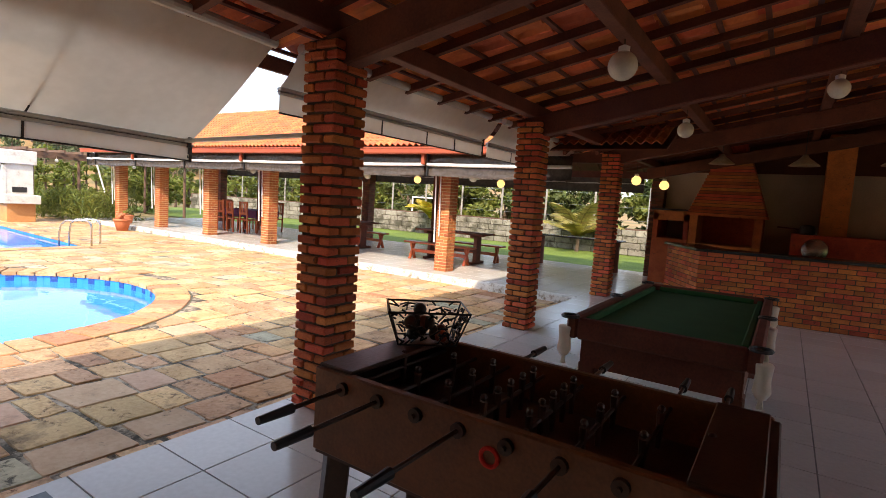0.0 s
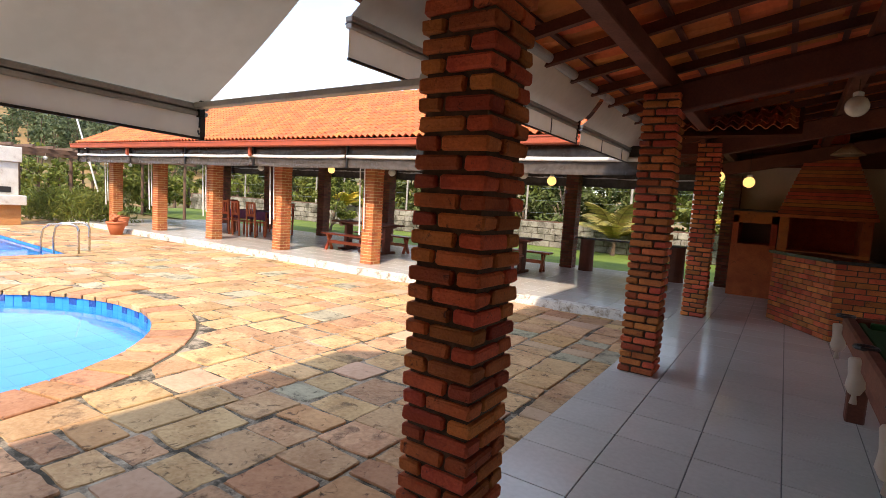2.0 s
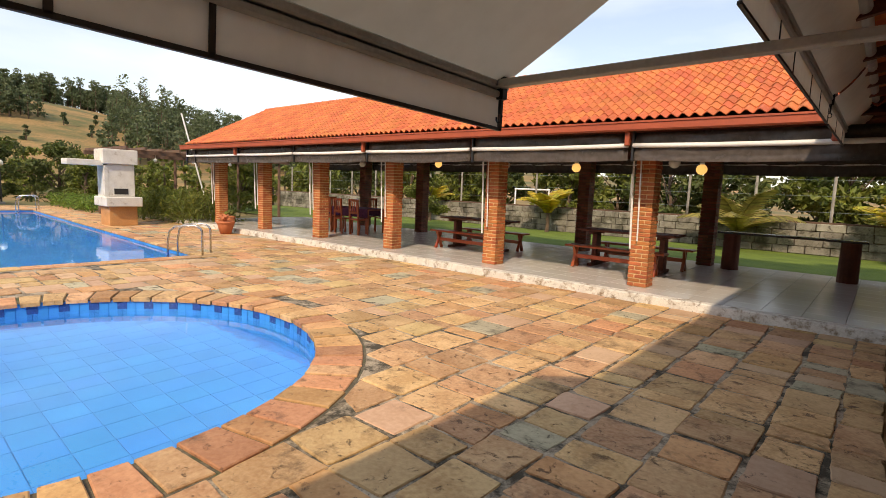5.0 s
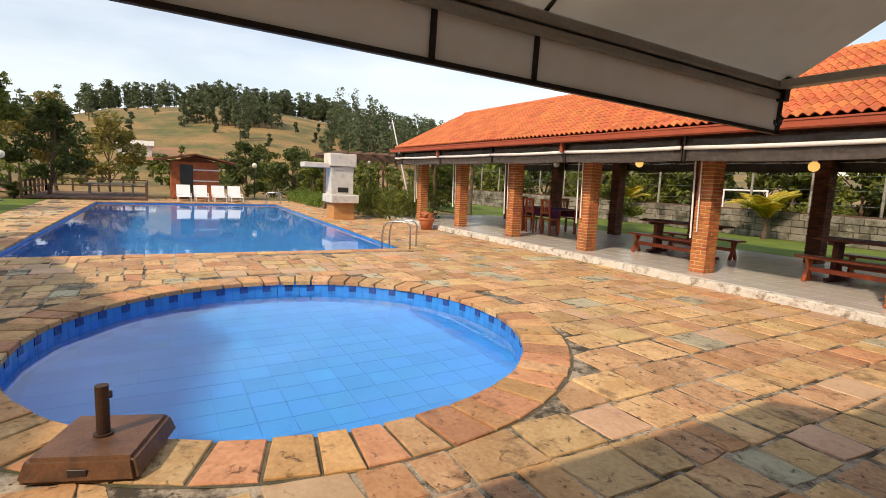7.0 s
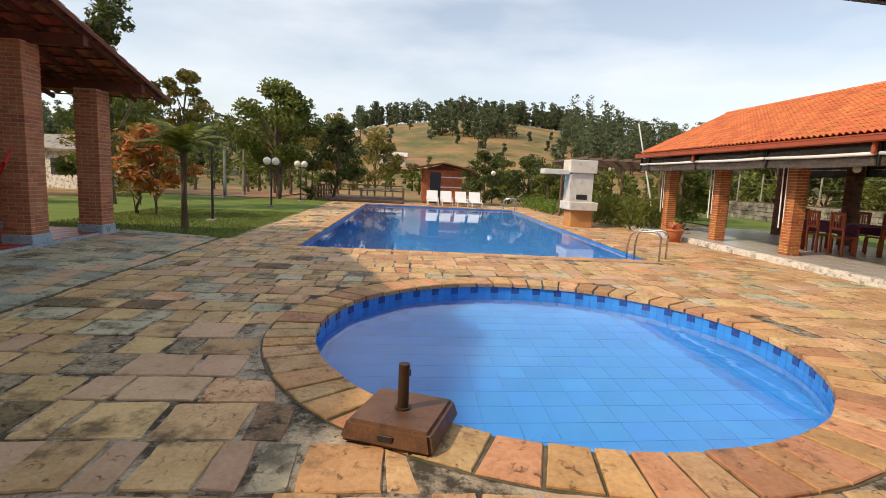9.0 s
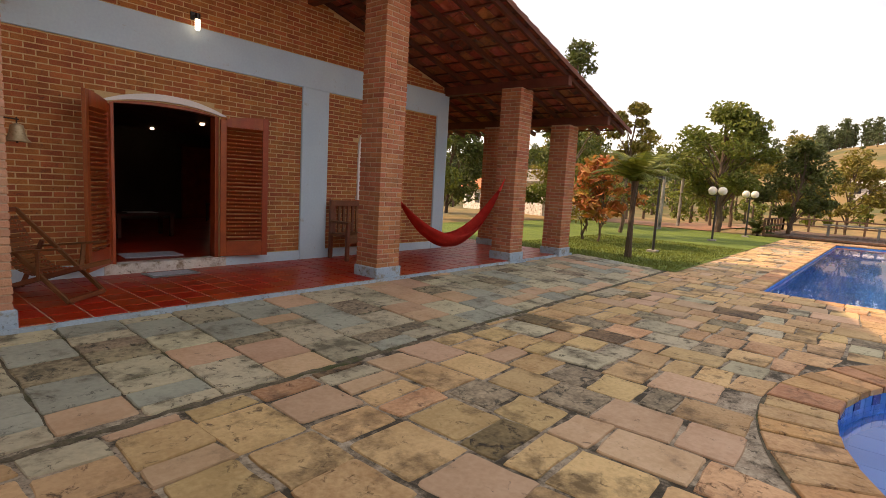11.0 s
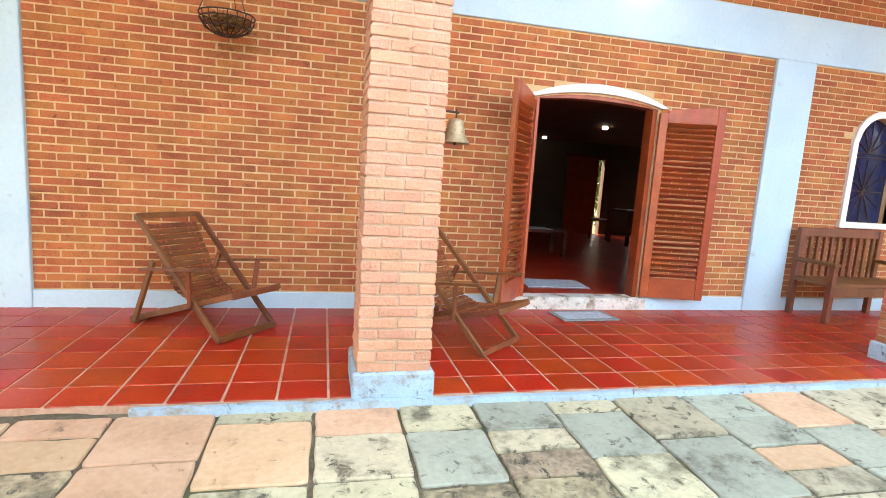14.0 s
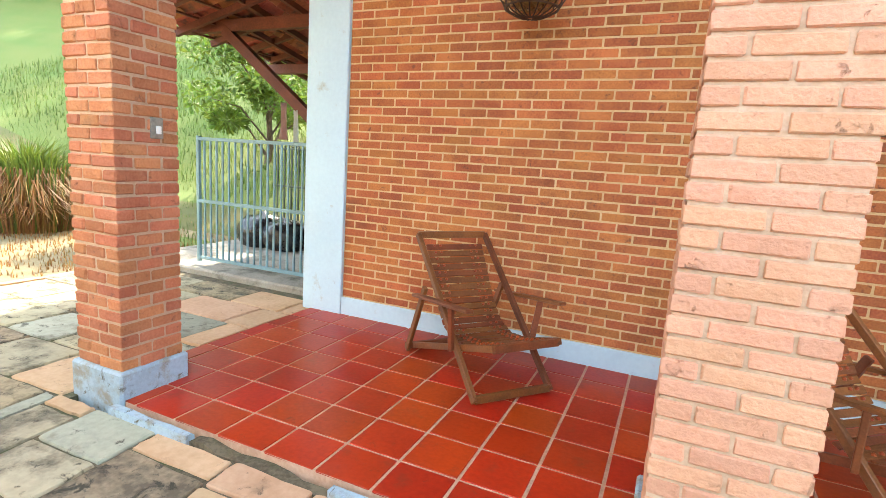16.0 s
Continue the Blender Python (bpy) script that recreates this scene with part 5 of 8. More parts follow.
joined("roof_tiles", CT, slope((-0.72, -12.6, cz(-12.6) + 0.1), (1, 0, 0), cu, 3.2, 3.9, 0.235, 0.36, 8), ROOF_OLD, CR)["kind"] = "stuff"
bm = bmesh.new()
for k in range(6):
    x = -0.6 + k * 0.58
    bar(bm, (x, -12.6, cz(-12.6) + 0.02), (x, -8.7, cz(-8.7) + 0.02), 0.05, 0.07)
for y in (-12.3, -10.9, -9.4):
    bar(bm, (-0.72, y, cz(y) - 0.1), (2.5, y, cz(y) - 0.1), 0.09, 0.14)
part("timbers", bm, WOOD_DARK, CR)
bm = bmesh.new()
bar(bm, (1.75, -9.4, cz(-9.4) - 0.15), (-0.72, -9.4, 0.95), 0.1, 0.12)
part("brace", bm, WOOD_DARK, CR)
bm = bmesh.new()
bar(bm, (1.9, -12.3, -0.2), (1.9, -12.3, cz(-12.3) - 0.15), 0.12, 0.12)
part("post", bm, WOOD_DARK, CR)


# ---- awnings ----
def awning(y0, y1, xb, zb, xf, zf, drop, label, seams=(), panel_seams=(), tilt=0.0):
    a = empty("awning", label=label, category="awning", group="arcade awnings")
    a.matrix_basis = Matrix.Translation((0, y1, zf)) @ Matrix.Rotation(-tilt, 4, "X") @ Matrix.Translation((0, -y1, -zf))
    bm = bmesh.new()
    n = 14
    rows = []
    for i in range(n + 1):
        f = i / n
        x, z = xb + (xf - xb) * f, zb + (zf - zb) * f - 0.035 * math.sin(math.pi * f)
        rows.append([bm.verts.new((x, y, z + d)) for y in (y0, y1) for d in (0.0, 0.006)])
    for p, q in zip(rows, rows[1:]):
        for i, j in ((0, 2), (3, 1), (1, 0), (2, 3)):
            bm.faces.new((p[i], p[j], q[j], q[i]))
    part("canopy", bm, CANVAS, a, "beige canvas", True)
    part("valance", B(xf - 0.012, xf - 0.006, y0, y1, zf - 0.05 - drop, zf - 0.05, 0), CANVAS, a, "beige canvas valance")
    bm = bmesh.new()
    box(bm, xf - 0.035, xf + 0.02, y0 - 0.01, y1 + 0.01, zf - 0.03, zf + 0.0, bev=0.006)
    box(bm, xf - 0.03, xf + 0.015, y0 - 0.01, y1 + 0.01, zf - 0.062, zf - 0.036, bev=0.006)
    part("front_bar", bm, ALU, a, "aluminium front bar")
    bm = bmesh.new()
    box(bm, xf - 0.017, xf - 0.002, y0, y1, zf - 0.057 - drop, zf - 0.044 - drop)
    box(bm, xf - 0.020, xf - 0.002, y1 - 0.022, y1 + 0.004, zf - 0.057 - drop, zf - 0.05)
    for s in seams:
        box(bm, xf - 0.020, xf - 0.002, s - 0.008, s + 0.008, zf - 0.05 - drop, zf - 0.05)
    box(bm, xf - 0.04, xf - 0.024, y0, y1, zf - 0.04, zf - 0.03)
    for s in panel_seams:
        bar(bm, (xb, s, zb + 0.0), (xf, s, zf - 0.004), 0.012, 0.006)
    part("trim", bm, CANVAS_DARK, a, "dark vinyl trim")
    bm = bmesh.new()
    rod(bm, (xb, y0, zb), (xb, y1, zb), 0.04, n=12)
    part("roller", bm, ALU, a)
    bm = bmesh.new()
    box(bm, xf + 0.0, xf + 0.03, y1 - 0.05, y1 - 0.02, zf - 0.07, zf + 0.03)
    rod(bm, (xf + 0.01, y1 - 0.035, zf - 0.06), (xf + 0.01, y1 - 0.035, zf - 0.06 - drop * 0.5), 0.007, n=6)
    tube(bm, [(xf + 0.01 + 0.014 * math.sin(t), y1 - 0.035, zf - 0.075 - drop * 0.5 + 0.02 * math.cos(t)) for t in [k * 0.7 for k in range(8)]], 0.004, 6)
    part("hook_strap", bm, BLACK, a, "black strap with a snap hook")
    return a


a1 = awning(-1.6, 2.50, -2.5, 2.60, -3.55, 1.895, 0.13, "open beige canvas awning with hanging valance", (1.31, 1.0, 0.3, -0.5), (1.32, -0.2), 0.03)
bm = bmesh.new()
bar(bm, (-3.53, 2.44, 1.88), (-2.02, 2.52, 1.92), 0.045, 0.03, bev=0.004)
part("arm", bm, ALU, a1, "pale folding arm")
bm = bmesh.new()
rod(bm, (-2.04, 2.46, 1.92), (-2.04, 2.58, 1.92), 0.035, n=10)
box(bm, -2.04, -2.0, 2.44, 2.60, 1.86, 1.98)
part("arm_bracket", bm, ALU, a1)
awning(2.80, 6.22, -2.55, 2.64, -2.78, 2.36, 0.16, "rolled-in beige canvas awning under the eave", (3.6, 4.1, 4.9, 5.5))
awning(6.34, 9.3, -2.55, 2.64, -2.78, 2.36, 0.16, "rolled-in beige canvas awning under the eave", (7.1, 8.0))


def blind(x0, x1, y, lit):
    b = empty("rolled_blind", label="half-rolled smoky vinyl blind with white tube", category="blind", group="pavilion blinds")
    drop = -0.04 if lit > 0 else 0.0
    bm = bmesh.new()
    n = 16
    rn = random.Random(int(x0 * 10))
    ph = rn.uniform(0, 6)
    rows = []
    for i in range(n + 1):
        x = x0 + (x1 - x0) * i / n
        rows.append([bm.verts.new((x, y + 0.018 * math.sin(i * 1.3 + k * 1.9 + ph) * (1 if k in (1, 2, 4) else 0.2), z - (0.025 * math.sin(math.pi * i / n) if k > 2 else 0))) for k, z in enumerate(zz + drop for zz in (2.43, 2.36, 2.30, 2.24, 2.12, 2.03))])
    for p, q in zip(rows, rows[1:]):
        for k in range(5):
            bm.faces.new((p[k], q[k], q[k + 1], p[k + 1]))
    bmesh.ops.solidify(bm, geom=bm.faces[:], thickness=0.003)
    part("sheet", bm, VINYL, b, "smoky creased vinyl", True)
    bm = bmesh.new()
    tube(bm, [(x0 + (x1 - x0) * i / 8, y - 0.03 * lit, 2.245 + drop - 0.012 * math.sin(math.pi * i / 8)) for i in range(9)], 0.034, 10)
    part("tube", bm, WHITE, b, "white roller tube", True)
    bm = bmesh.new()
    box(bm, x0 - 0.02, x0 + 0.01, y - 0.04, y + 0.04, 2.02 + drop, 2.45 + drop)
    part("strap", bm, BLACK, b)


edges = [-20.3] + [x + 0.155 for x in PAV_X[::-1]] + [-2.25]
for x0, x1 in zip(edges, edges[1:]):
    blind(x0 + 0.05, x1 - 0.03, 8.39, 1)
    blind(x0 + 0.05, x1 - 0.03, 13.62, -1)
for x in PAV_X:
    c2 = empty("blind_crank", x - 0.06, 8.98, 0, 0, "white crank rods hanging on the brick column", "rod", "crank rods")
    bm = bmesh.new()
    rod(bm, (0.10, 0.02, 0.62), (0.06, 0.0, 2.1), 0.016, n=8)
    part("rod", bm, WHITE, c2)
    bm = bmesh.new()
    rod(bm, (0.2, 0.04, 0.75), (0.17, 0.02, 2.1), 0.012, n=8)
    part("rod", bm, WHITE, c2)


# ---- arcade furniture ----
def globe(x, y, z, top, r=0.1, mat=GLOBE, group="globe lamps"):
    g = empty("globe_lamp", x, y, z, 0, "opal glass globe lamp hanging on a chain" if mat is GLOBE else "lit amber globe lamp hanging under the roof", "lamp", group)
    bm = bmesh.new()
    bmesh.ops.create_uvsphere(bm, u_segments=20, v_segments=12, radius=r)
    part("globe", bm, mat, g, "", True)
    bm = bmesh.new()
    lathe(bm, [(0.035, r - 0.012), (0.045, r), (0.045, r + 0.03), (0.015, r + 0.045)], 12)
    part("cap", bm, WHITE, g)
    bm = bmesh.new()
    rod(bm, (0, 0, r + 0.04), (0, 0, top - z), 0.006, n=6)
    part("chain", bm, IRON, g)


globe(-0.4, 4.18, 2.66, 2.98, 0.115)
globe(-0.4, 7.23, 2.61, 2.98, 0.1)
globe(1.1, 6.6, 2.90, 3.25, 0.1)


def pendant(x, y, z, top):
    p = empty("pendant_lamp", x, y, z, 0, "dark metal cone pendant lamp over the counter", "lamp", "counter lamps")
    bm = bmesh.new()
    lathe(bm, [(0.20, 0.0), (0.205, 0.005), (0.06, 0.12), (0.03, 0.17), (0.025, 0.165), (0.055, 0.115), (0.19, 0.004)], 24)
    part("shade", bm, BRASS, p, "", True)
    bm = bmesh.new()
    rod(bm, (0, 0, 0.17), (0, 0, top - z), 0.006, n=6)
    part("cord", bm, BLACK, p)


pendant(-0.23, 10.0, 2.44, 3.0)
pendant(0.93, 9.5, 2.38, 3.2)
pendant(2.0, 9.3, 2.38, 3.3)

# foosball table
FB = empty("foosball_table", 0.12, 1.62, -0.03, 0, "dark wooden foosball table with black-handled rods", "game table")
L2, W2 = 0.72, 0.33
for s in (-1, 1):
    part("side_board", B(-L2, L2, s * W2 - 0.018, s * W2 + 0.018, 0.58, 0.90, 0.006), WOOD_BROWN, FB)
    bm = B(s * L2 - 0.02, s * L2 + 0.02, -W2 + 0.018, W2 - 0.018, 0.58, 0.90, 0.006)
    box(bm, s * (L2 - 0.09) - 0.08, s * (L2 - 0.09) + 0.08, -W2, W2, 0.895, 0.912, bev=0.004)
    part("end_board", bm, WOOD_BLACK, FB)
part("playing_field", B(-L2, L2, -W2, W2, 0.72, 0.735), WOOD_BLACK, FB)
part("bottom", B(-L2, L2, -W2, W2, 0.56, 0.58), WOOD_BLACK, FB)
for sx in (-1, 1):
    for sy in (-1, 1):
        bm = bmesh.new()
        bar(bm, (sx * (L2 - 0.06), sy * (W2 - 0.06), 0.58), (sx * (L2 - 0.04), sy * (W2 - 0.03), 0.03), 0.09, 0.09, bev=0.008)
        part("leg", bm, WOOD_BLACK, FB)
for k in range(8):
    x = -L2 + 0.15 + k * (2 * L2 - 0.3) / 7
    r = empty("rod", x, 0, 0.85)
    r.parent = FB
    s = -1 if k in (0, 1, 3, 5) else 1
    pull = (0.20, 0.27, 0.0, 0.30, 0.0, 0.16, 0.0, 0.0)[k]
    bm = bmesh.new()
    rod(bm, (0, -W2 - 0.05 - (pull if s < 0 else 0), 0), (0, W2 + 0.05 + (0.2 if s > 0 else 0), 0), 0.008, n=8)
    part("shaft", bm, IRON, r)
    bm = bmesh.new()
    y = s * (W2 + 0.05 + (pull if s < 0 else 0.2))
    rod(bm, (0, y, 0), (0, y + s * 0.13, 0), 0.017, 0.013, 10)
    part("handle", bm, BLACK, r)
    bm = bmesh.new()
    rod(bm, (0, -W2 - 0.035, 0), (0, -W2 - 0.012, 0), 0.024, n=12)
    part("bushing", bm, IRON, r)
    for j in range((1, 2, 3, 5, 5, 3, 2, 1)[k]):
        n = (1, 2, 3, 5, 5, 3, 2, 1)[k]
        yy = (j - (n - 1) / 2) * (0.5 / max(n, 2))
        bm = bmesh.new()
        rod(bm, (0, yy, 0.045), (0, yy, -0.075), 0.014, 0.009, 8)
        bmesh.ops.create_uvsphere(bm, u_segments=8, v_segments=6, radius=0.013, matrix=Matrix.Translation((0, yy, 0.058)))
        part("peg", bm, WOOD_BLACK, r)
bm = bmesh.new()
tube(bm, [(0.03 + 0.028 * math.cos(t), -W2 - 0.024, 0.80 + 0.028 * math.sin(t)) for t in [k * math.pi / 8 for k in range(17)]], 0.007, 6)
part("ring", bm, HAMMOCK_RED, FB, "red plastic ring")

# wire basket of balls on the table
BK = empty("wire_basket", -0.49, 1.82, 0.883, 41, "black wire basket full of balls on the foosball table", "basket")
bm = bmesh.new()
rn = random.Random(3)


def bas(u, v):
    """A point on the basket's side: u round, v up."""
    w, d = 0.125 + 0.05 * v, 0.09 + 0.045 * v
    u = u % 4
    k, f = int(u), u - int(u)
    c4 = [(-w, -d), (w, -d), (w, d), (-w, d), (-w, -d)]
    return (c4[k][0] + (c4[k + 1][0] - c4[k][0]) * f, c4[k][1] + (c4[k + 1][1] - c4[k][1]) * f, 0.15 * v + 0.004)


for v in (0.0, 1.0):
    for k in range(4):
        rod(bm, bas(k, v), bas(k + 0.999, v), 0.0045, n=6)
for k in range(4):
    rod(bm, bas(k, 0), bas(k, 1), 0.004, n=6)
for k in range(240):
    u, v = rn.uniform(0, 4), rn.uniform(0.05, 0.95)
    du, dv = rn.uniform(-0.16, 0.16), rn.uniform(-0.22, 0.22)
    if int(u) == int(max(0, u + du)) and u + du < 4:
        rod(bm, bas(u, v), bas(u + du, min(1, max(0, v + dv))), 0.0042, n=5)
part("wire", bm, BLACK, BK)
for k in range(14):
    bm = bmesh.new()
    bmesh.ops.create_uvsphere(bm, u_segments=10, v_segments=8, radius=0.03)
    ob = part("ball", bm, rn.choice((WOOD_RED, BLACK, WOOD_BROWN, IRON)), BK, "", True)
    ob.matrix_basis = Matrix.Translation((rn.uniform(-0.075, 0.075), rn.uniform(-0.05, 0.05), 0.035 + 0.05 * (k // 6)))

# pool table
PT2 = empty("pool_table", 0.185, 4.66, -0.085, 0, "dark wooden pool table with green felt and net pockets", "pool table")
w, l = 0.59, 1.24
part("bed", B(-w + 0.06, w - 0.06, -l + 0.06, l - 0.06, 0.74, 0.79), FELT, PT2, "green felt")
for s in (-1, 1):
    part("rail", B(s * w - 0.075 if s > 0 else -w, s * w if s > 0 else -w + 0.075, -l, l, 0.70, 0.85, 0.015), WOOD_DARK, PT2)
    part("rail", B(-w + 0.075, w - 0.075, s * l - 0.075 if s > 0 else -l, s * l if s > 0 else -l + 0.075, 0.70, 0.85, 0.015), WOOD_DARK, PT2)
    part("cushion", B(min(s * (w - 0.08), s * (w - 0.125)), max(s * (w - 0.08), s * (w - 0.125)), -l + 0.16, l - 0.16, 0.79, 0.835, 0.008), FELT, PT2)
    part("cushion", B(-w + 0.16, w - 0.16, min(s * (l - 0.08), s * (l - 0.125)), max(s * (l - 0.08), s * (l - 0.125)), 0.79, 0.835, 0.008), FELT, PT2)
    part("apron", B(s * (w - 0.1) - 0.015, s * (w - 0.1) + 0.015, -l + 0.1, l - 0.1, 0.50, 0.74), WOOD_DARK, PT2)
    part("apron", B(-w + 0.1, w - 0.1, s * (l - 0.1) - 0.015, s * (l - 0.1) + 0.015, 0.50, 0.74), WOOD_DARK, PT2)
    for t in (-1, 1):
        part("leg", B(s * (w - 0.13) - 0.06, s * (w - 0.13) + 0.06, t * (l - 0.17) - 0.06, t * (l - 0.17) + 0.06, 0.085, 0.52, 0.01), WOOD_DARK, PT2)
for sx, sy in ((-1, -1), (1, -1), (-1, 1), (1, 1), (-1, 0), (1, 0)):
    bm = bmesh.new()
    lathe(bm, [(0.045, 0.0), (0.05, -0.01), (0.042, -0.1), (0.05, -0.17), (0.03, -0.21), (0.012, -0.22), (0.02, -0.27)], 12)
    pk = part("net_pocket", bm, CANVAS, PT2, "knotted cream net pocket", True)
    pk.matrix_basis = Matrix.Translation((sx * (w + 0.01), sy * (l - 0.02), 0.78))
    bm = bmesh.new()
    tube(bm, [(0.055 * math.cos(t), 0.055 * math.sin(t), 0) for t in [k * math.pi / 6 for k in range(13)]], 0.012, 6)
    pr = part("pocket_rim", bm, BLACK, PT2)
    pr.matrix_basis = Matrix.Translation((sx * (w - 0.015), sy * (l - 0.03), 0.852))
t = empty("paper_scrap", 0.95, 2.75, 0.0, 20, "crumpled white paper scrap on the tile floor", "litter")
part("paper", B(-0.05, 0.05, -0.03, 0.03, 0.001, 0.018, 0.006), WHITE, t)
t = empty("door_mat", -1.55, 0.62, 0.0, 0, "dark rubber mat on the arcade tiles", "mat")
part("mat", B(-0.45, 0.45, -0.3, 0.28, 0.001, 0.014, 0.004), BLACK, t)

# counter and barbecue
CT2 = empty("brick_counter", label="angled brick bar counter with black granite top", category="counter", kind="structure")
poly = [(-0.95, 10.05), (-0.27, 8.85), (4.2, 9.35), (4.2, 9.75), (0.0, 9.3), (-0.55, 10.2)]
bm = bmesh.new()
prism(bm, poly, 0, 0.99)
part("body", bm, MORTAR_GREY, CT2)
bm = bmesh.new()
prism(bm, [(-1.02, 10.05), (-0.32, 8.77), (4.3, 9.27), (4.3, 9.9), (0.05, 9.42), (-0.45, 10.3)], 0.99, 1.03)
part("countertop", bm, GRANITE, CT2, "black granite top")
t_cnt = [rough_box(0.205, 0.03, 0.058, 0.004, 0.0015, s) for s in (40, 41)]
cb = []
for (p, q) in ((poly[0], poly[1]), (poly[1], poly[2])):
    d = Vector((q[0] - p[0], q[1] - p[1]))
    ang, L = math.atan2(d.y, d.x), d.length
    row, z = 0, 0.037
    while z < 0.98:
        u = -(0.11 if row % 2 else 0)
        while u < L:
            a, b = max(0.0, u), min(L, u + 0.205)
            if b - a > 0.04:
                cb.append((row % 2, Matrix.Translation((p[0], p[1], z)) @ Matrix.Rotation(ang, 4, "Z") @ Matrix.Translation(((a + b) / 2, 0.005, 0)) @ Matrix.Diagonal(((b - a) / 0.205, 1, 1, 1))))
            u += 0.219
        z += 0.0705
        row += 1
LATE.append((("brick", t_cnt, cb, BRICK, CT2), dict(limit=300, rank=near(-0.5, 9.2, 0.5))))
OV = empty("barbecue_oven", -0.35, 12.75, 0, 0, "brick barbecue with tapering brick hood and arched mouths", "barbecue")
t_ov = [rough_box(0.205, 0.03, 0.058, 0.004, 0.0015, s) for s in (42, 43)]
bm = bmesh.new()
box(bm, -0.6, 0.75, -0.55, 0.65, 0, 0.95)
box(bm, -0.6, -0.45, -0.55, 0.65, 0.95, 1.55)
box(bm, 0.6, 0.75, -0.55, 0.65, 0.95, 1.55)
box(bm, -0.45, 0.6, 0.4, 0.65, 0.95, 1.55)
part("body", bm, BRICK, OV)
bm = bmesh.new()
for k in range(20):
    f = k / 20
    w0 = 0.74 - 0.46 * f
    z = 1.55 + k * 0.0685
    part("hood_course", B(0.075 - w0, 0.075 + w0, -0.58 + 0.5 * f, 0.65, z, z + 0.058, 0.004), BRICK, OV)
bm = bmesh.new()
for k in range(20):
    f = k / 20
    w0 = 0.72 - 0.46 * f
    z = 1.55 + k * 0.0685
    box(bm, 0.075 - w0, 0.075 + w0, -0.56 + 0.5 * f, 0.64, z + 0.058, z + 0.0685)
part("hood_joints", bm, MORTAR_GREY, OV)
part("chimney", B(-0.15, 0.3, 0.0, 0.6, 2.92, 3.6), BRICK, OV)
bm = bmesh.new()
box(bm, -1.35, -0.62, -0.5, 0.65, 0, 1.0)
box(bm, -1.35, -1.25, -0.5, 0.65, 1.0, 1.55)
box(bm, -0.72, -0.62, -0.5, 0.65, 1.0, 1.55)
box(bm, -1.35, -0.62, -0.5, 0.65, 1.4, 1.62)
part("side_oven", bm, BRICK, OV)
part("side_ledge", B(-1.4, -0.6, -0.55, 0.65, 1.62, 1.66), GRANITE, OV)
OV2 = empty("brick_stove", 1.6, 12.75, 0, 0, "brick stove with a square brick flue", "stove")
part("body", B(-0.7, 1.1, -0.5, 0.65, 0, 1.3), BRICK, OV2)
part("flue", B(-0.25, 0.2, 0.0, 0.5, 1.3, 3.3), BRICK, OV2)
bm = bmesh.new()
lathe(bm, [(0.0, 0.0), (0.22, 0.0), (0.22, 0.02), (0.2, 0.03), (0.02, 0.035)], 24)
lid = part("round_door", bm, STEEL, OV2, "round steel plate leaning on the stove", True)
lid.matrix_basis = Matrix.Translation((-0.3, -0.55, 1.02)) @ Matrix.Rotation(math.pi / 2 - 0.1, 4, "X")
t = empty("cooking_pot", 1.15, 12.4, 1.3, 0, "dark round cooking pot on the stove", "pot")
bm = bmesh.new()
lathe(bm, [(0.11, 0.0), (0.13, 0.03), (0.13, 0.15), (0.11, 0.18), (0.03, 0.2)], 16)
part("body", bm, BLACK, t, "", True)
bm = bmesh.new()
rod(bm, (-0.12, 0, 0.1), (-0.5, 0, 0.12), 0.014, n=8)
part("handle", bm, WOOD_DARK, t)


# ---- pavilion furniture ----
def picnic_table(L=1.95):
    T = empty("picnic_table", 0, 0, 0, 0, "dark brown plank picnic table", "table", "picnic tables")
    for k in range(4):
        part("plank", B(-L / 2, L / 2, -0.36 + k * 0.181, -0.36 + k * 0.181 + 0.175, 0.72, 0.76, 0.006), WOOD_DARK, T)
    for s in (-1, 1):
        bm = bmesh.new()
        box(bm, s * (L / 2 - 0.3) - 0.05, s * (L / 2 - 0.3) + 0.05, -0.12, 0.12, 0.05, 0.66, bev=0.01)
        part("post", bm, WOOD_DARK, T)
        part("foot", B(s * (L / 2 - 0.3) - 0.05, s * (L / 2 - 0.3) + 0.05, -0.32, 0.32, 0, 0.06, 0.01), WOOD_DARK, T)
        part("bearer", B(s * (L / 2 - 0.3) - 0.05, s * (L / 2 - 0.3) + 0.05, -0.33, 0.33, 0.66, 0.72, 0.01), WOOD_DARK, T)
    part("stretcher", B(-L / 2 + 0.3, L / 2 - 0.3, -0.025, 0.025, 0.28, 0.38, 0.006), WOOD_DARK, T)
    return T


def bench(L=1.95):
    T = empty("bench", 0, 0, 0, 0, "reddish plank bench beside a picnic table", "bench", "picnic benches")
    part("seat", B(-L / 2, L / 2, -0.15, 0.15, 0.41, 0.45, 0.006), WOOD_RED, T)
    for s in (-1, 1):
        bm = bmesh.new()
        bar(bm, (s * (L / 2 - 0.18), -0.11, 0.0), (s * (L / 2 - 0.18), 0.07, 0.41), 0.06, 0.05)
        bar(bm, (s * (L / 2 - 0.18), 0.11, 0.0), (s * (L / 2 - 0.18), -0.07, 0.41), 0.05, 0.06)
        part("trestle", bm, WOOD_RED, T)
    part("stretcher", B(-L / 2 + 0.18, L / 2 - 0.18, -0.02, 0.02, 0.18, 0.26, 0.005), WOOD_RED, T)
    return T


pt, bn = picnic_table(), bench()
pt.matrix_basis = pose(-6.2, 11.05, 0, 0, 0, 2)
copy_thing(pt, pose(-9.95, 11.0, 0, 0, 0, -1))
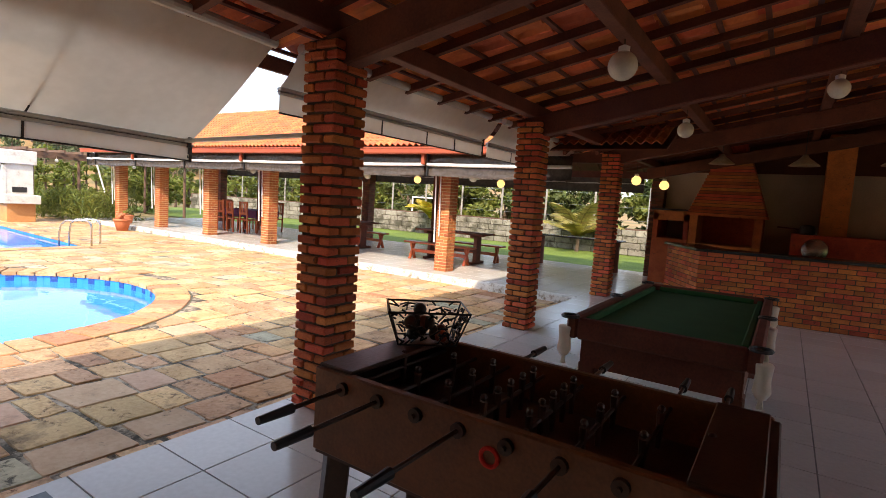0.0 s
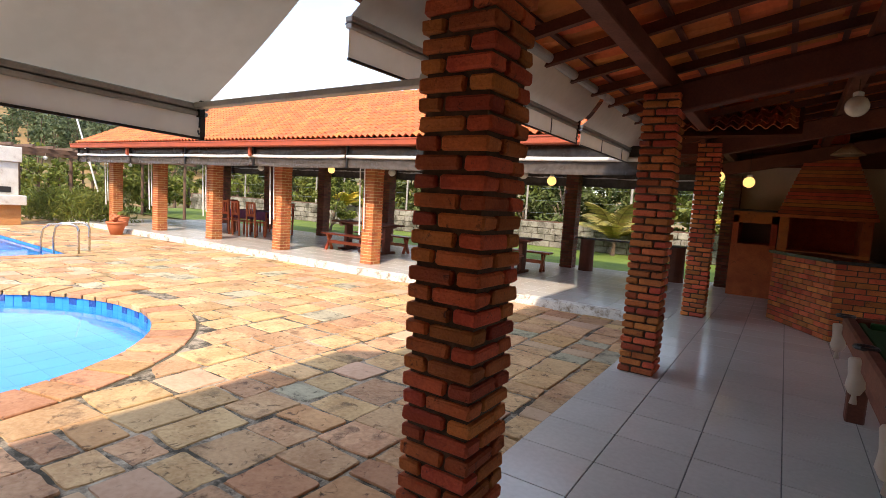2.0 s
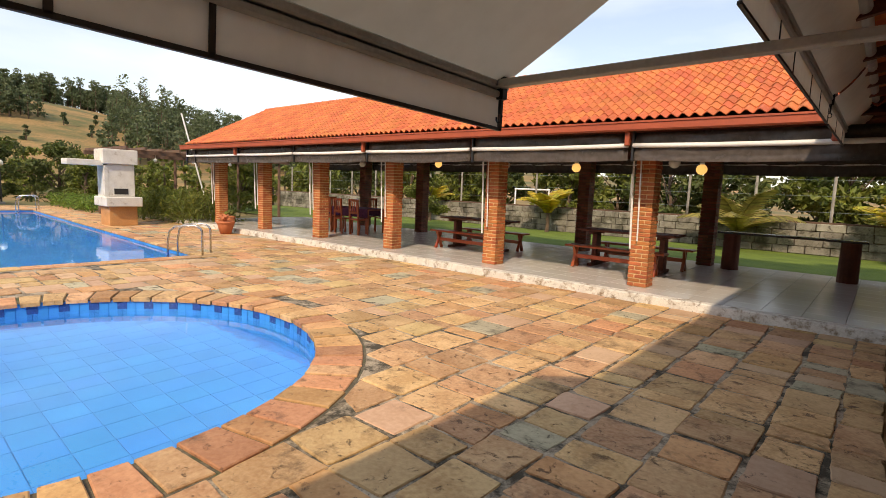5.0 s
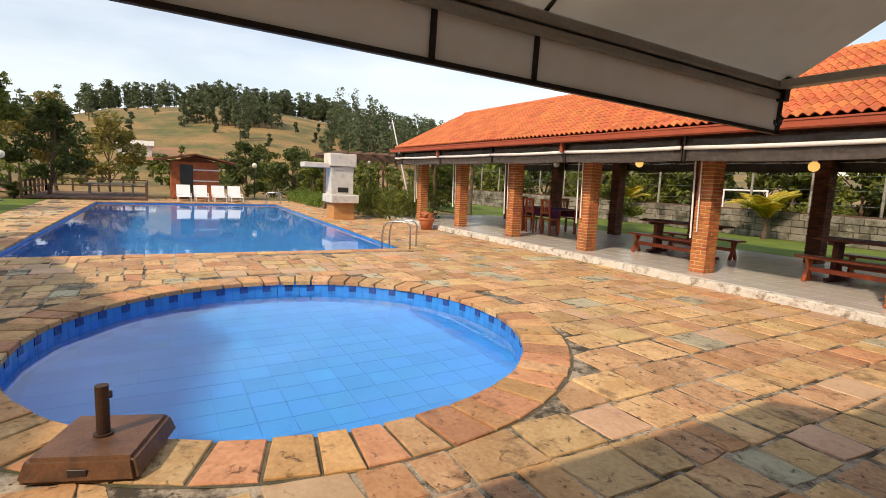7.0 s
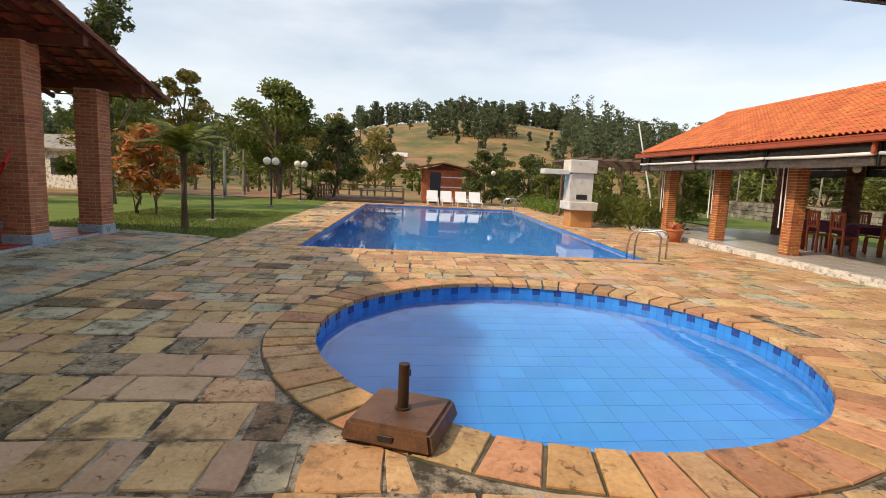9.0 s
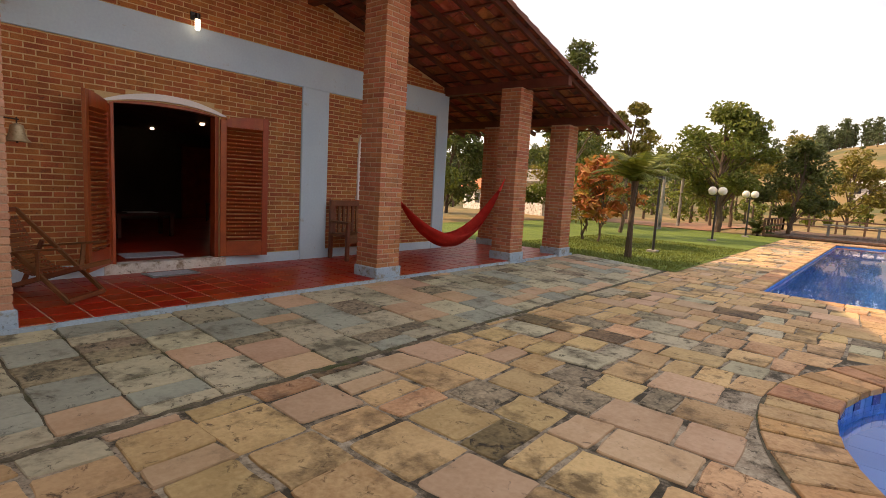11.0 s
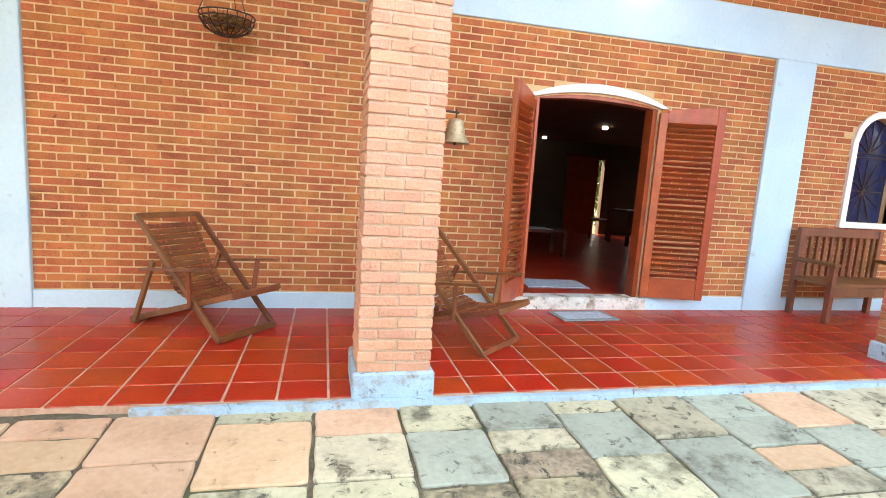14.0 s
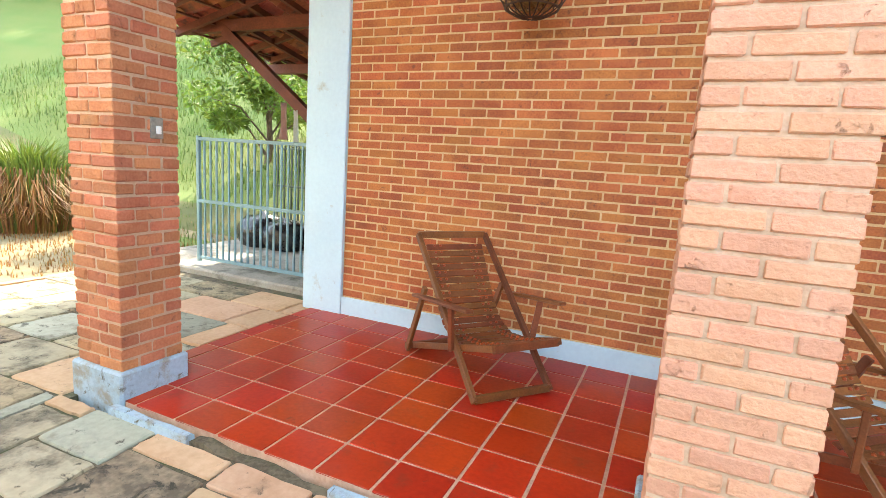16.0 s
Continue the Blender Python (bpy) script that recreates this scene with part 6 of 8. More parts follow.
bn.matrix_basis = pose(-6.25, 10.45, 0, 0, 0, 1)
for x, y, a in ((-6.1, 11.68, 3), (-9.95, 10.4, -2), (-9.9, 11.6, 0)):
    copy_thing(bn, pose(x, y, 0, 0, 0, a))


def dining_chair():
    T = empty("dining_chair", 0, 0, 0, 0, "reddish wooden dining chair with tall slatted back", "chair", "chairs round the dining table")
    part("seat", B(-0.21, 0.21, -0.21, 0.21, 0.43, 0.47, 0.01), WOOD_RED, T)
    for sx in (-1, 1):
        part("leg", B(sx * 0.18 - 0.02, sx * 0.18 + 0.02, 0.16, 0.20, 0, 0.43, 0.004), WOOD_RED, T)
        bm = bmesh.new()
        bar(bm, (sx * 0.18, -0.19, 0), (sx * 0.18, -0.24, 1.05), 0.04, 0.04)
        part("back_leg", bm, WOOD_RED, T)
    for z in (0.62, 0.98):
        part("back_rail", B(-0.18, 0.18, -0.245, -0.215, z, z + 0.07, 0.004), WOOD_RED, T)
    for k in range(4):
        x = -0.12 + k * 0.08
        part("slat", B(x - 0.016, x + 0.016, -0.238, -0.222, 0.69, 0.98), WOOD_RED, T)
    return T


dc = dining_chair()
dc.matrix_basis = pose(-15.5, 10.75, 0, 0, 0, 5)
for x, y, a in ((-14.85, 10.7, -4), (-14.2, 10.75, 3), (-15.4, 12.1, 178), (-14.6, 12.1, 184), (-16.15, 11.4, -88)):
    copy_thing(dc, pose(x, y, 0, 0, 0, a))
T = empty("dining_table", -15.0, 11.4, 0, 0, "wooden dining table under a purple cloth", "table")
part("tabletop", B(-0.9, 0.9, -0.42, 0.42, 0.72, 0.75, 0.006), WOOD_RED, T)
for sx in (-1, 1):
    for sy in (-1, 1):
        part("leg", B(sx * 0.8 - 0.035, sx * 0.8 + 0.035, sy * 0.34 - 0.035, sy * 0.34 + 0.035, 0, 0.72), WOOD_RED, T)
PURPLE = material("purple_checked_cloth", (0.13, 0.03, 0.09), (0.06, 0.015, 0.05), 0.9, 30, 90, 0.1)
t = empty("tablecloth", -15.0, 11.4, 0, 0, "purple patterned tablecloth over the dining table", "tablecloth")
bm = bmesh.new()
box(bm, -0.93, 0.93, -0.45, 0.45, 0.752, 0.76)
box(bm, -0.94, 0.94, -0.456, -0.448, 0.5, 0.76)
box(bm, -0.94, 0.94, 0.448, 0.456, 0.5, 0.76)
part("cloth", bm, PURPLE, t)
bar_top = empty("lawn_bar", -3.75, 13.05, 0, 0, "black stone bar top on two timber stumps", "bar")
part("slab", B(-1.25, 1.25, -0.2, 0.2, 0.76, 0.80, 0.006), GRANITE, bar_top)
for s in (-1, 1):
    bm = bmesh.new()
    rod(bm, (s * 1.0, 0, 0), (s * 1.0, 0, 0.76), 0.17, 0.16, 16)
    part("stump", bm, WOOD_DARK, bar_top)
for x, y, z in ((-7.44, 11.0, 2.02), (-4.96, 11.0, 2.0), (-11.36, 11.0, 2.1), (-14.4, 11.0, 2.1), (-9.3, 11.1, 2.08)):
    globe(x, y, z, 2.6, 0.095, GLOBE_LIT if x in (-7.44, -4.96, -11.36) else GLOBE, "pavilion globe lamps")
globe(-5.14, 10.0, 2.06, 2.6, 0.095, GLOBE, "pavilion globe lamps")
globe(-1.95, 11.4, 2.2, 2.9, 0.1, GLOBE_LIT, "pavilion globe lamps")
globe(-1.5, 12.0, 2.15, 2.9, 0.1, GLOBE_LIT, "pavilion globe lamps")


# ---- pool surroundings ----
U = empty("umbrella_base", -5.68, 0.14, PAVE, -21, "rusty brown square parasol base with empty tube", "parasol base")
bm = bmesh.new()
prism(bm, [(-0.29, -0.29), (0.29, -0.29), (0.29, 0.29), (-0.29, 0.29)], 0.012, 0.135)
for v in bm.verts:
    if v.co.z > 0.1:
        v.co.x *= 0.88
        v.co.y *= 0.88
bmesh.ops.bevel(bm, geom=bm.edges[:], offset=0.02, segments=2, affect="EDGES")
part("base", bm, BASE_BROWN, U)
bm = bmesh.new()
rod(bm, (0, 0, 0.1), (0, 0, 0.42), 0.034, n=16)
rod(bm, (0, 0, 0.12), (0, 0, 0.147), 0.05, n=16)
part("tube", bm, IRON, U)
bm = bmesh.new()
rod(bm, (-0.03, 0, 0.33), (-0.09, 0, 0.33), 0.008, n=8)
rod(bm, (-0.09, 0, 0.31), (-0.09, 0, 0.35), 0.012, n=8)
part("knob", bm, IRON, U)
part("label_plate", B(0.276, 0.283, -0.045, 0.045, 0.05, 0.088, 0.002), BLACK, U, "black slot plate")


def pool_ladder(x, y, rz, h=0.62):
    Lr = empty("pool_ladder", x, y, PAVE, rz, "curved stainless steel pool ladder at the edge", "ladder", "pool ladders")
    for s in (-1, 1):
        bm = bmesh.new()
        pts = [(s * 0.27, -0.42, 0.0), (s * 0.27, -0.42, h - 0.14)]
        pts += [(s * 0.27, -0.42 + 0.16 - 0.16 * math.cos(a), h - 0.14 + 0.14 * math.sin(a)) for a in [k * math.pi / 2 / 5 for k in range(1, 6)]]
        pts += [(s * 0.27, 0.12, h - 0.02), (s * 0.27, 0.22, h - 0.12), (s * 0.27, 0.26, h - 0.35), (s * 0.27, 0.27, -0.9)]
        tube(bm, pts, 0.021, 10)
        part("rail", bm, STEEL, Lr, "", True)
    for z in (-0.35, -0.62, -0.88):
        part("step", B(-0.26, 0.26, 0.22, 0.30, z, z + 0.03, 0.006), STEEL, Lr)


pool_ladder(-13.55, 5.45, 138)
pool_ladder(-29.8, 5.75, 160)
P = empty("leaning_pole", -21.6, 9.8, PAVE, 0, "long white pole leaning beside the pavilion corner", "pole")
bm = bmesh.new()
rod(bm, (0, 0, 0), (-0.2, -0.95, 3.9), 0.035, 0.026, 10)
part("shaft", bm, WHITE, P)


def plant_pot(x, y, z, r, h, seed, label):
    p = empty("plant_pot", x, y, z, 0, label, "pot plant", "pot plants")
    bm = bmesh.new()
    lathe(bm, [(r * 0.62, 0.0), (r * 0.95, h * 0.75), (r * 0.97, h * 0.82), (r * 1.06, h * 0.83), (r * 1.06, h), (r * 0.95, h), (r * 0.9, h * 0.85), (0.02, h * 0.84)], 20)
    part("pot", bm, TERRACOTTA, p, "terracotta pot", True)
    rn = random.Random(seed)
    bm = bmesh.new()
    for k in range(9):
        c0 = Vector((rn.uniform(-0.1, 0.1), rn.uniform(-0.1, 0.1), h + rn.uniform(0.02, 0.16)))
        bmesh.ops.create_icosphere(bm, subdivisions=1, radius=rn.uniform(0.05, 0.085), matrix=Matrix.Translation(c0))
    part("plant", bm, TERRACOTTA if seed == 1 else LEAF_GREEN, p, "reddish rounded cactus clumps")


plant_pot(-17.2, 8.15, PAVE, 0.25, 0.38, 1, "large terracotta pot with reddish cactus by the kerb")
plant_pot(-18.6, 9.0, 0.0, 0.16, 0.3, 2, "small terracotta pot on the pavilion floor")

BQ = empty("poolside_barbecue", -21.3, 6.6, PAVE, 0, "white painted masonry barbecue with side slab", "barbecue")
part("foot", B(-0.42, 0.42, -0.38, 0.42, 0, 0.62, 0.01), material("ochre_plaster", (0.55, 0.27, 0.1), (0.42, 0.2, 0.08), 0.8, 3, 40, 0.2), BQ, "ochre plastered foot")
part("tray", B(-0.55, 0.62, -0.52, 0.52, 0.62, 0.92, 0.02), PLASTER_OLD, BQ)
bm = B(-0.42, 0.25, -0.36, 0.42, 0.92, 1.95, 0.01)
box(bm, -0.42, 0.26, -0.44, -0.34, 0.92, 1.9)
part("tower", bm, PLASTER_OLD, BQ)
part("niche", B(0.24, 0.27, -0.18, 0.22, 1.0, 1.18), BLACK, BQ, "flat black panel at the fire opening")
part("cap", B(-0.5, 0.35, -0.5, 0.5, 1.95, 2.42, 0.02), PLASTER_OLD, BQ)
part("side_slab", B(-0.4, 0.2, -1.4, -0.45, 1.88, 2.06, 0.015), PLASTER_OLD, BQ)


def lounger(x, y, rz):
    Lg = empty("sun_lounger", x, y, PAVE, rz, "white plastic sun lounger with raised back", "lounger", "pool loungers")
    part("seat", B(-0.32, 0.32, -0.1, 1.1, 0.28, 0.33, 0.015), CUSHION, Lg)
    bm = bmesh.new()
    box(bm, -0.32, 0.32, -0.02, 0.02, 0, 0.75, Matrix.Translation((0, -0.1, 0.3)) @ Matrix.Rotation(radians(22), 4, "X"), 0.015)
    part("backrest", bm, CUSHION, Lg)
    for sx in (-1, 1):
        for yy in (-0.05, 1.0):
            part("leg", B(sx * 0.28 - 0.03, sx * 0.28 + 0.03, yy - 0.03, yy + 0.03, 0, 0.29), CUSHION, Lg)
        part("armrest", B(sx * 0.33 - 0.03, sx * 0.33 + 0.03, -0.1, 0.4, 0.47, 0.50, 0.008), CUSHION, Lg)
        part("arm_post", B(sx * 0.33 - 0.02, sx * 0.33 + 0.02, 0.32, 0.38, 0.3, 0.47), CUSHION, Lg)
    Lg.matrix_basis = pose(x, y, PAVE, 0, 0, rz) @ Matrix.Diagonal((1, 1, 0.8, 1))


for y in (1.85, 2.65, 3.5, 4.3):
    lounger(-32.1, y, -90)

HT2 = empty("pool_hut", -35.2, 2.55, PAVE, 0, "small brown and brick pool hut with flat gabled roof", "hut")
part("body", B(-1.0, 0.9, -1.2, 1.2, 0, 2.0), BRICK_OLD, HT2)
for z in (0.95, 1.55):
    part("stripe", B(0.9, 0.91, -0.1, 1.2, z, z + 0.06), WHITE, HT2)
# Solid black panel paints the shaded inside of the hut's doorway.
part("door", B(0.9, 0.93, -0.75, -0.1, 0.0, 1.85), BLACK, HT2, "black panel standing for the shaded open doorway")
bm = bmesh.new()
for s in (-1, 1):
    bar(bm, (0.1, 0, 2.42), (0.1, s * 2.0, 2.02), 3.0, 0.08)
part("roof", bm, WOOD_DARK, HT2)
bm = bmesh.new()
v = [bm.verts.new(p) for p in ((0.88, -1.2, 2.0), (0.88, 1.2, 2.0), (0.88, 0, 2.36), (-0.9, -1.2, 2.0), (-0.9, 1.2, 2.0), (-0.9, 0, 2.36))]
for f in ((0, 1, 2), (5, 4, 3), (0, 3, 4, 1), (1, 4, 5, 2), (2, 5, 3, 0)):
    bm.faces.new([v[i] for i in f])
part("gable", bm, WOOD_DARK, HT2)

DK = empty("timber_deck", -34.6, -2.2, PAVE - 0.02, 0, "low timber deck with post and rail fence", "deck")
for k in range(24):
    part("plank", B(-3.2, 3.2, -2.4 + k * 0.2, -2.4 + k * 0.2 + 0.19, 0.06, 0.14), WOOD_GREY, DK)
for k in range(7):
    for y in (-2.4, 2.4):
        part("post", B(-3.2 + k * 1.06 - 0.05, -3.2 + k * 1.06 + 0.05, y - 0.05, y + 0.05, 0, 0.85), WOOD_GREY, DK)
for k in range(5):
    part("post", B(-3.25, -3.15, -2.4 + k * 1.2 - 0.05, -2.4 + k * 1.2 + 0.05, 0, 0.85), WOOD_GREY, DK)
for z in (0.45, 0.8):
    part("rail", B(-3.24, -3.16, -2.45, 2.45, z, z + 0.07), WOOD_GREY, DK)
    for y in (-2.4, 2.4):
        part("rail", B(-3.2, 3.2, y - 0.03, y + 0.03, z, z + 0.07), WOOD_GREY, DK)
bm = bmesh.new()
box(bm, -1.2, 1.2, -0.3, 0.3, 0.66, 0.72)
box(bm, -1.0, -0.9, -0.2, 0.2, 0.14, 0.66)
box(bm, 0.9, 1.0, -0.2, 0.2, 0.14, 0.66)
dt = empty("deck_table", -34.6, -1.4, PAVE - 0.02, 90, "long weathered table on the timber deck", "table")
part("table", bm, CONCRETE, dt)


def street_lamp(x, y, h, heads, rz=0, lit=True):
    S = empty("garden_lamp", x, y, ground_z(x, y) + 0.04, rz, "black garden lamp post with white globe heads" if heads else "plain black garden lamp post", "lamp", "garden lamps")
    bm = bmesh.new()
    rod(bm, (0, 0, 0), (0, 0, h), 0.04, 0.03, 10)
    part("post", bm, BLACK, S)
    part("foot", B(-0.13, 0.13, -0.13, 0.13, -0.03, 0.07, 0.01), CONCRETE, S)
    for dx in heads:
        bm = bmesh.new()
        rod(bm, (0, 0, h - 0.05), (0, dx, h - 0.02), 0.018, n=8)
        part("bracket", bm, BLACK, S)
        bm = bmesh.new()
        bmesh.ops.create_uvsphere(bm, u_segments=16, v_segments=10, radius=0.16, matrix=Matrix.Translation((0, dx, h + 0.13)))
        part("globe", bm, GLOBE, S, "white globe", True)
    if not heads:
        bm = bmesh.new()
        box(bm, -0.09, 0.09, -0.09, 0.09, h, h + 0.16)
        part("lantern", bm, BLACK, S)


street_lamp(-17.8, -5.25, 2.0, ())
street_lamp(-24.6, -5.28, 1.75, (-0.17, 0.17))
street_lamp(-29.2, -4.96, 1.75, (-0.17, 0.17))
street_lamp(-35.6, 5.9, 1.85, (0.0,))

# pergola behind the hedge
PG = empty("pergola", -24.5, 10.5, PAVE, 0, "dark timber pergola with hanging lamps behind the hedge", "pergola")
for x in (-2.5, 1.2):
    for y in (-2.8, 0.2, 3.2):
        bm = bmesh.new()
        rod(bm, (x, y, 0), (x, y, 2.45), 0.07, 0.06, 8)
        part("post", bm, WOOD_GREY, PG)
    part("beam", B(x - 0.06, x + 0.06, -3.3, 3.7, 2.4, 2.55), WOOD_GREY, PG)
for k in range(12):
    y = -3.1 + k * 0.6
    part("slat", B(-3.0, 1.7, y - 0.04, y + 0.04, 2.55, 2.65), WOOD_GREY, PG)
for y in (-2.0, -0.6, 0.9):
    bm = bmesh.new()
    rod(bm, (1.2, y, 2.4), (1.2, y, 2.28), 0.006, n=6)
    bmesh.ops.create_uvsphere(bm, u_segments=10, v_segments=8, radius=0.07, matrix=Matrix.Translation((1.2, y, 2.22)))
    part("hanging_lamp", bm, GLOBE, PG)

# stone wall beyond the lawn
SW = empty("wall_lawn", label="low grey stone block wall beyond the lawn", category="wall", kind="structure")
part("core", B(-34, 8, 20.28, 20.5, -0.25, 0.9), MORTAR_GREY, SW)
rn = random.Random(9)
sb = []
t_sb = [rough_box(0.5, 0.1, 0.23, 0.015, 0.008, s) for s in (60, 61, 62)]
for row in range(4):
    x = -34 + (0.25 if row % 2 else 0)
    while x < 8:
        w0 = rn.uniform(0.4, 0.75)
        sb.append((rn.randrange(3), Matrix.Translation((x + w0 / 2, 20.24 + rn.uniform(-0.012, 0.012), 0.0 + row * 0.245)) @ Matrix.Diagonal(((w0 - 0.02) / 0.5, 1, 1, 1))))
        x += w0
LATE.append((("stone_block", t_sb, sb, BLOCK, SW), dict(limit=200, rank=near(-8, 20, 0.4))))
FN = empty("wire_fence", 0, 20.7, 0, 0, "pale fence posts with wires behind the wall", "fence")
for k in range(20):
    bm = bmesh.new()
    rod(bm, (-33 + k * 2.1, 0, -0.2), (-33 + k * 2.1, 0, 2.5), 0.045, n=8)
    part("post", bm, CONCRETE, FN)
for z in (1.2, 1.7, 2.2):
    bm = bmesh.new()
    rod(bm, (-33, 0, z), (7, 0, z), 0.006, n=5)
    part("wire", bm, STEEL, FN)
GL = empty("football_goal", -15.7, 23.0, -0.15, 0, "white tube football goal behind the wall", "goal")
for s in (-1, 1):
    bm = bmesh.new()
    rod(bm, (s * 0.95, 0, 0), (s * 0.95, 0, 1.75), 0.04, n=8)
    part("upright", bm, WHITE, GL)
bm = bmesh.new()
rod(bm, (-0.99, 0, 1.75), (0.99, 0, 1.75), 0.04, n=8)
part("crossbar", bm, WHITE, GL)


# ---- plants ----
def leaf_mesh(name, pts, size, mat, parent, seed, flat=0.0, slim=0.45):
    """Many small bent leaves at the given points."""
    rn = np.random.RandomState(seed)
    n = len(pts)
    pts = np.asarray(pts, float)
    d = rn.normal(size=(n, 3))
    d[:, 2] *= (1 - flat)
    d /= np.linalg.norm(d, axis=1)[:, None]
    e = np.cross(d, rn.normal(size=(n, 3)))
    e /= np.linalg.norm(e, axis=1)[:, None]
    s = size * rn.uniform(0.6, 1.35, (n, 1))
    up = np.cross(d, e) * s * 0.18
    v = np.stack([pts - d * s, pts + e * s * slim + up, pts + d * s, pts - e * s * slim + up], 1).reshape(-1, 3)
    b = np.arange(n)[:, None] * 4
    f = np.concatenate([b + np.array([[0, 1, 2]]), b + np.array([[0, 2, 3]])], 0)
    me = bpy.data.meshes.new(name)
    me.from_pydata(v.tolist(), [], f.tolist())
    return link(name, me, mat, parent)


def tree(x, y, h, spread, mat, seed, label, trunk_h=0.4, n=2600, leaf=0.13, lean=0.0, clumps=16, tr=0.11, top=True):
    n, leaf = int(n * 1.8), leaf * 0.74
    rn = random.Random(seed)
    T = empty("tree", x, y, ground_z(x, y), 0, label, "tree", "garden trees")
    bm = bmesh.new()
    pts, p = [], Vector((0, 0, -0.1))
    m = 7
    for k in range(m + 1):
        pts.append(tuple(p))
        p = p + Vector((rn.uniform(-0.1, 0.1) + lean * 0.1, rn.uniform(-0.1, 0.1), h * 0.86 / m))
    tube(bm, pts, [tr * (1 - 0.8 * k / m) for k in range(m + 1)], 8)
    centres = []
    for k in range(clumps):
        f = trunk_h + (1 - trunk_h) * (k + rn.random()) / clumps
        base = Vector(pts[min(m, int(f * m * 0.95))])
        a = rn.uniform(0, 2 * math.pi)
        rr = spread * (0.35 + 0.65 * rn.random()) * math.sin(math.pi * min(0.97, 0.22 + 0.72 * (f - trunk_h) / (1 - trunk_h)))
        tip = Vector((base.x + rr * math.cos(a), base.y + rr * math.sin(a), h * f * 0.97 + rn.uniform(-0.1, 0.2)))
        mid = base.lerp(tip, 0.5) + Vector((0, 0, 0.12 * rr))
        tube(bm, [base - Vector((0, 0, 0.25 * rr)), mid, tip], [tr * 0.3, tr * 0.2, tr * 0.07], 5)
        centres.append((tip, spread * rn.uniform(0.24, 0.46)))
    part("trunk", bm, BARK, T)
    npr = np.random.RandomState(seed)
    L = []
    for c0, r0 in centres:
        k = n // clumps
        q = npr.normal(size=(k, 3))
        q /= np.linalg.norm(q, axis=1)[:, None]
        q *= (npr.uniform(0.15, 1, (k, 1)) ** 0.5) * r0
        q[:, 2] *= 0.62
        L.append(q + np.array(c0))
    leaf_mesh("crown", np.concatenate(L), leaf, mat, T, seed, 0.2)
    return T


def palm(x, y, z, trunk, n, length, mat, seed, label, upright=0.35, leafw=0.035):
    rn = random.Random(seed)
    T = empty("palm", x, y, z, 0, label, "palm", "palms")
    bm = bmesh.new()
    tube(bm, [(0, 0, -0.1), (0.03, 0, trunk * 0.5), (0.0, 0, trunk)], [0.1, 0.065, 0.09], 10)
    part("trunk", bm, BARK, T)
    for k in range(n):
        a = 2 * math.pi * k / n + rn.uniform(-0.2, 0.2)
        el = rn.uniform(upright, 1.35)
        bm = bmesh.new()
        pts, p = [], Vector((0, 0, trunk))
        seg = 8
        for i in range(seg + 1):
            pts.append(p.copy())
            e = el - 1.35 * (i / seg) ** 1.3
            p = p + Vector((math.cos(a) * math.cos(e), math.sin(a) * math.cos(e), math.sin(e))) * length / seg
        tube(bm, pts, [0.014 * (1 - 0.8 * i / seg) for i in range(seg + 1)], 4)
        side = Vector((-math.sin(a), math.cos(a), 0))
        for i in range(1, seg + 1):
            for sub in (0.0, 0.33, 0.66):
                q = pts[i - 1].lerp(pts[i], sub)
                d = (pts[i] - pts[i - 1]).normalized()
                ll = length * 0.3 * math.sin(math.pi * min(0.98, (i + sub) / (seg + 1.2))) + 0.05
                for s in (-1, 1):
                    tip = q + (side * s * 0.8 + d * 0.55 + Vector((0, 0, -0.28))).normalized() * ll
                    v = [bm.verts.new(q - d * leafw * 0.5), bm.verts.new(q + d * leafw * 0.5), bm.verts.new(tip)]
                    bm.faces.new(v)
        me = bpy.data.meshes.new("frond")
        bm.to_mesh(me)
        bm.free()
        link("frond", me, mat, T)


palm(-15.8, -5.2, ground_z(-15.8, -5.2), 1.9, 22, 1.15, LEAF_GREEN, 3, "short feathery palm with slim trunk on the lawn", 0.45, 0.05)
palm(-12.8, 19.5, -0.1, 0.75, 9, 1.5, LEAF_YELLOW, 5, "yellow-leaved palm in front of the stone wall", 0.8, 0.12)
palm(-19.3, 19.5, -0.1, 0.85, 8, 1.4, LEAF_YELLOW, 6, "yellow-leaved palm in front of the stone wall", 0.7, 0.12)
palm(-5.9, 19.5, -0.1, 0.6, 9, 2.0, LEAF_OLIVE, 7, "broad green fan palm by the stone wall", 0.6, 0.14)
palm(-1.5, 19.5, -0.1, 0.6, 9, 2.0, LEAF_YELLOW, 8, "yellow fan palm by the stone wall", 0.7, 0.14)
palm(-31.8, -4.9, -0.15, 0.15, 14, 1.1, LEAF_DARK, 9, "low spiky dark green cycad at the lawn edge", 0.2, 0.05)

tree(-18.8, -7.3, 2.7, 1.15, LEAF_ORANGE, 21, "open shrubby tree with orange and red leaves", 0.3, 420, 0.2, clumps=24, tr=0.045)
tree(-19.2, -7.9, 2.6, 1.2, LEAF_OLIVE, 22, "twiggy shrub with olive leaves", 0.25, 900, 0.09, clumps=14, tr=0.06)
tree(-31.5, -6.6, 6.1, 2.2, LEAF_GREEN, 23, "tall leafy garden tree behind the lawn", 0.3, 4200, 0.17, clumps=26, tr=0.16)
tree(-33.5, -3.9, 4.6, 1.6, LEAF_DARK, 24, "dark green garden tree", 0.25, 2600, 0.15, clumps=20)
tree(-24.0, -8.6, 5.2, 1.2, LEAF_OLIVE, 25, "slender tree with thin yellowish crown", 0.62, 1100, 0.13, clumps=12, tr=0.09)
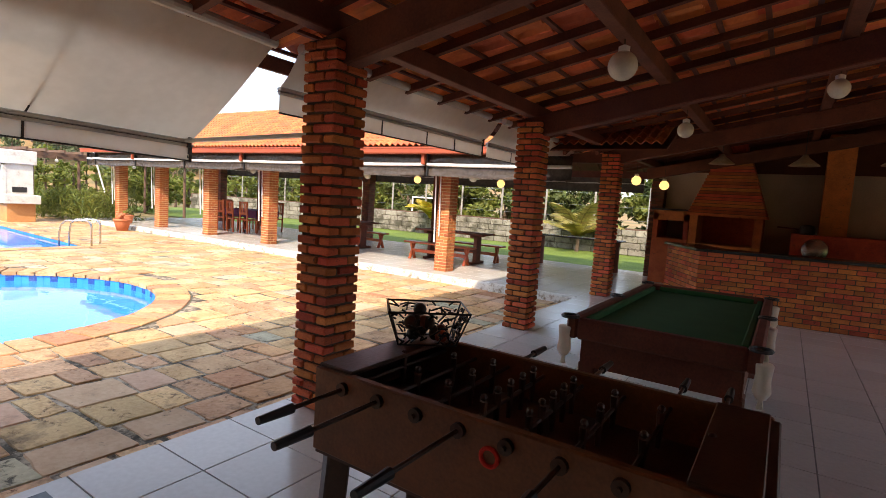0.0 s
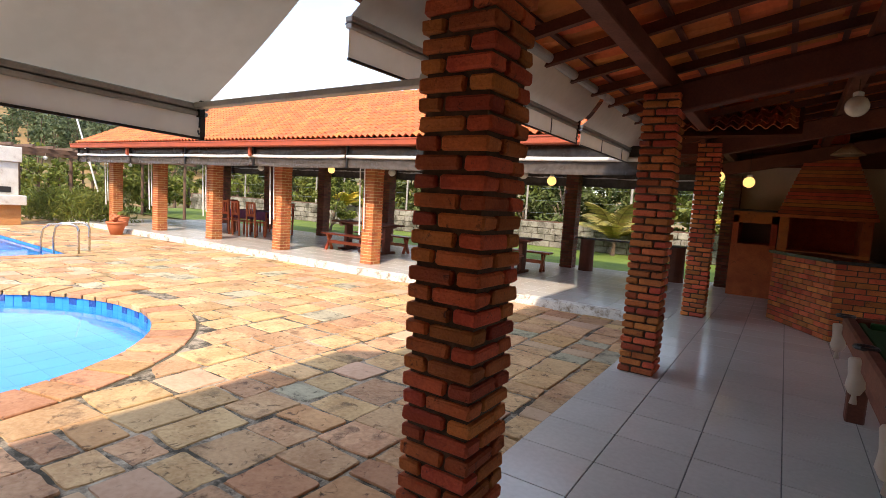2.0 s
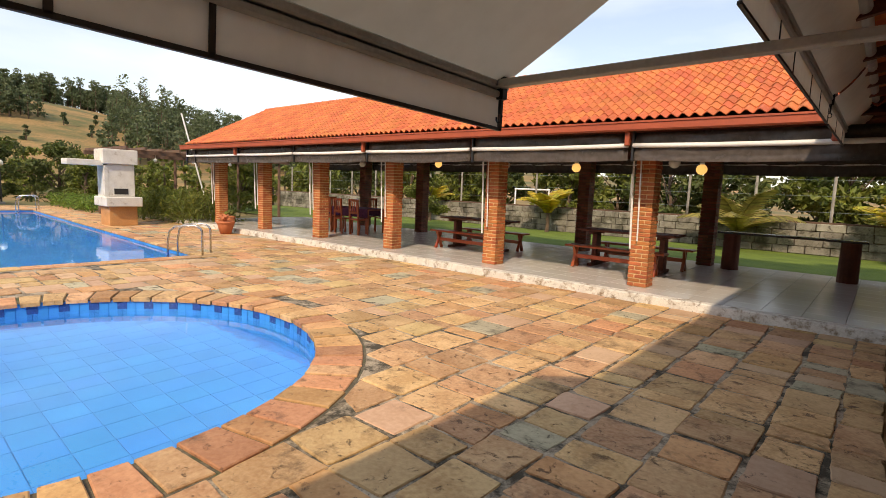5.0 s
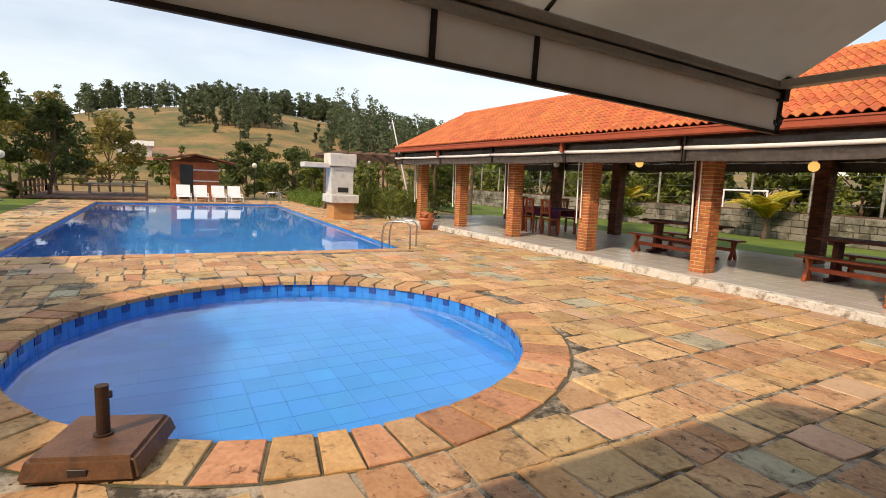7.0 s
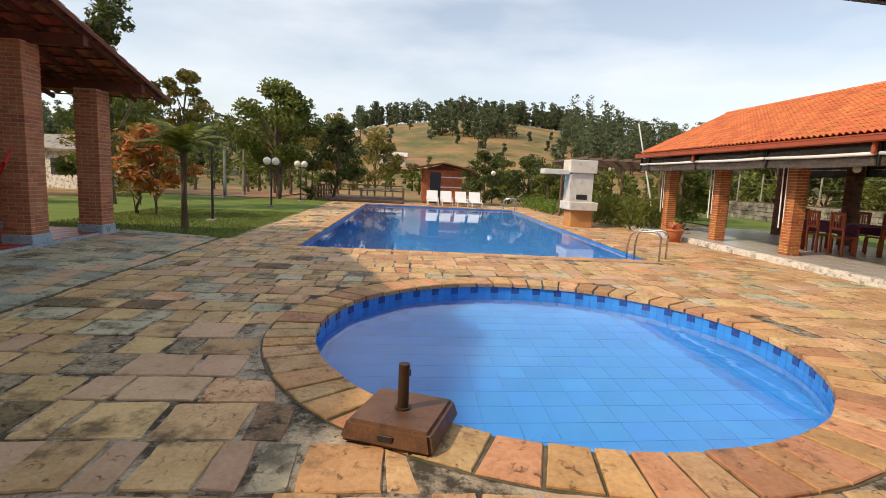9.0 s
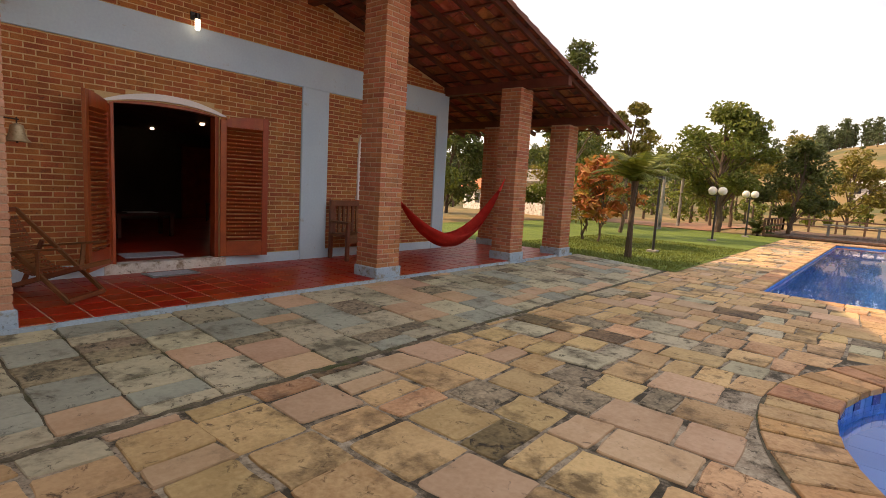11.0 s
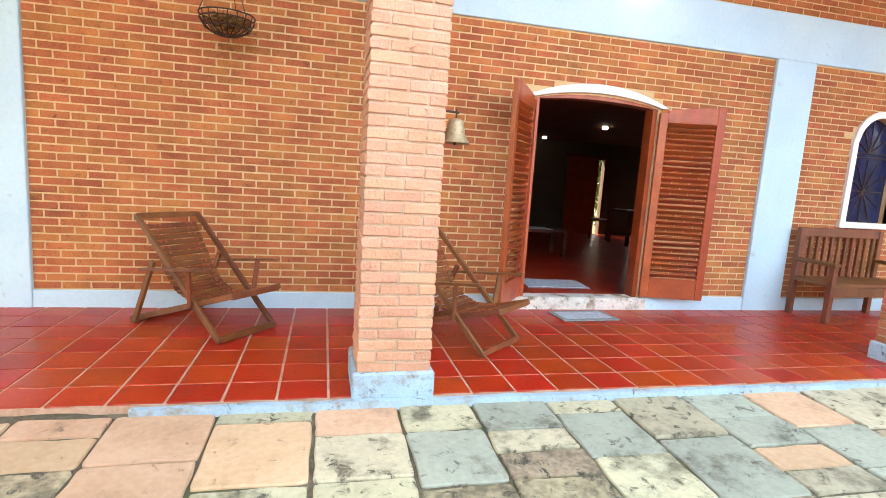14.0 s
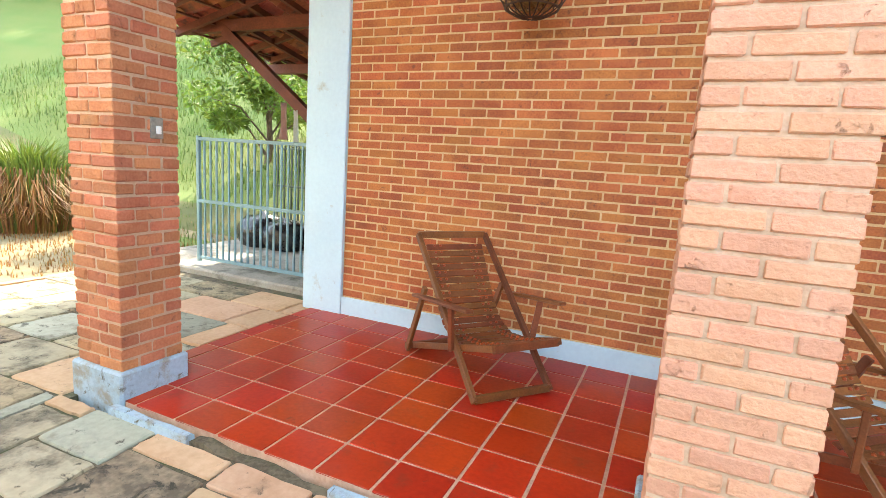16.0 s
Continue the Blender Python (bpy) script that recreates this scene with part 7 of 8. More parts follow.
tree(-22.5, -10.4, 7.6, 1.5, LEAF_DARK, 26, "tall slender pine-like tree", 0.35, 2000, 0.14, clumps=22, tr=0.12)
tree(-38.5, -7.4, 5.6, 1.8, LEAF_OLIVE, 27, "tall thin tree with sparse crown", 0.5, 1500, 0.16, clumps=16)
tree(-40.0, -4.4, 5.6, 1.7, LEAF_OLIVE, 28, "open pine tree near the deck", 0.35, 1600, 0.15, clumps=18, tr=0.1)
tree(-43.0, -9.5, 6.4, 2.3, LEAF_GREEN, 29, "broad garden tree behind the deck", 0.3, 2400, 0.2, clumps=20)
tree(-44.0, -2.0, 5.0, 2.0, LEAF_OLIVE, 30, "open pine tree beyond the hut", 0.3, 1800, 0.18, clumps=18)
tree(-42.0, 6.5, 3.9, 1.9, LEAF_DARK, 31, "dark bushy tree beside the hut", 0.15, 2400, 0.17, clumps=20)
tree(-41.0, 9.5, 3.4, 2.2, LEAF_DARK, 32, "dark bushy tree behind the pergola", 0.1, 2600, 0.17, clumps=20)
tree(-34.0, 9.0, 2.5, 1.6, LEAF_GREEN, 33, "rounded green bush behind the pool", 0.1, 2000, 0.14, clumps=16)
tree(-28.5, 14.5, 3.2, 1.8, LEAF_GREEN, 34, "green tree behind the pavilion end", 0.15, 2400, 0.15, clumps=18)
tree(-17.0, 16.5, 2.4, 1.0, LEAF_GREEN, 35, "small green tree on the back lawn", 0.25, 1500, 0.1, clumps=14, tr=0.06)
tree(-27.5, -13.5, 4.8, 2.2, LEAF_GREEN, 36, "leafy tree beside the house lawn", 0.25, 2400, 0.17, clumps=20)
tree(-33.0, -15.5, 6.0, 2.6, LEAF_OLIVE, 37, "leafy tree beyond the lawn", 0.25, 2600, 0.2, clumps=22)
tree(-21.0, -16.5, 4.4, 2.0, LEAF_GREEN, 38, "leafy tree behind the veranda", 0.25, 2200, 0.15, clumps=18)
tree(-26.0, -19.5, 5.6, 2.6, LEAF_DARK, 39, "dark tree behind the veranda", 0.2, 2400, 0.2, clumps=20)
for k in range(24):
    rn = random.Random(100 + k)
    tree(-37 + k * 2.0 + rn.uniform(-0.7, 0.7), 25 + rn.uniform(-1.5, 4.0), rn.uniform(3.4, 5.4), rn.uniform(1.8, 2.6), rn.choice((LEAF_DARK, LEAF_GREEN, LEAF_DARK)), 200 + k, "dark leafy tree behind the stone wall", 0.12, 1500, 0.24, clumps=18)
tree(4.4, -13.0, 3.3, 1.6, LEAF_LIGHT, 41, "bright green leafy tree behind the gate", 0.2, 3600, 0.10, clumps=24, tr=0.08)

tree(-10.6, -17.6, 3.2, 1.7, LEAF_GREEN, 51, "leafy bush in the garden behind the house", 0.08, 2200, 0.12, clumps=20, tr=0.06)
tree(-13.4, -18.2, 3.4, 1.8, LEAF_GREEN, 52, "leafy bush in the garden behind the house", 0.08, 2200, 0.12, clumps=20, tr=0.06)

for k, (x, y) in enumerate(((23.0, -17.9), (21.3, -19.8), (25.0, -16.8), (20.0, -22.0), (24.0, -24.0), (15.0, -25.5), (19.5, -27.5), (13.0, -28.5))):
    tree(x, y, 5.6 + 0.5 * (k % 3), 2.6, LEAF_DARK if k % 2 else LEAF_GREEN, 60 + k, "dark leafy tree at the top of the slope", 0.12, 2000, 0.22, clumps=20)

# hedge of long-leaved shrubs
HD = empty("hedge", -22.2, 8.7, PAVE, 0, "dense green hedge of strappy leaves", "hedge")
npr = np.random.RandomState(5)
q = npr.uniform(-1, 1, (5200, 3))
pts = np.stack([q[:, 0] * 2.4, q[:, 0] * -0.0 + q[:, 1] * 1.0 + 0.55 * q[:, 0], (0.05 + np.abs(npr.rand(5200)) ** 0.7 * (1.0 + 0.15 * np.sin(q[:, 0] * 9) + 0.12 * np.sin(q[:, 1] * 7 + q[:, 0] * 4)))], 1)
leaf_mesh("leaves", pts, 0.11, LEAF_GREEN, HD, 3, -0.4, 0.2)
for k in range(7):
    bm = bmesh.new()
    rod(bm, (-2.1 + k * 0.7, -0.5 + k * 0.18, 0), (-2.1 + k * 0.7, -0.4 + k * 0.18, 0.8), 0.015, n=6)
    part("stem", bm, BARK, HD)
HD2 = empty("hedge", -30.5, 8.0, PAVE, 0, "low green bushes behind the swimming pool", "hedge")
q = npr.uniform(-1, 1, (2600, 3))
leaf_mesh("leaves", np.stack([q[:, 0] * 3.2, q[:, 1] * 0.7, 0.04 + npr.rand(2600) ** 0.8 * (0.5 + 0.15 * np.sin(q[:, 0] * 11))], 1), 0.1, LEAF_LIGHT, HD2, 4, 0.0, 0.3)

# dry grass clump and shrubs on the slope
CG = empty("grass_clump", 5.7, -9.1, ground_z(5.7, -9.1), 0, "tall clump of straw and green grass", "grass")
bm = bmesh.new()
rn = random.Random(6)
V, F, V2, F2 = [], [], [], []
for k in range(2600):
    a, r0 = rn.uniform(0, 6.28), rn.uniform(0, 0.7)
    b0 = Vector((r0 * math.cos(a), r0 * math.sin(a), 0))
    h = rn.uniform(0.6, 1.85)
    green = h > 1.55
    out = Vector((math.cos(a + rn.uniform(-0.6, 0.6)), math.sin(a + rn.uniform(-0.6, 0.6)), 0)) * rn.uniform(0.2, 0.9)
    s = Vector((-out.y, out.x, 0)).normalized() * 0.009
    m1, t1 = b0 + out * 0.35 + Vector((0, 0, h * 0.7)), b0 + out + Vector((0, 0, h * (0.85 if green else 0.45)))
    VV, FF = (V2, F2) if green else (V, F)
    o = len(VV)
    VV += [tuple(b0 - s), tuple(b0 + s), tuple(m1 + s), tuple(m1 - s), tuple(t1)]
    FF += [(o, o + 1, o + 2, o + 3), (o + 3, o + 2, o + 4)]
for nm, VV, FF, mt in (("dry_grass", V, F, LEAF_STRAW), ("green_grass", V2, F2, LEAF_GRASS)):
    me = bpy.data.meshes.new(nm)
    me.from_pydata(VV, [], FF)
    link(nm, me, mt, CG)


def field(name, label, x0, x1, y0, y1, n, h, mat, seed, lift=0.05, keep=None):
    """Standing blades over a patch of ground."""
    rn = random.Random(seed)
    V, F = [], []
    for k in range(n):
        x, y = rn.uniform(x0, x1), rn.uniform(y0, y1)
        if keep and not keep(x, y):
            continue
        z = ground_z(x, y) + lift
        a, hh = rn.uniform(0, 6.28), h * rn.uniform(0.5, 1.4)
        s = Vector((math.cos(a), math.sin(a), 0)) * 0.006 * (1 + h * 4)
        l = Vector((math.sin(a), -math.cos(a), 0)) * hh * rn.uniform(-0.5, 0.5)
        o = len(V)
        V += [(x - s.x, y - s.y, z), (x + s.x, y + s.y, z), (x + l.x, y + l.y, z + hh)]
        F.append((o, o + 1, o + 2))
    me = bpy.data.meshes.new(name)
    me.from_pydata(V, [], F)
    return tagged(link(name, me, mat), label, "grass", kind="stuff")


field("lawn_blades", "short mown grass blades", -22, -14.35, -8.5, -3.7, 26000, 0.04, LEAF_GREEN, 61)
field("slope_grass", "long bright grass on the slope", 2.2, 14, -24, -9.5, 26000, 0.16, LEAF_GRASS, 62)
field("earth_grass", "dry tufts on the bare earth", 2.3, 8, -11, -7.2, 5000, 0.07, LEAF_STRAW, 63, 0.07)
SH = empty("slope_shrubs", 8, -29, 0, 0, "dark leafy shrubs along the top of the slope", "shrub")
npr = np.random.RandomState(8)
L = []
for k in range(26):
    x, y = npr.uniform(-6, 22), npr.uniform(-3, 3)
    r0 = npr.uniform(1.2, 2.4)
    q = npr.normal(size=(420, 3))
    q /= np.linalg.norm(q, axis=1)[:, None]
    L.append(q * r0 * npr.uniform(0.5, 1, (420, 1)) * np.array([1, 1, 0.8]) + np.array([x, y, ground_z(8 + x, -29 + y) + r0 * 0.6]))
leaf_mesh("foliage", np.concatenate(L), 0.22, LEAF_DARK, SH, 9)


# far woods on the hill: trunks and small crowns in one sheet
def woods(name, label, spots, seed, mat, leaves=70, leaf=0.55):
    rn, npr = random.Random(seed), np.random.RandomState(seed)
    root = tagged(empty(name), label, "woods", kind="stuff")
    P, bm = [], bmesh.new()
    for x, y, h in spots:
        z = ground_z(x, y)
        rod(bm, (x, y, z - 0.5), (x, y, z + h * 0.75), 0.16, 0.07, 5)
        nl = 3 + int(h / 2.5)
        for j in range(nl):
            f = 0.14 + 0.84 * (j + rn.random() * 0.6) / nl
            c0 = np.array([x + rn.uniform(-0.2, 0.2) * h * (1 - f), y + rn.uniform(-0.2, 0.2) * h * (1 - f), z + h * f])
            q = npr.normal(size=(leaves // nl, 3))
            q /= np.linalg.norm(q, axis=1)[:, None]
            P.append(c0 + q * npr.uniform(0.3, 1, (len(q), 1)) * np.array([1, 1, 0.6]) * h * rn.uniform(0.13, 0.2) * (1.25 - 0.5 * f))
    part("trunks", bm, BARK, root)["kind"] = "stuff"
    leaf_mesh("foliage", np.concatenate(P), leaf, mat, root, seed, 0.1, 0.6)["kind"] = "stuff"


def polar(th, r):
    return -2.7 - r * math.cos(radians(th)), r * math.sin(radians(th))


rn = random.Random(77)
spots = []
for k in range(210):
    spots.append((*polar(rn.uniform(-5, 17), rn.uniform(225, 252)), rn.uniform(6, 11)))
for k in range(150):
    spots.append((*polar(rn.uniform(14, 42), rn.uniform(215, 250)), rn.uniform(6, 12)))
for k in range(240):
    spots.append((*polar(rn.uniform(-60, -4), rn.uniform(170, 245)), rn.uniform(6, 12)))
woods("far_ridge_woods", "dark wood along the ridge of the hill", spots, 71, LEAF_FAR, 260, 0.4)
spots = []
for k in range(330):
    th = rn.uniform(17, 46)
    spots.append((*polar(th, rn.uniform(105, 215)), rn.uniform(5, 11)))
for k in range(18):
    spots.append((*polar(rn.uniform(-6, 18), rn.uniform(120, 225)), rn.uniform(2.5, 6.5)))
for k in range(34):
    spots.append((*polar(rn.uniform(3, 12), rn.uniform(150, 172)), rn.uniform(5, 9)))
for k in range(120):
    spots.append((*polar(rn.uniform(-45, -14), rn.uniform(80, 160)), rn.uniform(5, 9)))
woods("hillside_woods", "clumps of dark trees on the hillside", spots, 72, LEAF_FAR, 260, 0.34)
spots = []
for k in range(70):
    spots.append((*polar(rn.uniform(10, 40), rn.uniform(48, 80)), rn.uniform(2.5, 5)))
for k in range(60):
    spots.append((*polar(rn.uniform(-42, -8), rn.uniform(50, 80)), rn.uniform(3, 6)))
for k in range(46):
    spots.append((*polar(rn.uniform(-8, 14), rn.uniform(60, 100)), rn.uniform(1.5, 3.6)))
woods("valley_woods", "green trees and scrub in the valley", spots, 73, LEAF_GREEN, 260, 0.2)
spots = []
for k in range(9):
    spots.append((*polar(20.5 + rn.uniform(-2.5, 2.5), rn.uniform(205, 225)), rn.uniform(13, 17)))
woods("tall_ridge_trees", "tall thin trees standing over the ridge", spots, 74, LEAF_FAR, 130, 0.5)


def far_house(x, y, w, d, h, rz, label, roof_mat):
    Hs = empty("far_house", x, y, ground_z(x, y), rz, label, "house", "far houses")
    part("wall", B(-w / 2, w / 2, -d / 2, d / 2, -1, h), WHITE_WORN, Hs)
    bm = bmesh.new()
    for s in (-1, 1):
        bar(bm, (0, 0, h + d * 0.2), (0, s * (d / 2 + 0.4), h - 0.1), w + 0.8, 0.15)
    part("roof", bm, roof_mat, Hs)
    for k in range(max(2, int(w / 2))):
        part("window", B(-w / 2 + 0.6 + k * 1.8, -w / 2 + 1.5 + k * 1.8, -d / 2 - 0.03, -d / 2 + 0.02, h * 0.35, h * 0.75), BLACK, Hs)
        part("window", B(-w / 2 + 0.6 + k * 1.8, -w / 2 + 1.5 + k * 1.8, d / 2 - 0.02, d / 2 + 0.03, h * 0.35, h * 0.75), BLACK, Hs)


x, y = polar(-1.0, 106)
far_house(x, y, 5, 4, 2.1, 90, "small pale house on the red earth cutting", WHITE_WORN)
far_house(-38.6, -22.6, 8, 6, 1.9, 60, "distant white house with orange roof", ROOF)
far_house(-35.0, -18.5, 5, 4, 2.2, 70, "distant low outbuilding with pale roof", CONCRETE)
for x, y, h in ((-29.0, -8.6, 2.6), (-33.5, -9.0, 2.9), (-38.0, -8.0, 2.6)):
    p = empty("fence_post", x, y, ground_z(x, y), 0, "pale wooden pole standing beyond the lawn", "post", "lawn poles")
    bm = bmesh.new()
    rod(bm, (0, 0, -0.1), (0.12, 0.05, h), 0.09, 0.07, 8)
    part("pole", bm, CONCRETE, p)
sheet("earth_road", -60, -31.5, -14, -7.0, 0.06, EARTH, "red earth track beyond the lawn", 2.0)

# ---- veranda things ----
def deck_chair():
    C = empty("deck_chair", 0, 0, 0, 0, "brown wooden folding deck chair with strung slats", "chair", "veranda deck chairs")
    W = 0.27
    for s in (-1, 1):
        bm = bmesh.new()
        bar(bm, (0.47, s * W, 0.02), (-0.44, s * W, 0.93), 0.03, 0.045, bev=0.004)
        part("long_rail", bm, WOOD_BROWN, C)
        bm = bmesh.new()
        bar(bm, (-0.50, s * (W - 0.04), 0.025), (0.56, s * (W - 0.04), 0.40), 0.028, 0.045, bev=0.004)
        part("seat_rail", bm, WOOD_BROWN, C)
        bm = bmesh.new()
        bar(bm, (-0.44, s * (W + 0.035), 0.02), (-0.20, s * (W + 0.035), 0.58), 0.028, 0.045, bev=0.004)
        part("strut", bm, WOOD_BROWN, C)
        bm = bmesh.new()
        bar(bm, (-0.30, s * (W + 0.06), 0.50), (0.44, s * (W + 0.06), 0.60), 0.055, 0.022, bev=0.004)
        part("armrest", bm, WOOD_BROWN, C)
        bm = bmesh.new()
        bar(bm, (0.20, s * (W + 0.03), 0.26), (0.22, s * (W + 0.06), 0.57), 0.028, 0.04, bev=0.004)
        part("arm_post", bm, WOOD_BROWN, C)
    for x, z, w in ((-0.44, 0.925, W), (0.46, 0.035, W), (-0.49, 0.03, W + 0.03), (0.545, 0.39, W - 0.04)):
        bm = bmesh.new()
        bar(bm, (x, -w, z), (x, w, z), 0.03, 0.05, bev=0.004)
        part("crossbar", bm, WOOD_BROWN, C)
    curve = [(-0.40, 0.86), (-0.30, 0.68), (-0.18, 0.47), (-0.06, 0.335), (0.08, 0.285), (0.28, 0.31), (0.50, 0.385)]
    ts = template(B(-0.021, 0.021, -0.225, 0.225, -0.007, 0.007, 0.003))
    ts.materials.append(WOOD_BROWN)
    N = 23
    cum = [0.0]
    for a, b in zip(curve, curve[1:]):
        cum.append(cum[-1] + math.hypot(b[0] - a[0], b[1] - a[1]))
    bm = bmesh.new()
    for k in range(N):
        s0 = cum[-1] * (k + 0.5) / N
        x, z = np.interp(s0, cum, [c0[0] for c0 in curve]), np.interp(s0, cum, [c0[1] for c0 in curve])
        x2, z2 = np.interp(s0 + 0.01, cum, [c0[0] for c0 in curve]), np.interp(s0 + 0.01, cum, [c0[1] for c0 in curve])
        ob = new("slat", ts)
        ob.parent = C
        ob.matrix_basis = Matrix.Translation((x, 0, z)) @ Matrix.Rotation(-math.atan2(z2 - z, x2 - x), 4, "Y")
        for s in (-1, 1):
            for o in (0.12, 0.165):
                bmesh.ops.create_icosphere(bm, subdivisions=1, radius=0.012, matrix=Matrix.Translation((x + 0.6 * (x2 - x), s * o, z + 0.012)))
    part("beads", bm, WOOD_RED, C, "small wooden beads on strings")["kind"] = "stuff"
    return C


dch = deck_chair()
dch.matrix_basis = pose(-2.61, -7.42, 0.0, 0, 0, 141) @ Matrix.Diagonal((1, 1, 0.925, 1))
copy_thing(dch, pose(-4.588, -7.08, 0.0, 0, 0, 131))

ST = empty("wooden_settee", -9.38, -7.62, 0, 0, "dark wooden settee with slatted back against the wall", "bench")
part("seat", B(-0.6, 0.6, -0.2, 0.25, 0.40, 0.44, 0.006), WOOD_BROWN, ST)
for sx in (-1, 1):
    part("front_leg", B(sx * 0.57 - 0.03, sx * 0.57 + 0.03, 0.2, 0.26, 0, 0.62, 0.005), WOOD_BROWN, ST)
    part("back_leg", B(sx * 0.57 - 0.03, sx * 0.57 + 0.03, -0.25, -0.19, 0, 1.0, 0.005), WOOD_BROWN, ST)
    part("armrest", B(sx * 0.57 - 0.04, sx * 0.57 + 0.04, -0.22, 0.28, 0.62, 0.66, 0.008), WOOD_BROWN, ST)
part("top_rail", B(-0.56, 0.56, -0.25, -0.2, 0.9, 1.0, 0.006), WOOD_BROWN, ST)
part("apron", B(-0.55, 0.55, 0.22, 0.25, 0.30, 0.40), WOOD_BROWN, ST)
for k in range(11):
    x = -0.5 + k * 0.1
    part("slat", B(x - 0.022, x + 0.022, -0.24, -0.21, 0.44, 0.9, 0.003), WOOD_BROWN, ST)

# hammock between two columns
HM = empty("hammock", 0, 0, 0, 0, "red cloth hammock slung between two brick columns", "hammock")
pa, pb = Vector((-8.62, -6.18, 1.28)), Vector((-11.61, -6.18, 1.56))
bm = bmesh.new()
rows = []
N = 40
for i in range(N + 1):
    f = i / N
    g = 0.06 + 0.88 * f
    x = pa.x + (pb.x - pa.x) * g
    sag = 1.07 * (1 - (2 * g - 1) ** 2)
    zc = pa.z + (pb.z - pa.z) * g - sag
    wd = 0.035 + 0.22 * math.sin(math.pi * f) ** 0.8
    row = []
    for j in range(13):
        u = j / 12 - 0.5
        lift = 0.75 * (2 * u) ** 2 * wd + 0.018 * math.sin(j * 2.6 + i * 0.15) * (0.4 + math.sin(math.pi * f))
        row.append(bm.verts.new((x, pa.y + 2 * u * wd * 0.75, zc + lift)))
    rows.append(row)
for p, q in zip(rows, rows[1:]):
    for j in range(12):
        bm.faces.new((p[j], q[j], q[j + 1], p[j + 1]))
bmesh.ops.solidify(bm, geom=bm.faces[:], thickness=0.006)
part("cloth", bm, HAMMOCK_RED, HM, "", True)
for pt0, row in ((pa, 0), (pb, N)):
    bm = bmesh.new()
    g = 0.06 if row == 0 else 0.94
    x = pa.x + (pb.x - pa.x) * g
    zc = pa.z + (pb.z - pa.z) * g - 1.07 * (1 - (2 * g - 1) ** 2)
    rod(bm, pt0, (x, pa.y, zc + 0.01), 0.008, 0.03, n=8)
    part("cord", bm, HAMMOCK_RED, HM)

# bell on an iron arm from the column
BL = empty("brass_bell", -4.272, -6.16, 1.515, 0, "old brass bell hung from an iron arm on the column", "bell")
bm = bmesh.new()
lathe(bm, [(0.078, 0.012), (0.094, 0.0), (0.088, 0.01), (0.068, 0.035), (0.056, 0.07), (0.05, 0.11), (0.043, 0.137), (0.012, 0.148)], 28)
part("bell", bm, BRASS, BL, "pale brass bell body", True)
bm = bmesh.new()
rod(bm, (0.13, 0.0, 0.19), (-0.015, 0.0, 0.182), 0.007, n=8)
rod(bm, (0, 0, 0.14), (0, 0, 0.2), 0.006, n=8)
box(bm, 0.118, 0.13, -0.02, 0.02, 0.15, 0.23)
part("bracket", bm, IRON, BL)
bm = bmesh.new()
rod(bm, (0, 0, -0.012), (0, 0, 0.1), 0.008, 0.004, 8)
part("clapper", bm, IRON, BL)

# hanging wire basket
HB = empty("hanging_basket", -2.72, -7.66, 2.30, 0, "rusty wire hanging basket with dry fibre", "basket")
bm = bmesh.new()
for k in range(18):
    a = 2 * math.pi * k / 18
    tube(bm, [(0.21 * math.sin(e) * math.cos(a), 0.21 * math.sin(e) * math.sin(a), 0.16 - 0.16 * math.cos(e) * 1.0) for e in [0.1 + i * 0.3 for i in range(6)]], 0.0045, 5)
for r0, z in ((0.21, 0.16), (0.17, 0.06), (0.205, 0.12)):
    tube(bm, [(r0 * math.cos(t), r0 * math.sin(t), z) for t in [k * math.pi / 12 for k in range(25)]], 0.006, 6)
part("wire", bm, IRON, HB)["kind"] = "stuff"
npr = np.random.RandomState(4)
q = npr.normal(size=(420, 3))
q /= np.linalg.norm(q, axis=1)[:, None]
q *= npr.uniform(0.3, 0.19 / 0.2, (420, 1)) * 0.19
q[:, 2] = np.abs(q[:, 2]) * -0.7 + 0.15
leaf_mesh("fibre", q, 0.04, LEAF_STRAW, HB, 5, 0.2, 0.12)
bm = bmesh.new()
for k in range(3):
    a = 2 * math.pi * k / 3 + 0.3
    rod(bm, (0.21 * math.cos(a), 0.21 * math.sin(a), 0.16), (0, 0, 0.66), 0.0035, n=5)
rod(bm, (0, 0, 0.66), (0, 0, 1.6), 0.004, n=5)
part("chains", bm, IRON, HB)

HP = empty("hanging_pot", -4.55, -7.35, 3.06, 0, "small terracotta pot hanging under the veranda roof", "pot")
bm = bmesh.new()
lathe(bm, [(0.11, 0.0), (0.15, 0.14), (0.165, 0.15), (0.165, 0.18), (0.14, 0.18), (0.02, 0.1)], 20)
part("pot", bm, TERRACOTTA, HP, "", True)
bm = bmesh.new()
for k in range(3):
    a = 2 * math.pi * k / 3
    rod(bm, (0.15 * math.cos(a), 0.15 * math.sin(a), 0.17), (0, 0, 0.6), 0.003, n=5)
rod(bm, (0, 0, 0.6), (0, 0, house_under(-4.55) + 0.05 - 3.06), 0.003, n=5)
part("chains", bm, IRON, HP)
WLp = empty("wall_lamp", -6.52, WALL_Y, 3.36, 0, "bare spiral bulb on a small black wall arm", "lamp")
bm = bmesh.new()
lathe(bm, [(0.028, 0.0), (0.034, -0.02), (0.034, -0.13), (0.022, -0.15)], 14, (0, 0.13, 0))
part("bulb", bm, BULB, WLp, "", True)
bm = bmesh.new()
rod(bm, (0, 0.0, 0.05), (0, 0.14, 0.05), 0.012, n=8)
rod(bm, (0, 0.13, -0.01), (0, 0.13, 0.06), 0.035, n=12)
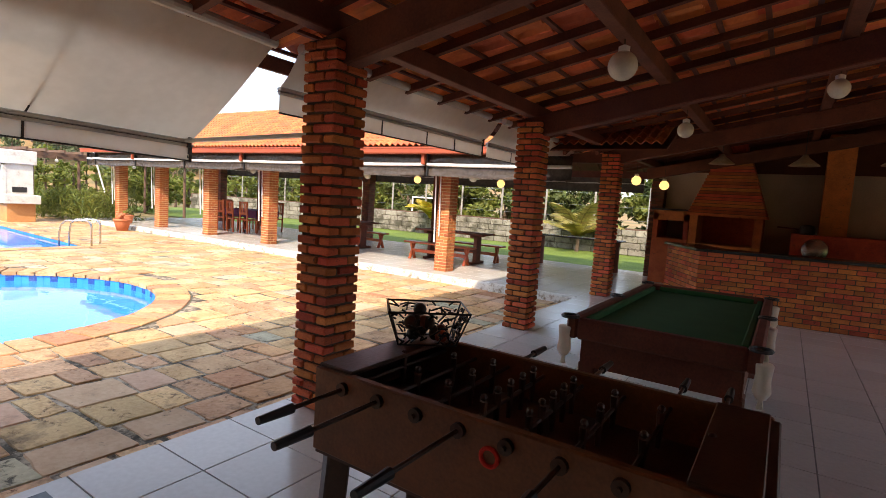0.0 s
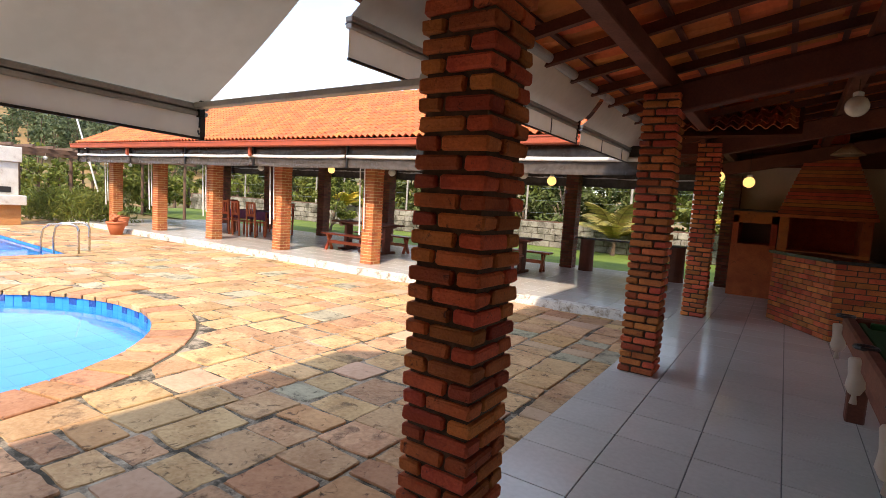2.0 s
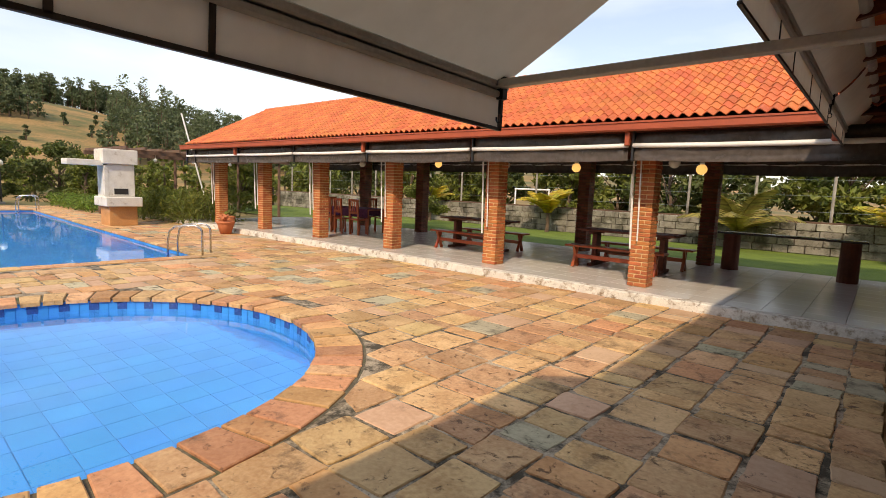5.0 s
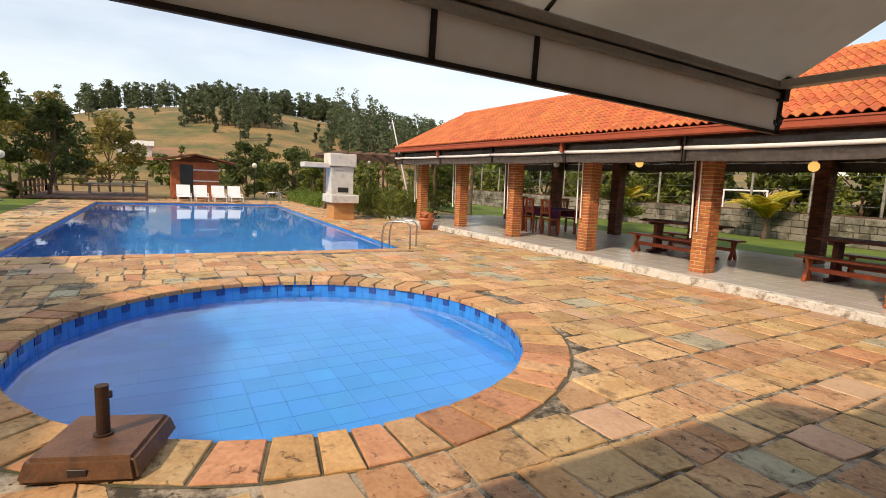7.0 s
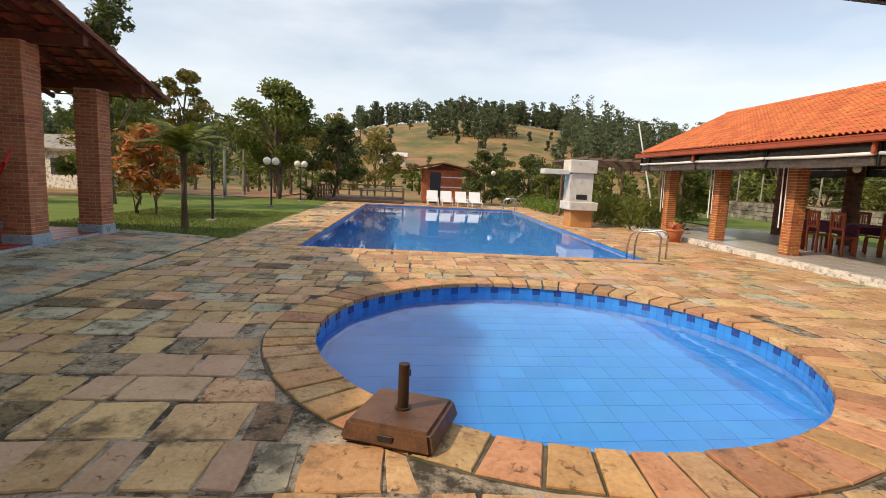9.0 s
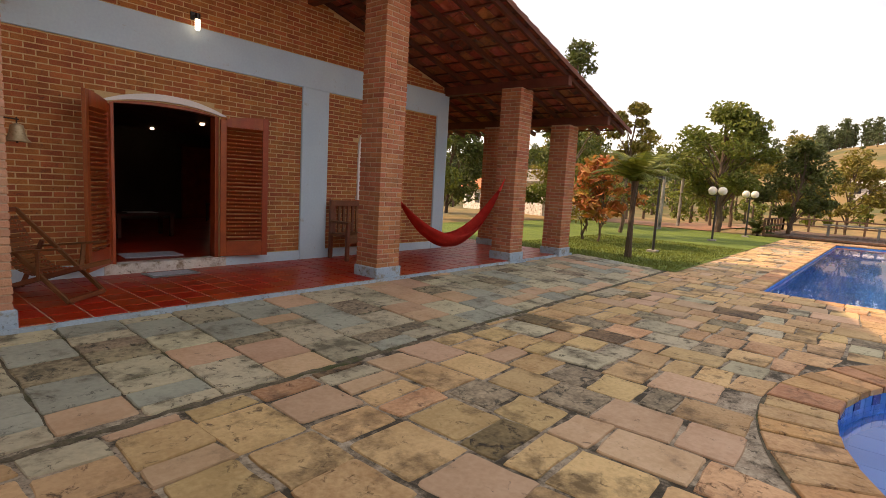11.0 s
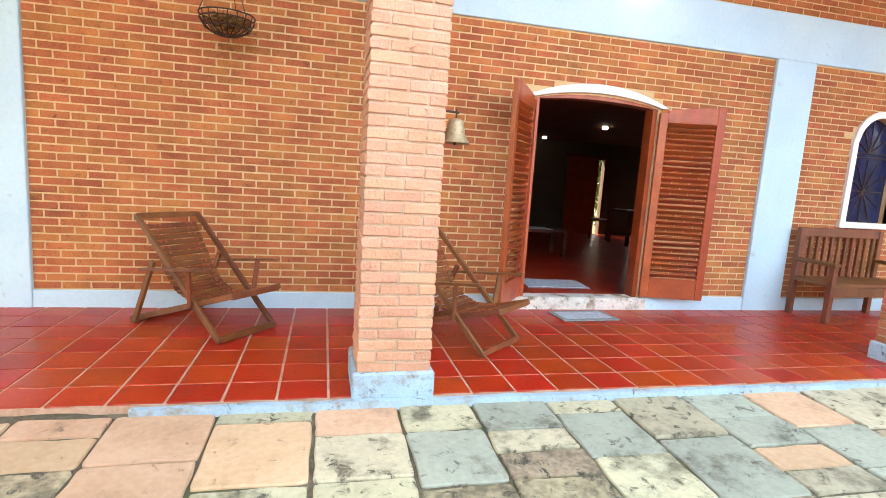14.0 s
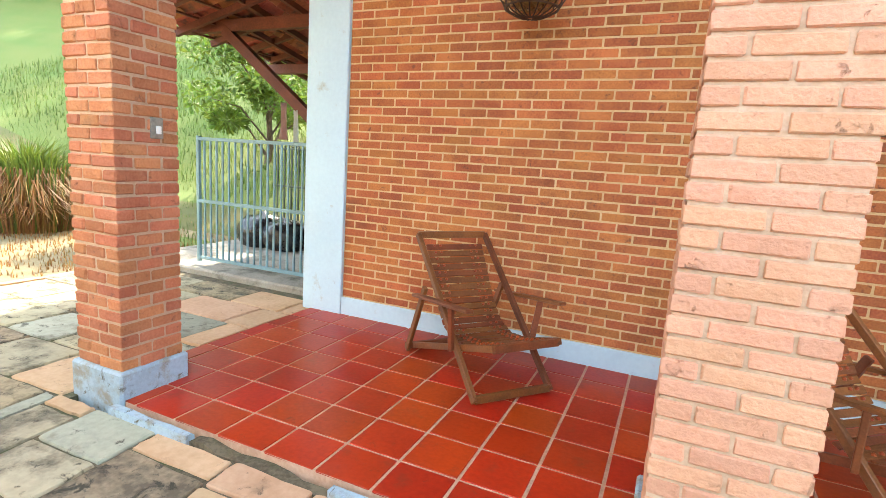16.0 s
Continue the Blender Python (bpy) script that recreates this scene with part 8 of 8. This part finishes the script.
box(bm, -0.04, 0.04, 0, 0.02, 0.0, 0.1)
part("arm", bm, BLACK, WLp)
SWt = empty("light_switch", -1.143, -6.21, 1.44, 0, "old metal light switch on the brick column", "switch")
part("plate", B(-0.018, 0.0, -0.035, 0.035, -0.055, 0.055, 0.004), CONCRETE, SWt)
part("toggle", B(-0.034, -0.017, -0.012, 0.012, -0.03, 0.012, 0.003), WHITE, SWt)
t = empty("doormat", -6.1, -7.67, 0.0, 3, "grey-green woven doormat before the threshold", "mat")
part("mat", B(-0.31, 0.31, -0.17, 0.17, 0.001, 0.014, 0.004), MAT_GREY, t)
part("border", B(-0.26, 0.26, -0.12, 0.12, 0.0142, 0.0165, 0.001), RUG, t)
t = empty("rag_rug", -6.25, -8.75, 0.1, -4, "pale blue fringed rag rug inside the door", "rug")
bm = bmesh.new()
box(bm, -0.38, 0.38, -0.22, 0.22, 0.001, 0.014, bev=0.004)
for k in range(40):
    x = -0.38 + k * 0.0195
    for s in (-1, 1):
        rod(bm, (x, s * 0.21, 0.006), (x + 0.008, s * 0.26, 0.004), 0.004, n=4)
part("rug", bm, RUG, t)

# inside the living room
T = empty("coffee_table", -7.0, -11.2, 0.1, 0, "low dark coffee table inside the room", "table")
part("tabletop", B(-0.5, 0.5, -0.3, 0.3, 0.40, 0.44), WOOD_DARK, T)
for sx in (-1, 1):
    for sy in (-1, 1):
        part("leg", B(sx * 0.45 - 0.03, sx * 0.45 + 0.03, sy * 0.25 - 0.03, sy * 0.25 + 0.03, 0, 0.4), WOOD_DARK, T)
part("cloth", B(-0.25, 0.25, -0.2, 0.2, 0.441, 0.446), WHITE, T)
for x, y in ((-8.39, -14.3), (-8.28, -11.47)):
    g = empty("ceiling_spot", x, y, 2.35, 0, "small lit ceiling spot inside the room", "lamp", "room spots")
    bm = bmesh.new()
    lathe(bm, [(0.045, 0.0), (0.05, -0.03), (0.035, -0.05)], 14)
    part("lens", bm, BULB, g)
wb = empty("window_2", label="narrow window with a dark wooden frame in the far room wall", category="window", kind="structure")
for x in (-11.62, -11.39):
    part("window_frame", B(x, x + 0.03, -14.95, -14.9, 0.55, 2.1), WOOD_DARK, wb)
for z in (0.55, 1.12, 2.07):
    part("window_frame", B(-11.59, -11.39, -14.95, -14.9, z, z + 0.03), WOOD_DARK, wb)
dd = empty("door_2", label="brown inner door standing ajar to the garden", category="door", kind="structure")
part("leaf", B(-10.12, -9.3, -14.85, -14.81, 0.1, 2.0, 0.004), WOOD_RED, dd)
part("jamb", B(-10.33, -10.29, -14.88, -14.82, 0.1, 1.98), WOOD_DARK, dd)
part("head", B(-10.33, -9.2, -14.88, -14.82, 1.99, 2.05), WOOD_DARK, dd)
for x, y, a in ((-9.75, -13.9, 60), (-10.9, -13.6, 150)):
    ch = empty("dining_chair", x, y, 0.1, a, "dark wooden dining chair inside the dim room", "chair", "dining chairs")
    part("seat", B(-0.21, 0.21, -0.21, 0.21, 0.42, 0.46, 0.008), WOOD_DARK, ch)
    for sx in (-1, 1):
        part("front_leg", B(sx * 0.18 - 0.018, sx * 0.18 + 0.018, -0.2, -0.164, 0, 0.42), WOOD_DARK, ch)
        part("back_post", B(sx * 0.18 - 0.018, sx * 0.18 + 0.018, 0.17, 0.206, 0, 0.98, 0.004), WOOD_DARK, ch)
    part("top_rail", B(-0.162, 0.162, 0.175, 0.2, 0.88, 0.96, 0.004), WOOD_DARK, ch)
    for k in range(4):
        part("spindle", B(-0.125 + k * 0.075, -0.1 + k * 0.075, 0.18, 0.196, 0.46, 0.88), WOOD_DARK, ch)
dt = empty("dining_table", -10.35, -13.0, 0.1, 0, "dark wooden dining table with a small pale cloth", "table")
part("tabletop", B(-0.7, 0.7, -0.42, 0.42, 0.7, 0.74, 0.005), WOOD_DARK, dt)
for sx in (-1, 1):
    for sy in (-1, 1):
        part("leg", B(sx * 0.63 - 0.03, sx * 0.63 + 0.03, sy * 0.36 - 0.03, sy * 0.36 + 0.03, 0, 0.7), WOOD_DARK, dt)
part("runner", B(0.1, 0.6, -0.3, 0.3, 0.742, 0.746), WHITE, dt, "pale table cloth")

# gate, ramp and bags
G = empty("metal_gate", 0.28, -8.58, 0.02, 1, "pale blue metal bar gate beside the house", "gate")
for z in (0.06, 0.72, 1.42):
    part("rail", B(-1.0, 1.0, -0.018, 0.018, z, z + 0.036, 0.003), GATE_BLUE, G)
for s in (-1, 1):
    part("stile", B(s * 1.0 - 0.02, s * 1.0 + 0.02, -0.02, 0.02, 0.03, 1.47, 0.003), GATE_BLUE, G)
for k in range(21):
    x = -0.91 + k * 0.091
    bm = bmesh.new()
    box(bm, x - 0.009, x + 0.009, -0.009, 0.009, 0.09, 1.43)
    part("bar", bm, GATE_BLUE, G)
FN = empty("bar_fence", 0.78, -10.95, 0.02, 0, "dark green metal bar fence behind the rubbish bags", "fence")
FENCE_DARK = material("dark_green_fence_paint", (0.05, 0.075, 0.055), (0.035, 0.05, 0.038), 0.6, 5, 60, 0.1)
for z in (0.12, 0.8, 1.4):
    part("rail", B(-1.5, 1.5, -0.015, 0.015, z, z + 0.03, 0.003), FENCE_DARK, FN)
for k in range(22):
    part("bar", B(-1.5 + k * 0.1425, -1.476 + k * 0.1425, -0.034, -0.016, 0.0, 1.46), FENCE_DARK, FN)
RP = tagged(part("ramp", B(-0.74, 2.3, -12.8, -8.36, -0.2, 0.02, 0.02), CONCRETE), "weathered concrete ramp behind the gate", "ramp", kind="structure")
for x, y, r0, seed in ((1.7, -10.05, 0.36, 1), (1.25, -10.0, 0.33, 2), (0.85, -10.35, 0.3, 3)):
    g = empty("rubbish_bag", x, y, 0.02, seed * 40, "shiny black plastic rubbish bag on the ramp", "bag", "rubbish bags")
    bm = bmesh.new()
    bmesh.ops.create_icosphere(bm, subdivisions=4, radius=r0)
    for v in bm.verts:
        n0 = noise.noise(v.co * 5 + Vector((seed * 7, 0, 0))) * 0.10 + noise.noise(v.co * 14 + Vector((seed, 3, 0))) * 0.03
        v.co = v.co * (1 + n0 * 1.6)
        v.co.z = max(v.co.z, -r0 * 0.6) * 0.85 + r0 * 0.51
        if v.co.z > r0 * 1.2:
            v.co.x *= 0.5
            v.co.y *= 0.5
    part("bag", bm, BAG, g, "", True)
CL = empty("hung_cloth", 0.62, -9.36, 1.72, 0, "pale cloths hanging from the carport brace", "cloth")
for x, m, w0 in ((-0.05, WHITE, 0.07), (0.14, material("faded_pink_cloth", (0.6, 0.38, 0.34), (0.5, 0.3, 0.28), 0.9, 6, 90, 0.2), 0.1)):
    bm = bmesh.new()
    rows = []
    for i in range(9):
        rows.append([bm.verts.new((x + (j / 6 - 0.5) * w0 * (1 + 0.5 * i / 8), 0.03 * math.sin(j * 1.7 + i * 0.3), 0.18 - i * 0.055 + x * 0.45)) for j in range(7)])
    for p, q in zip(rows, rows[1:]):
        for j in range(6):
            bm.faces.new((p[j], p[j + 1], q[j + 1], q[j]))
    bmesh.ops.solidify(bm, geom=bm.faces[:], thickness=0.004)
    part("cloth", bm, m, CL, "", True)

# ---- rows of small pieces ----
for args, opts in LATE:
    pieces(*args, **opts)
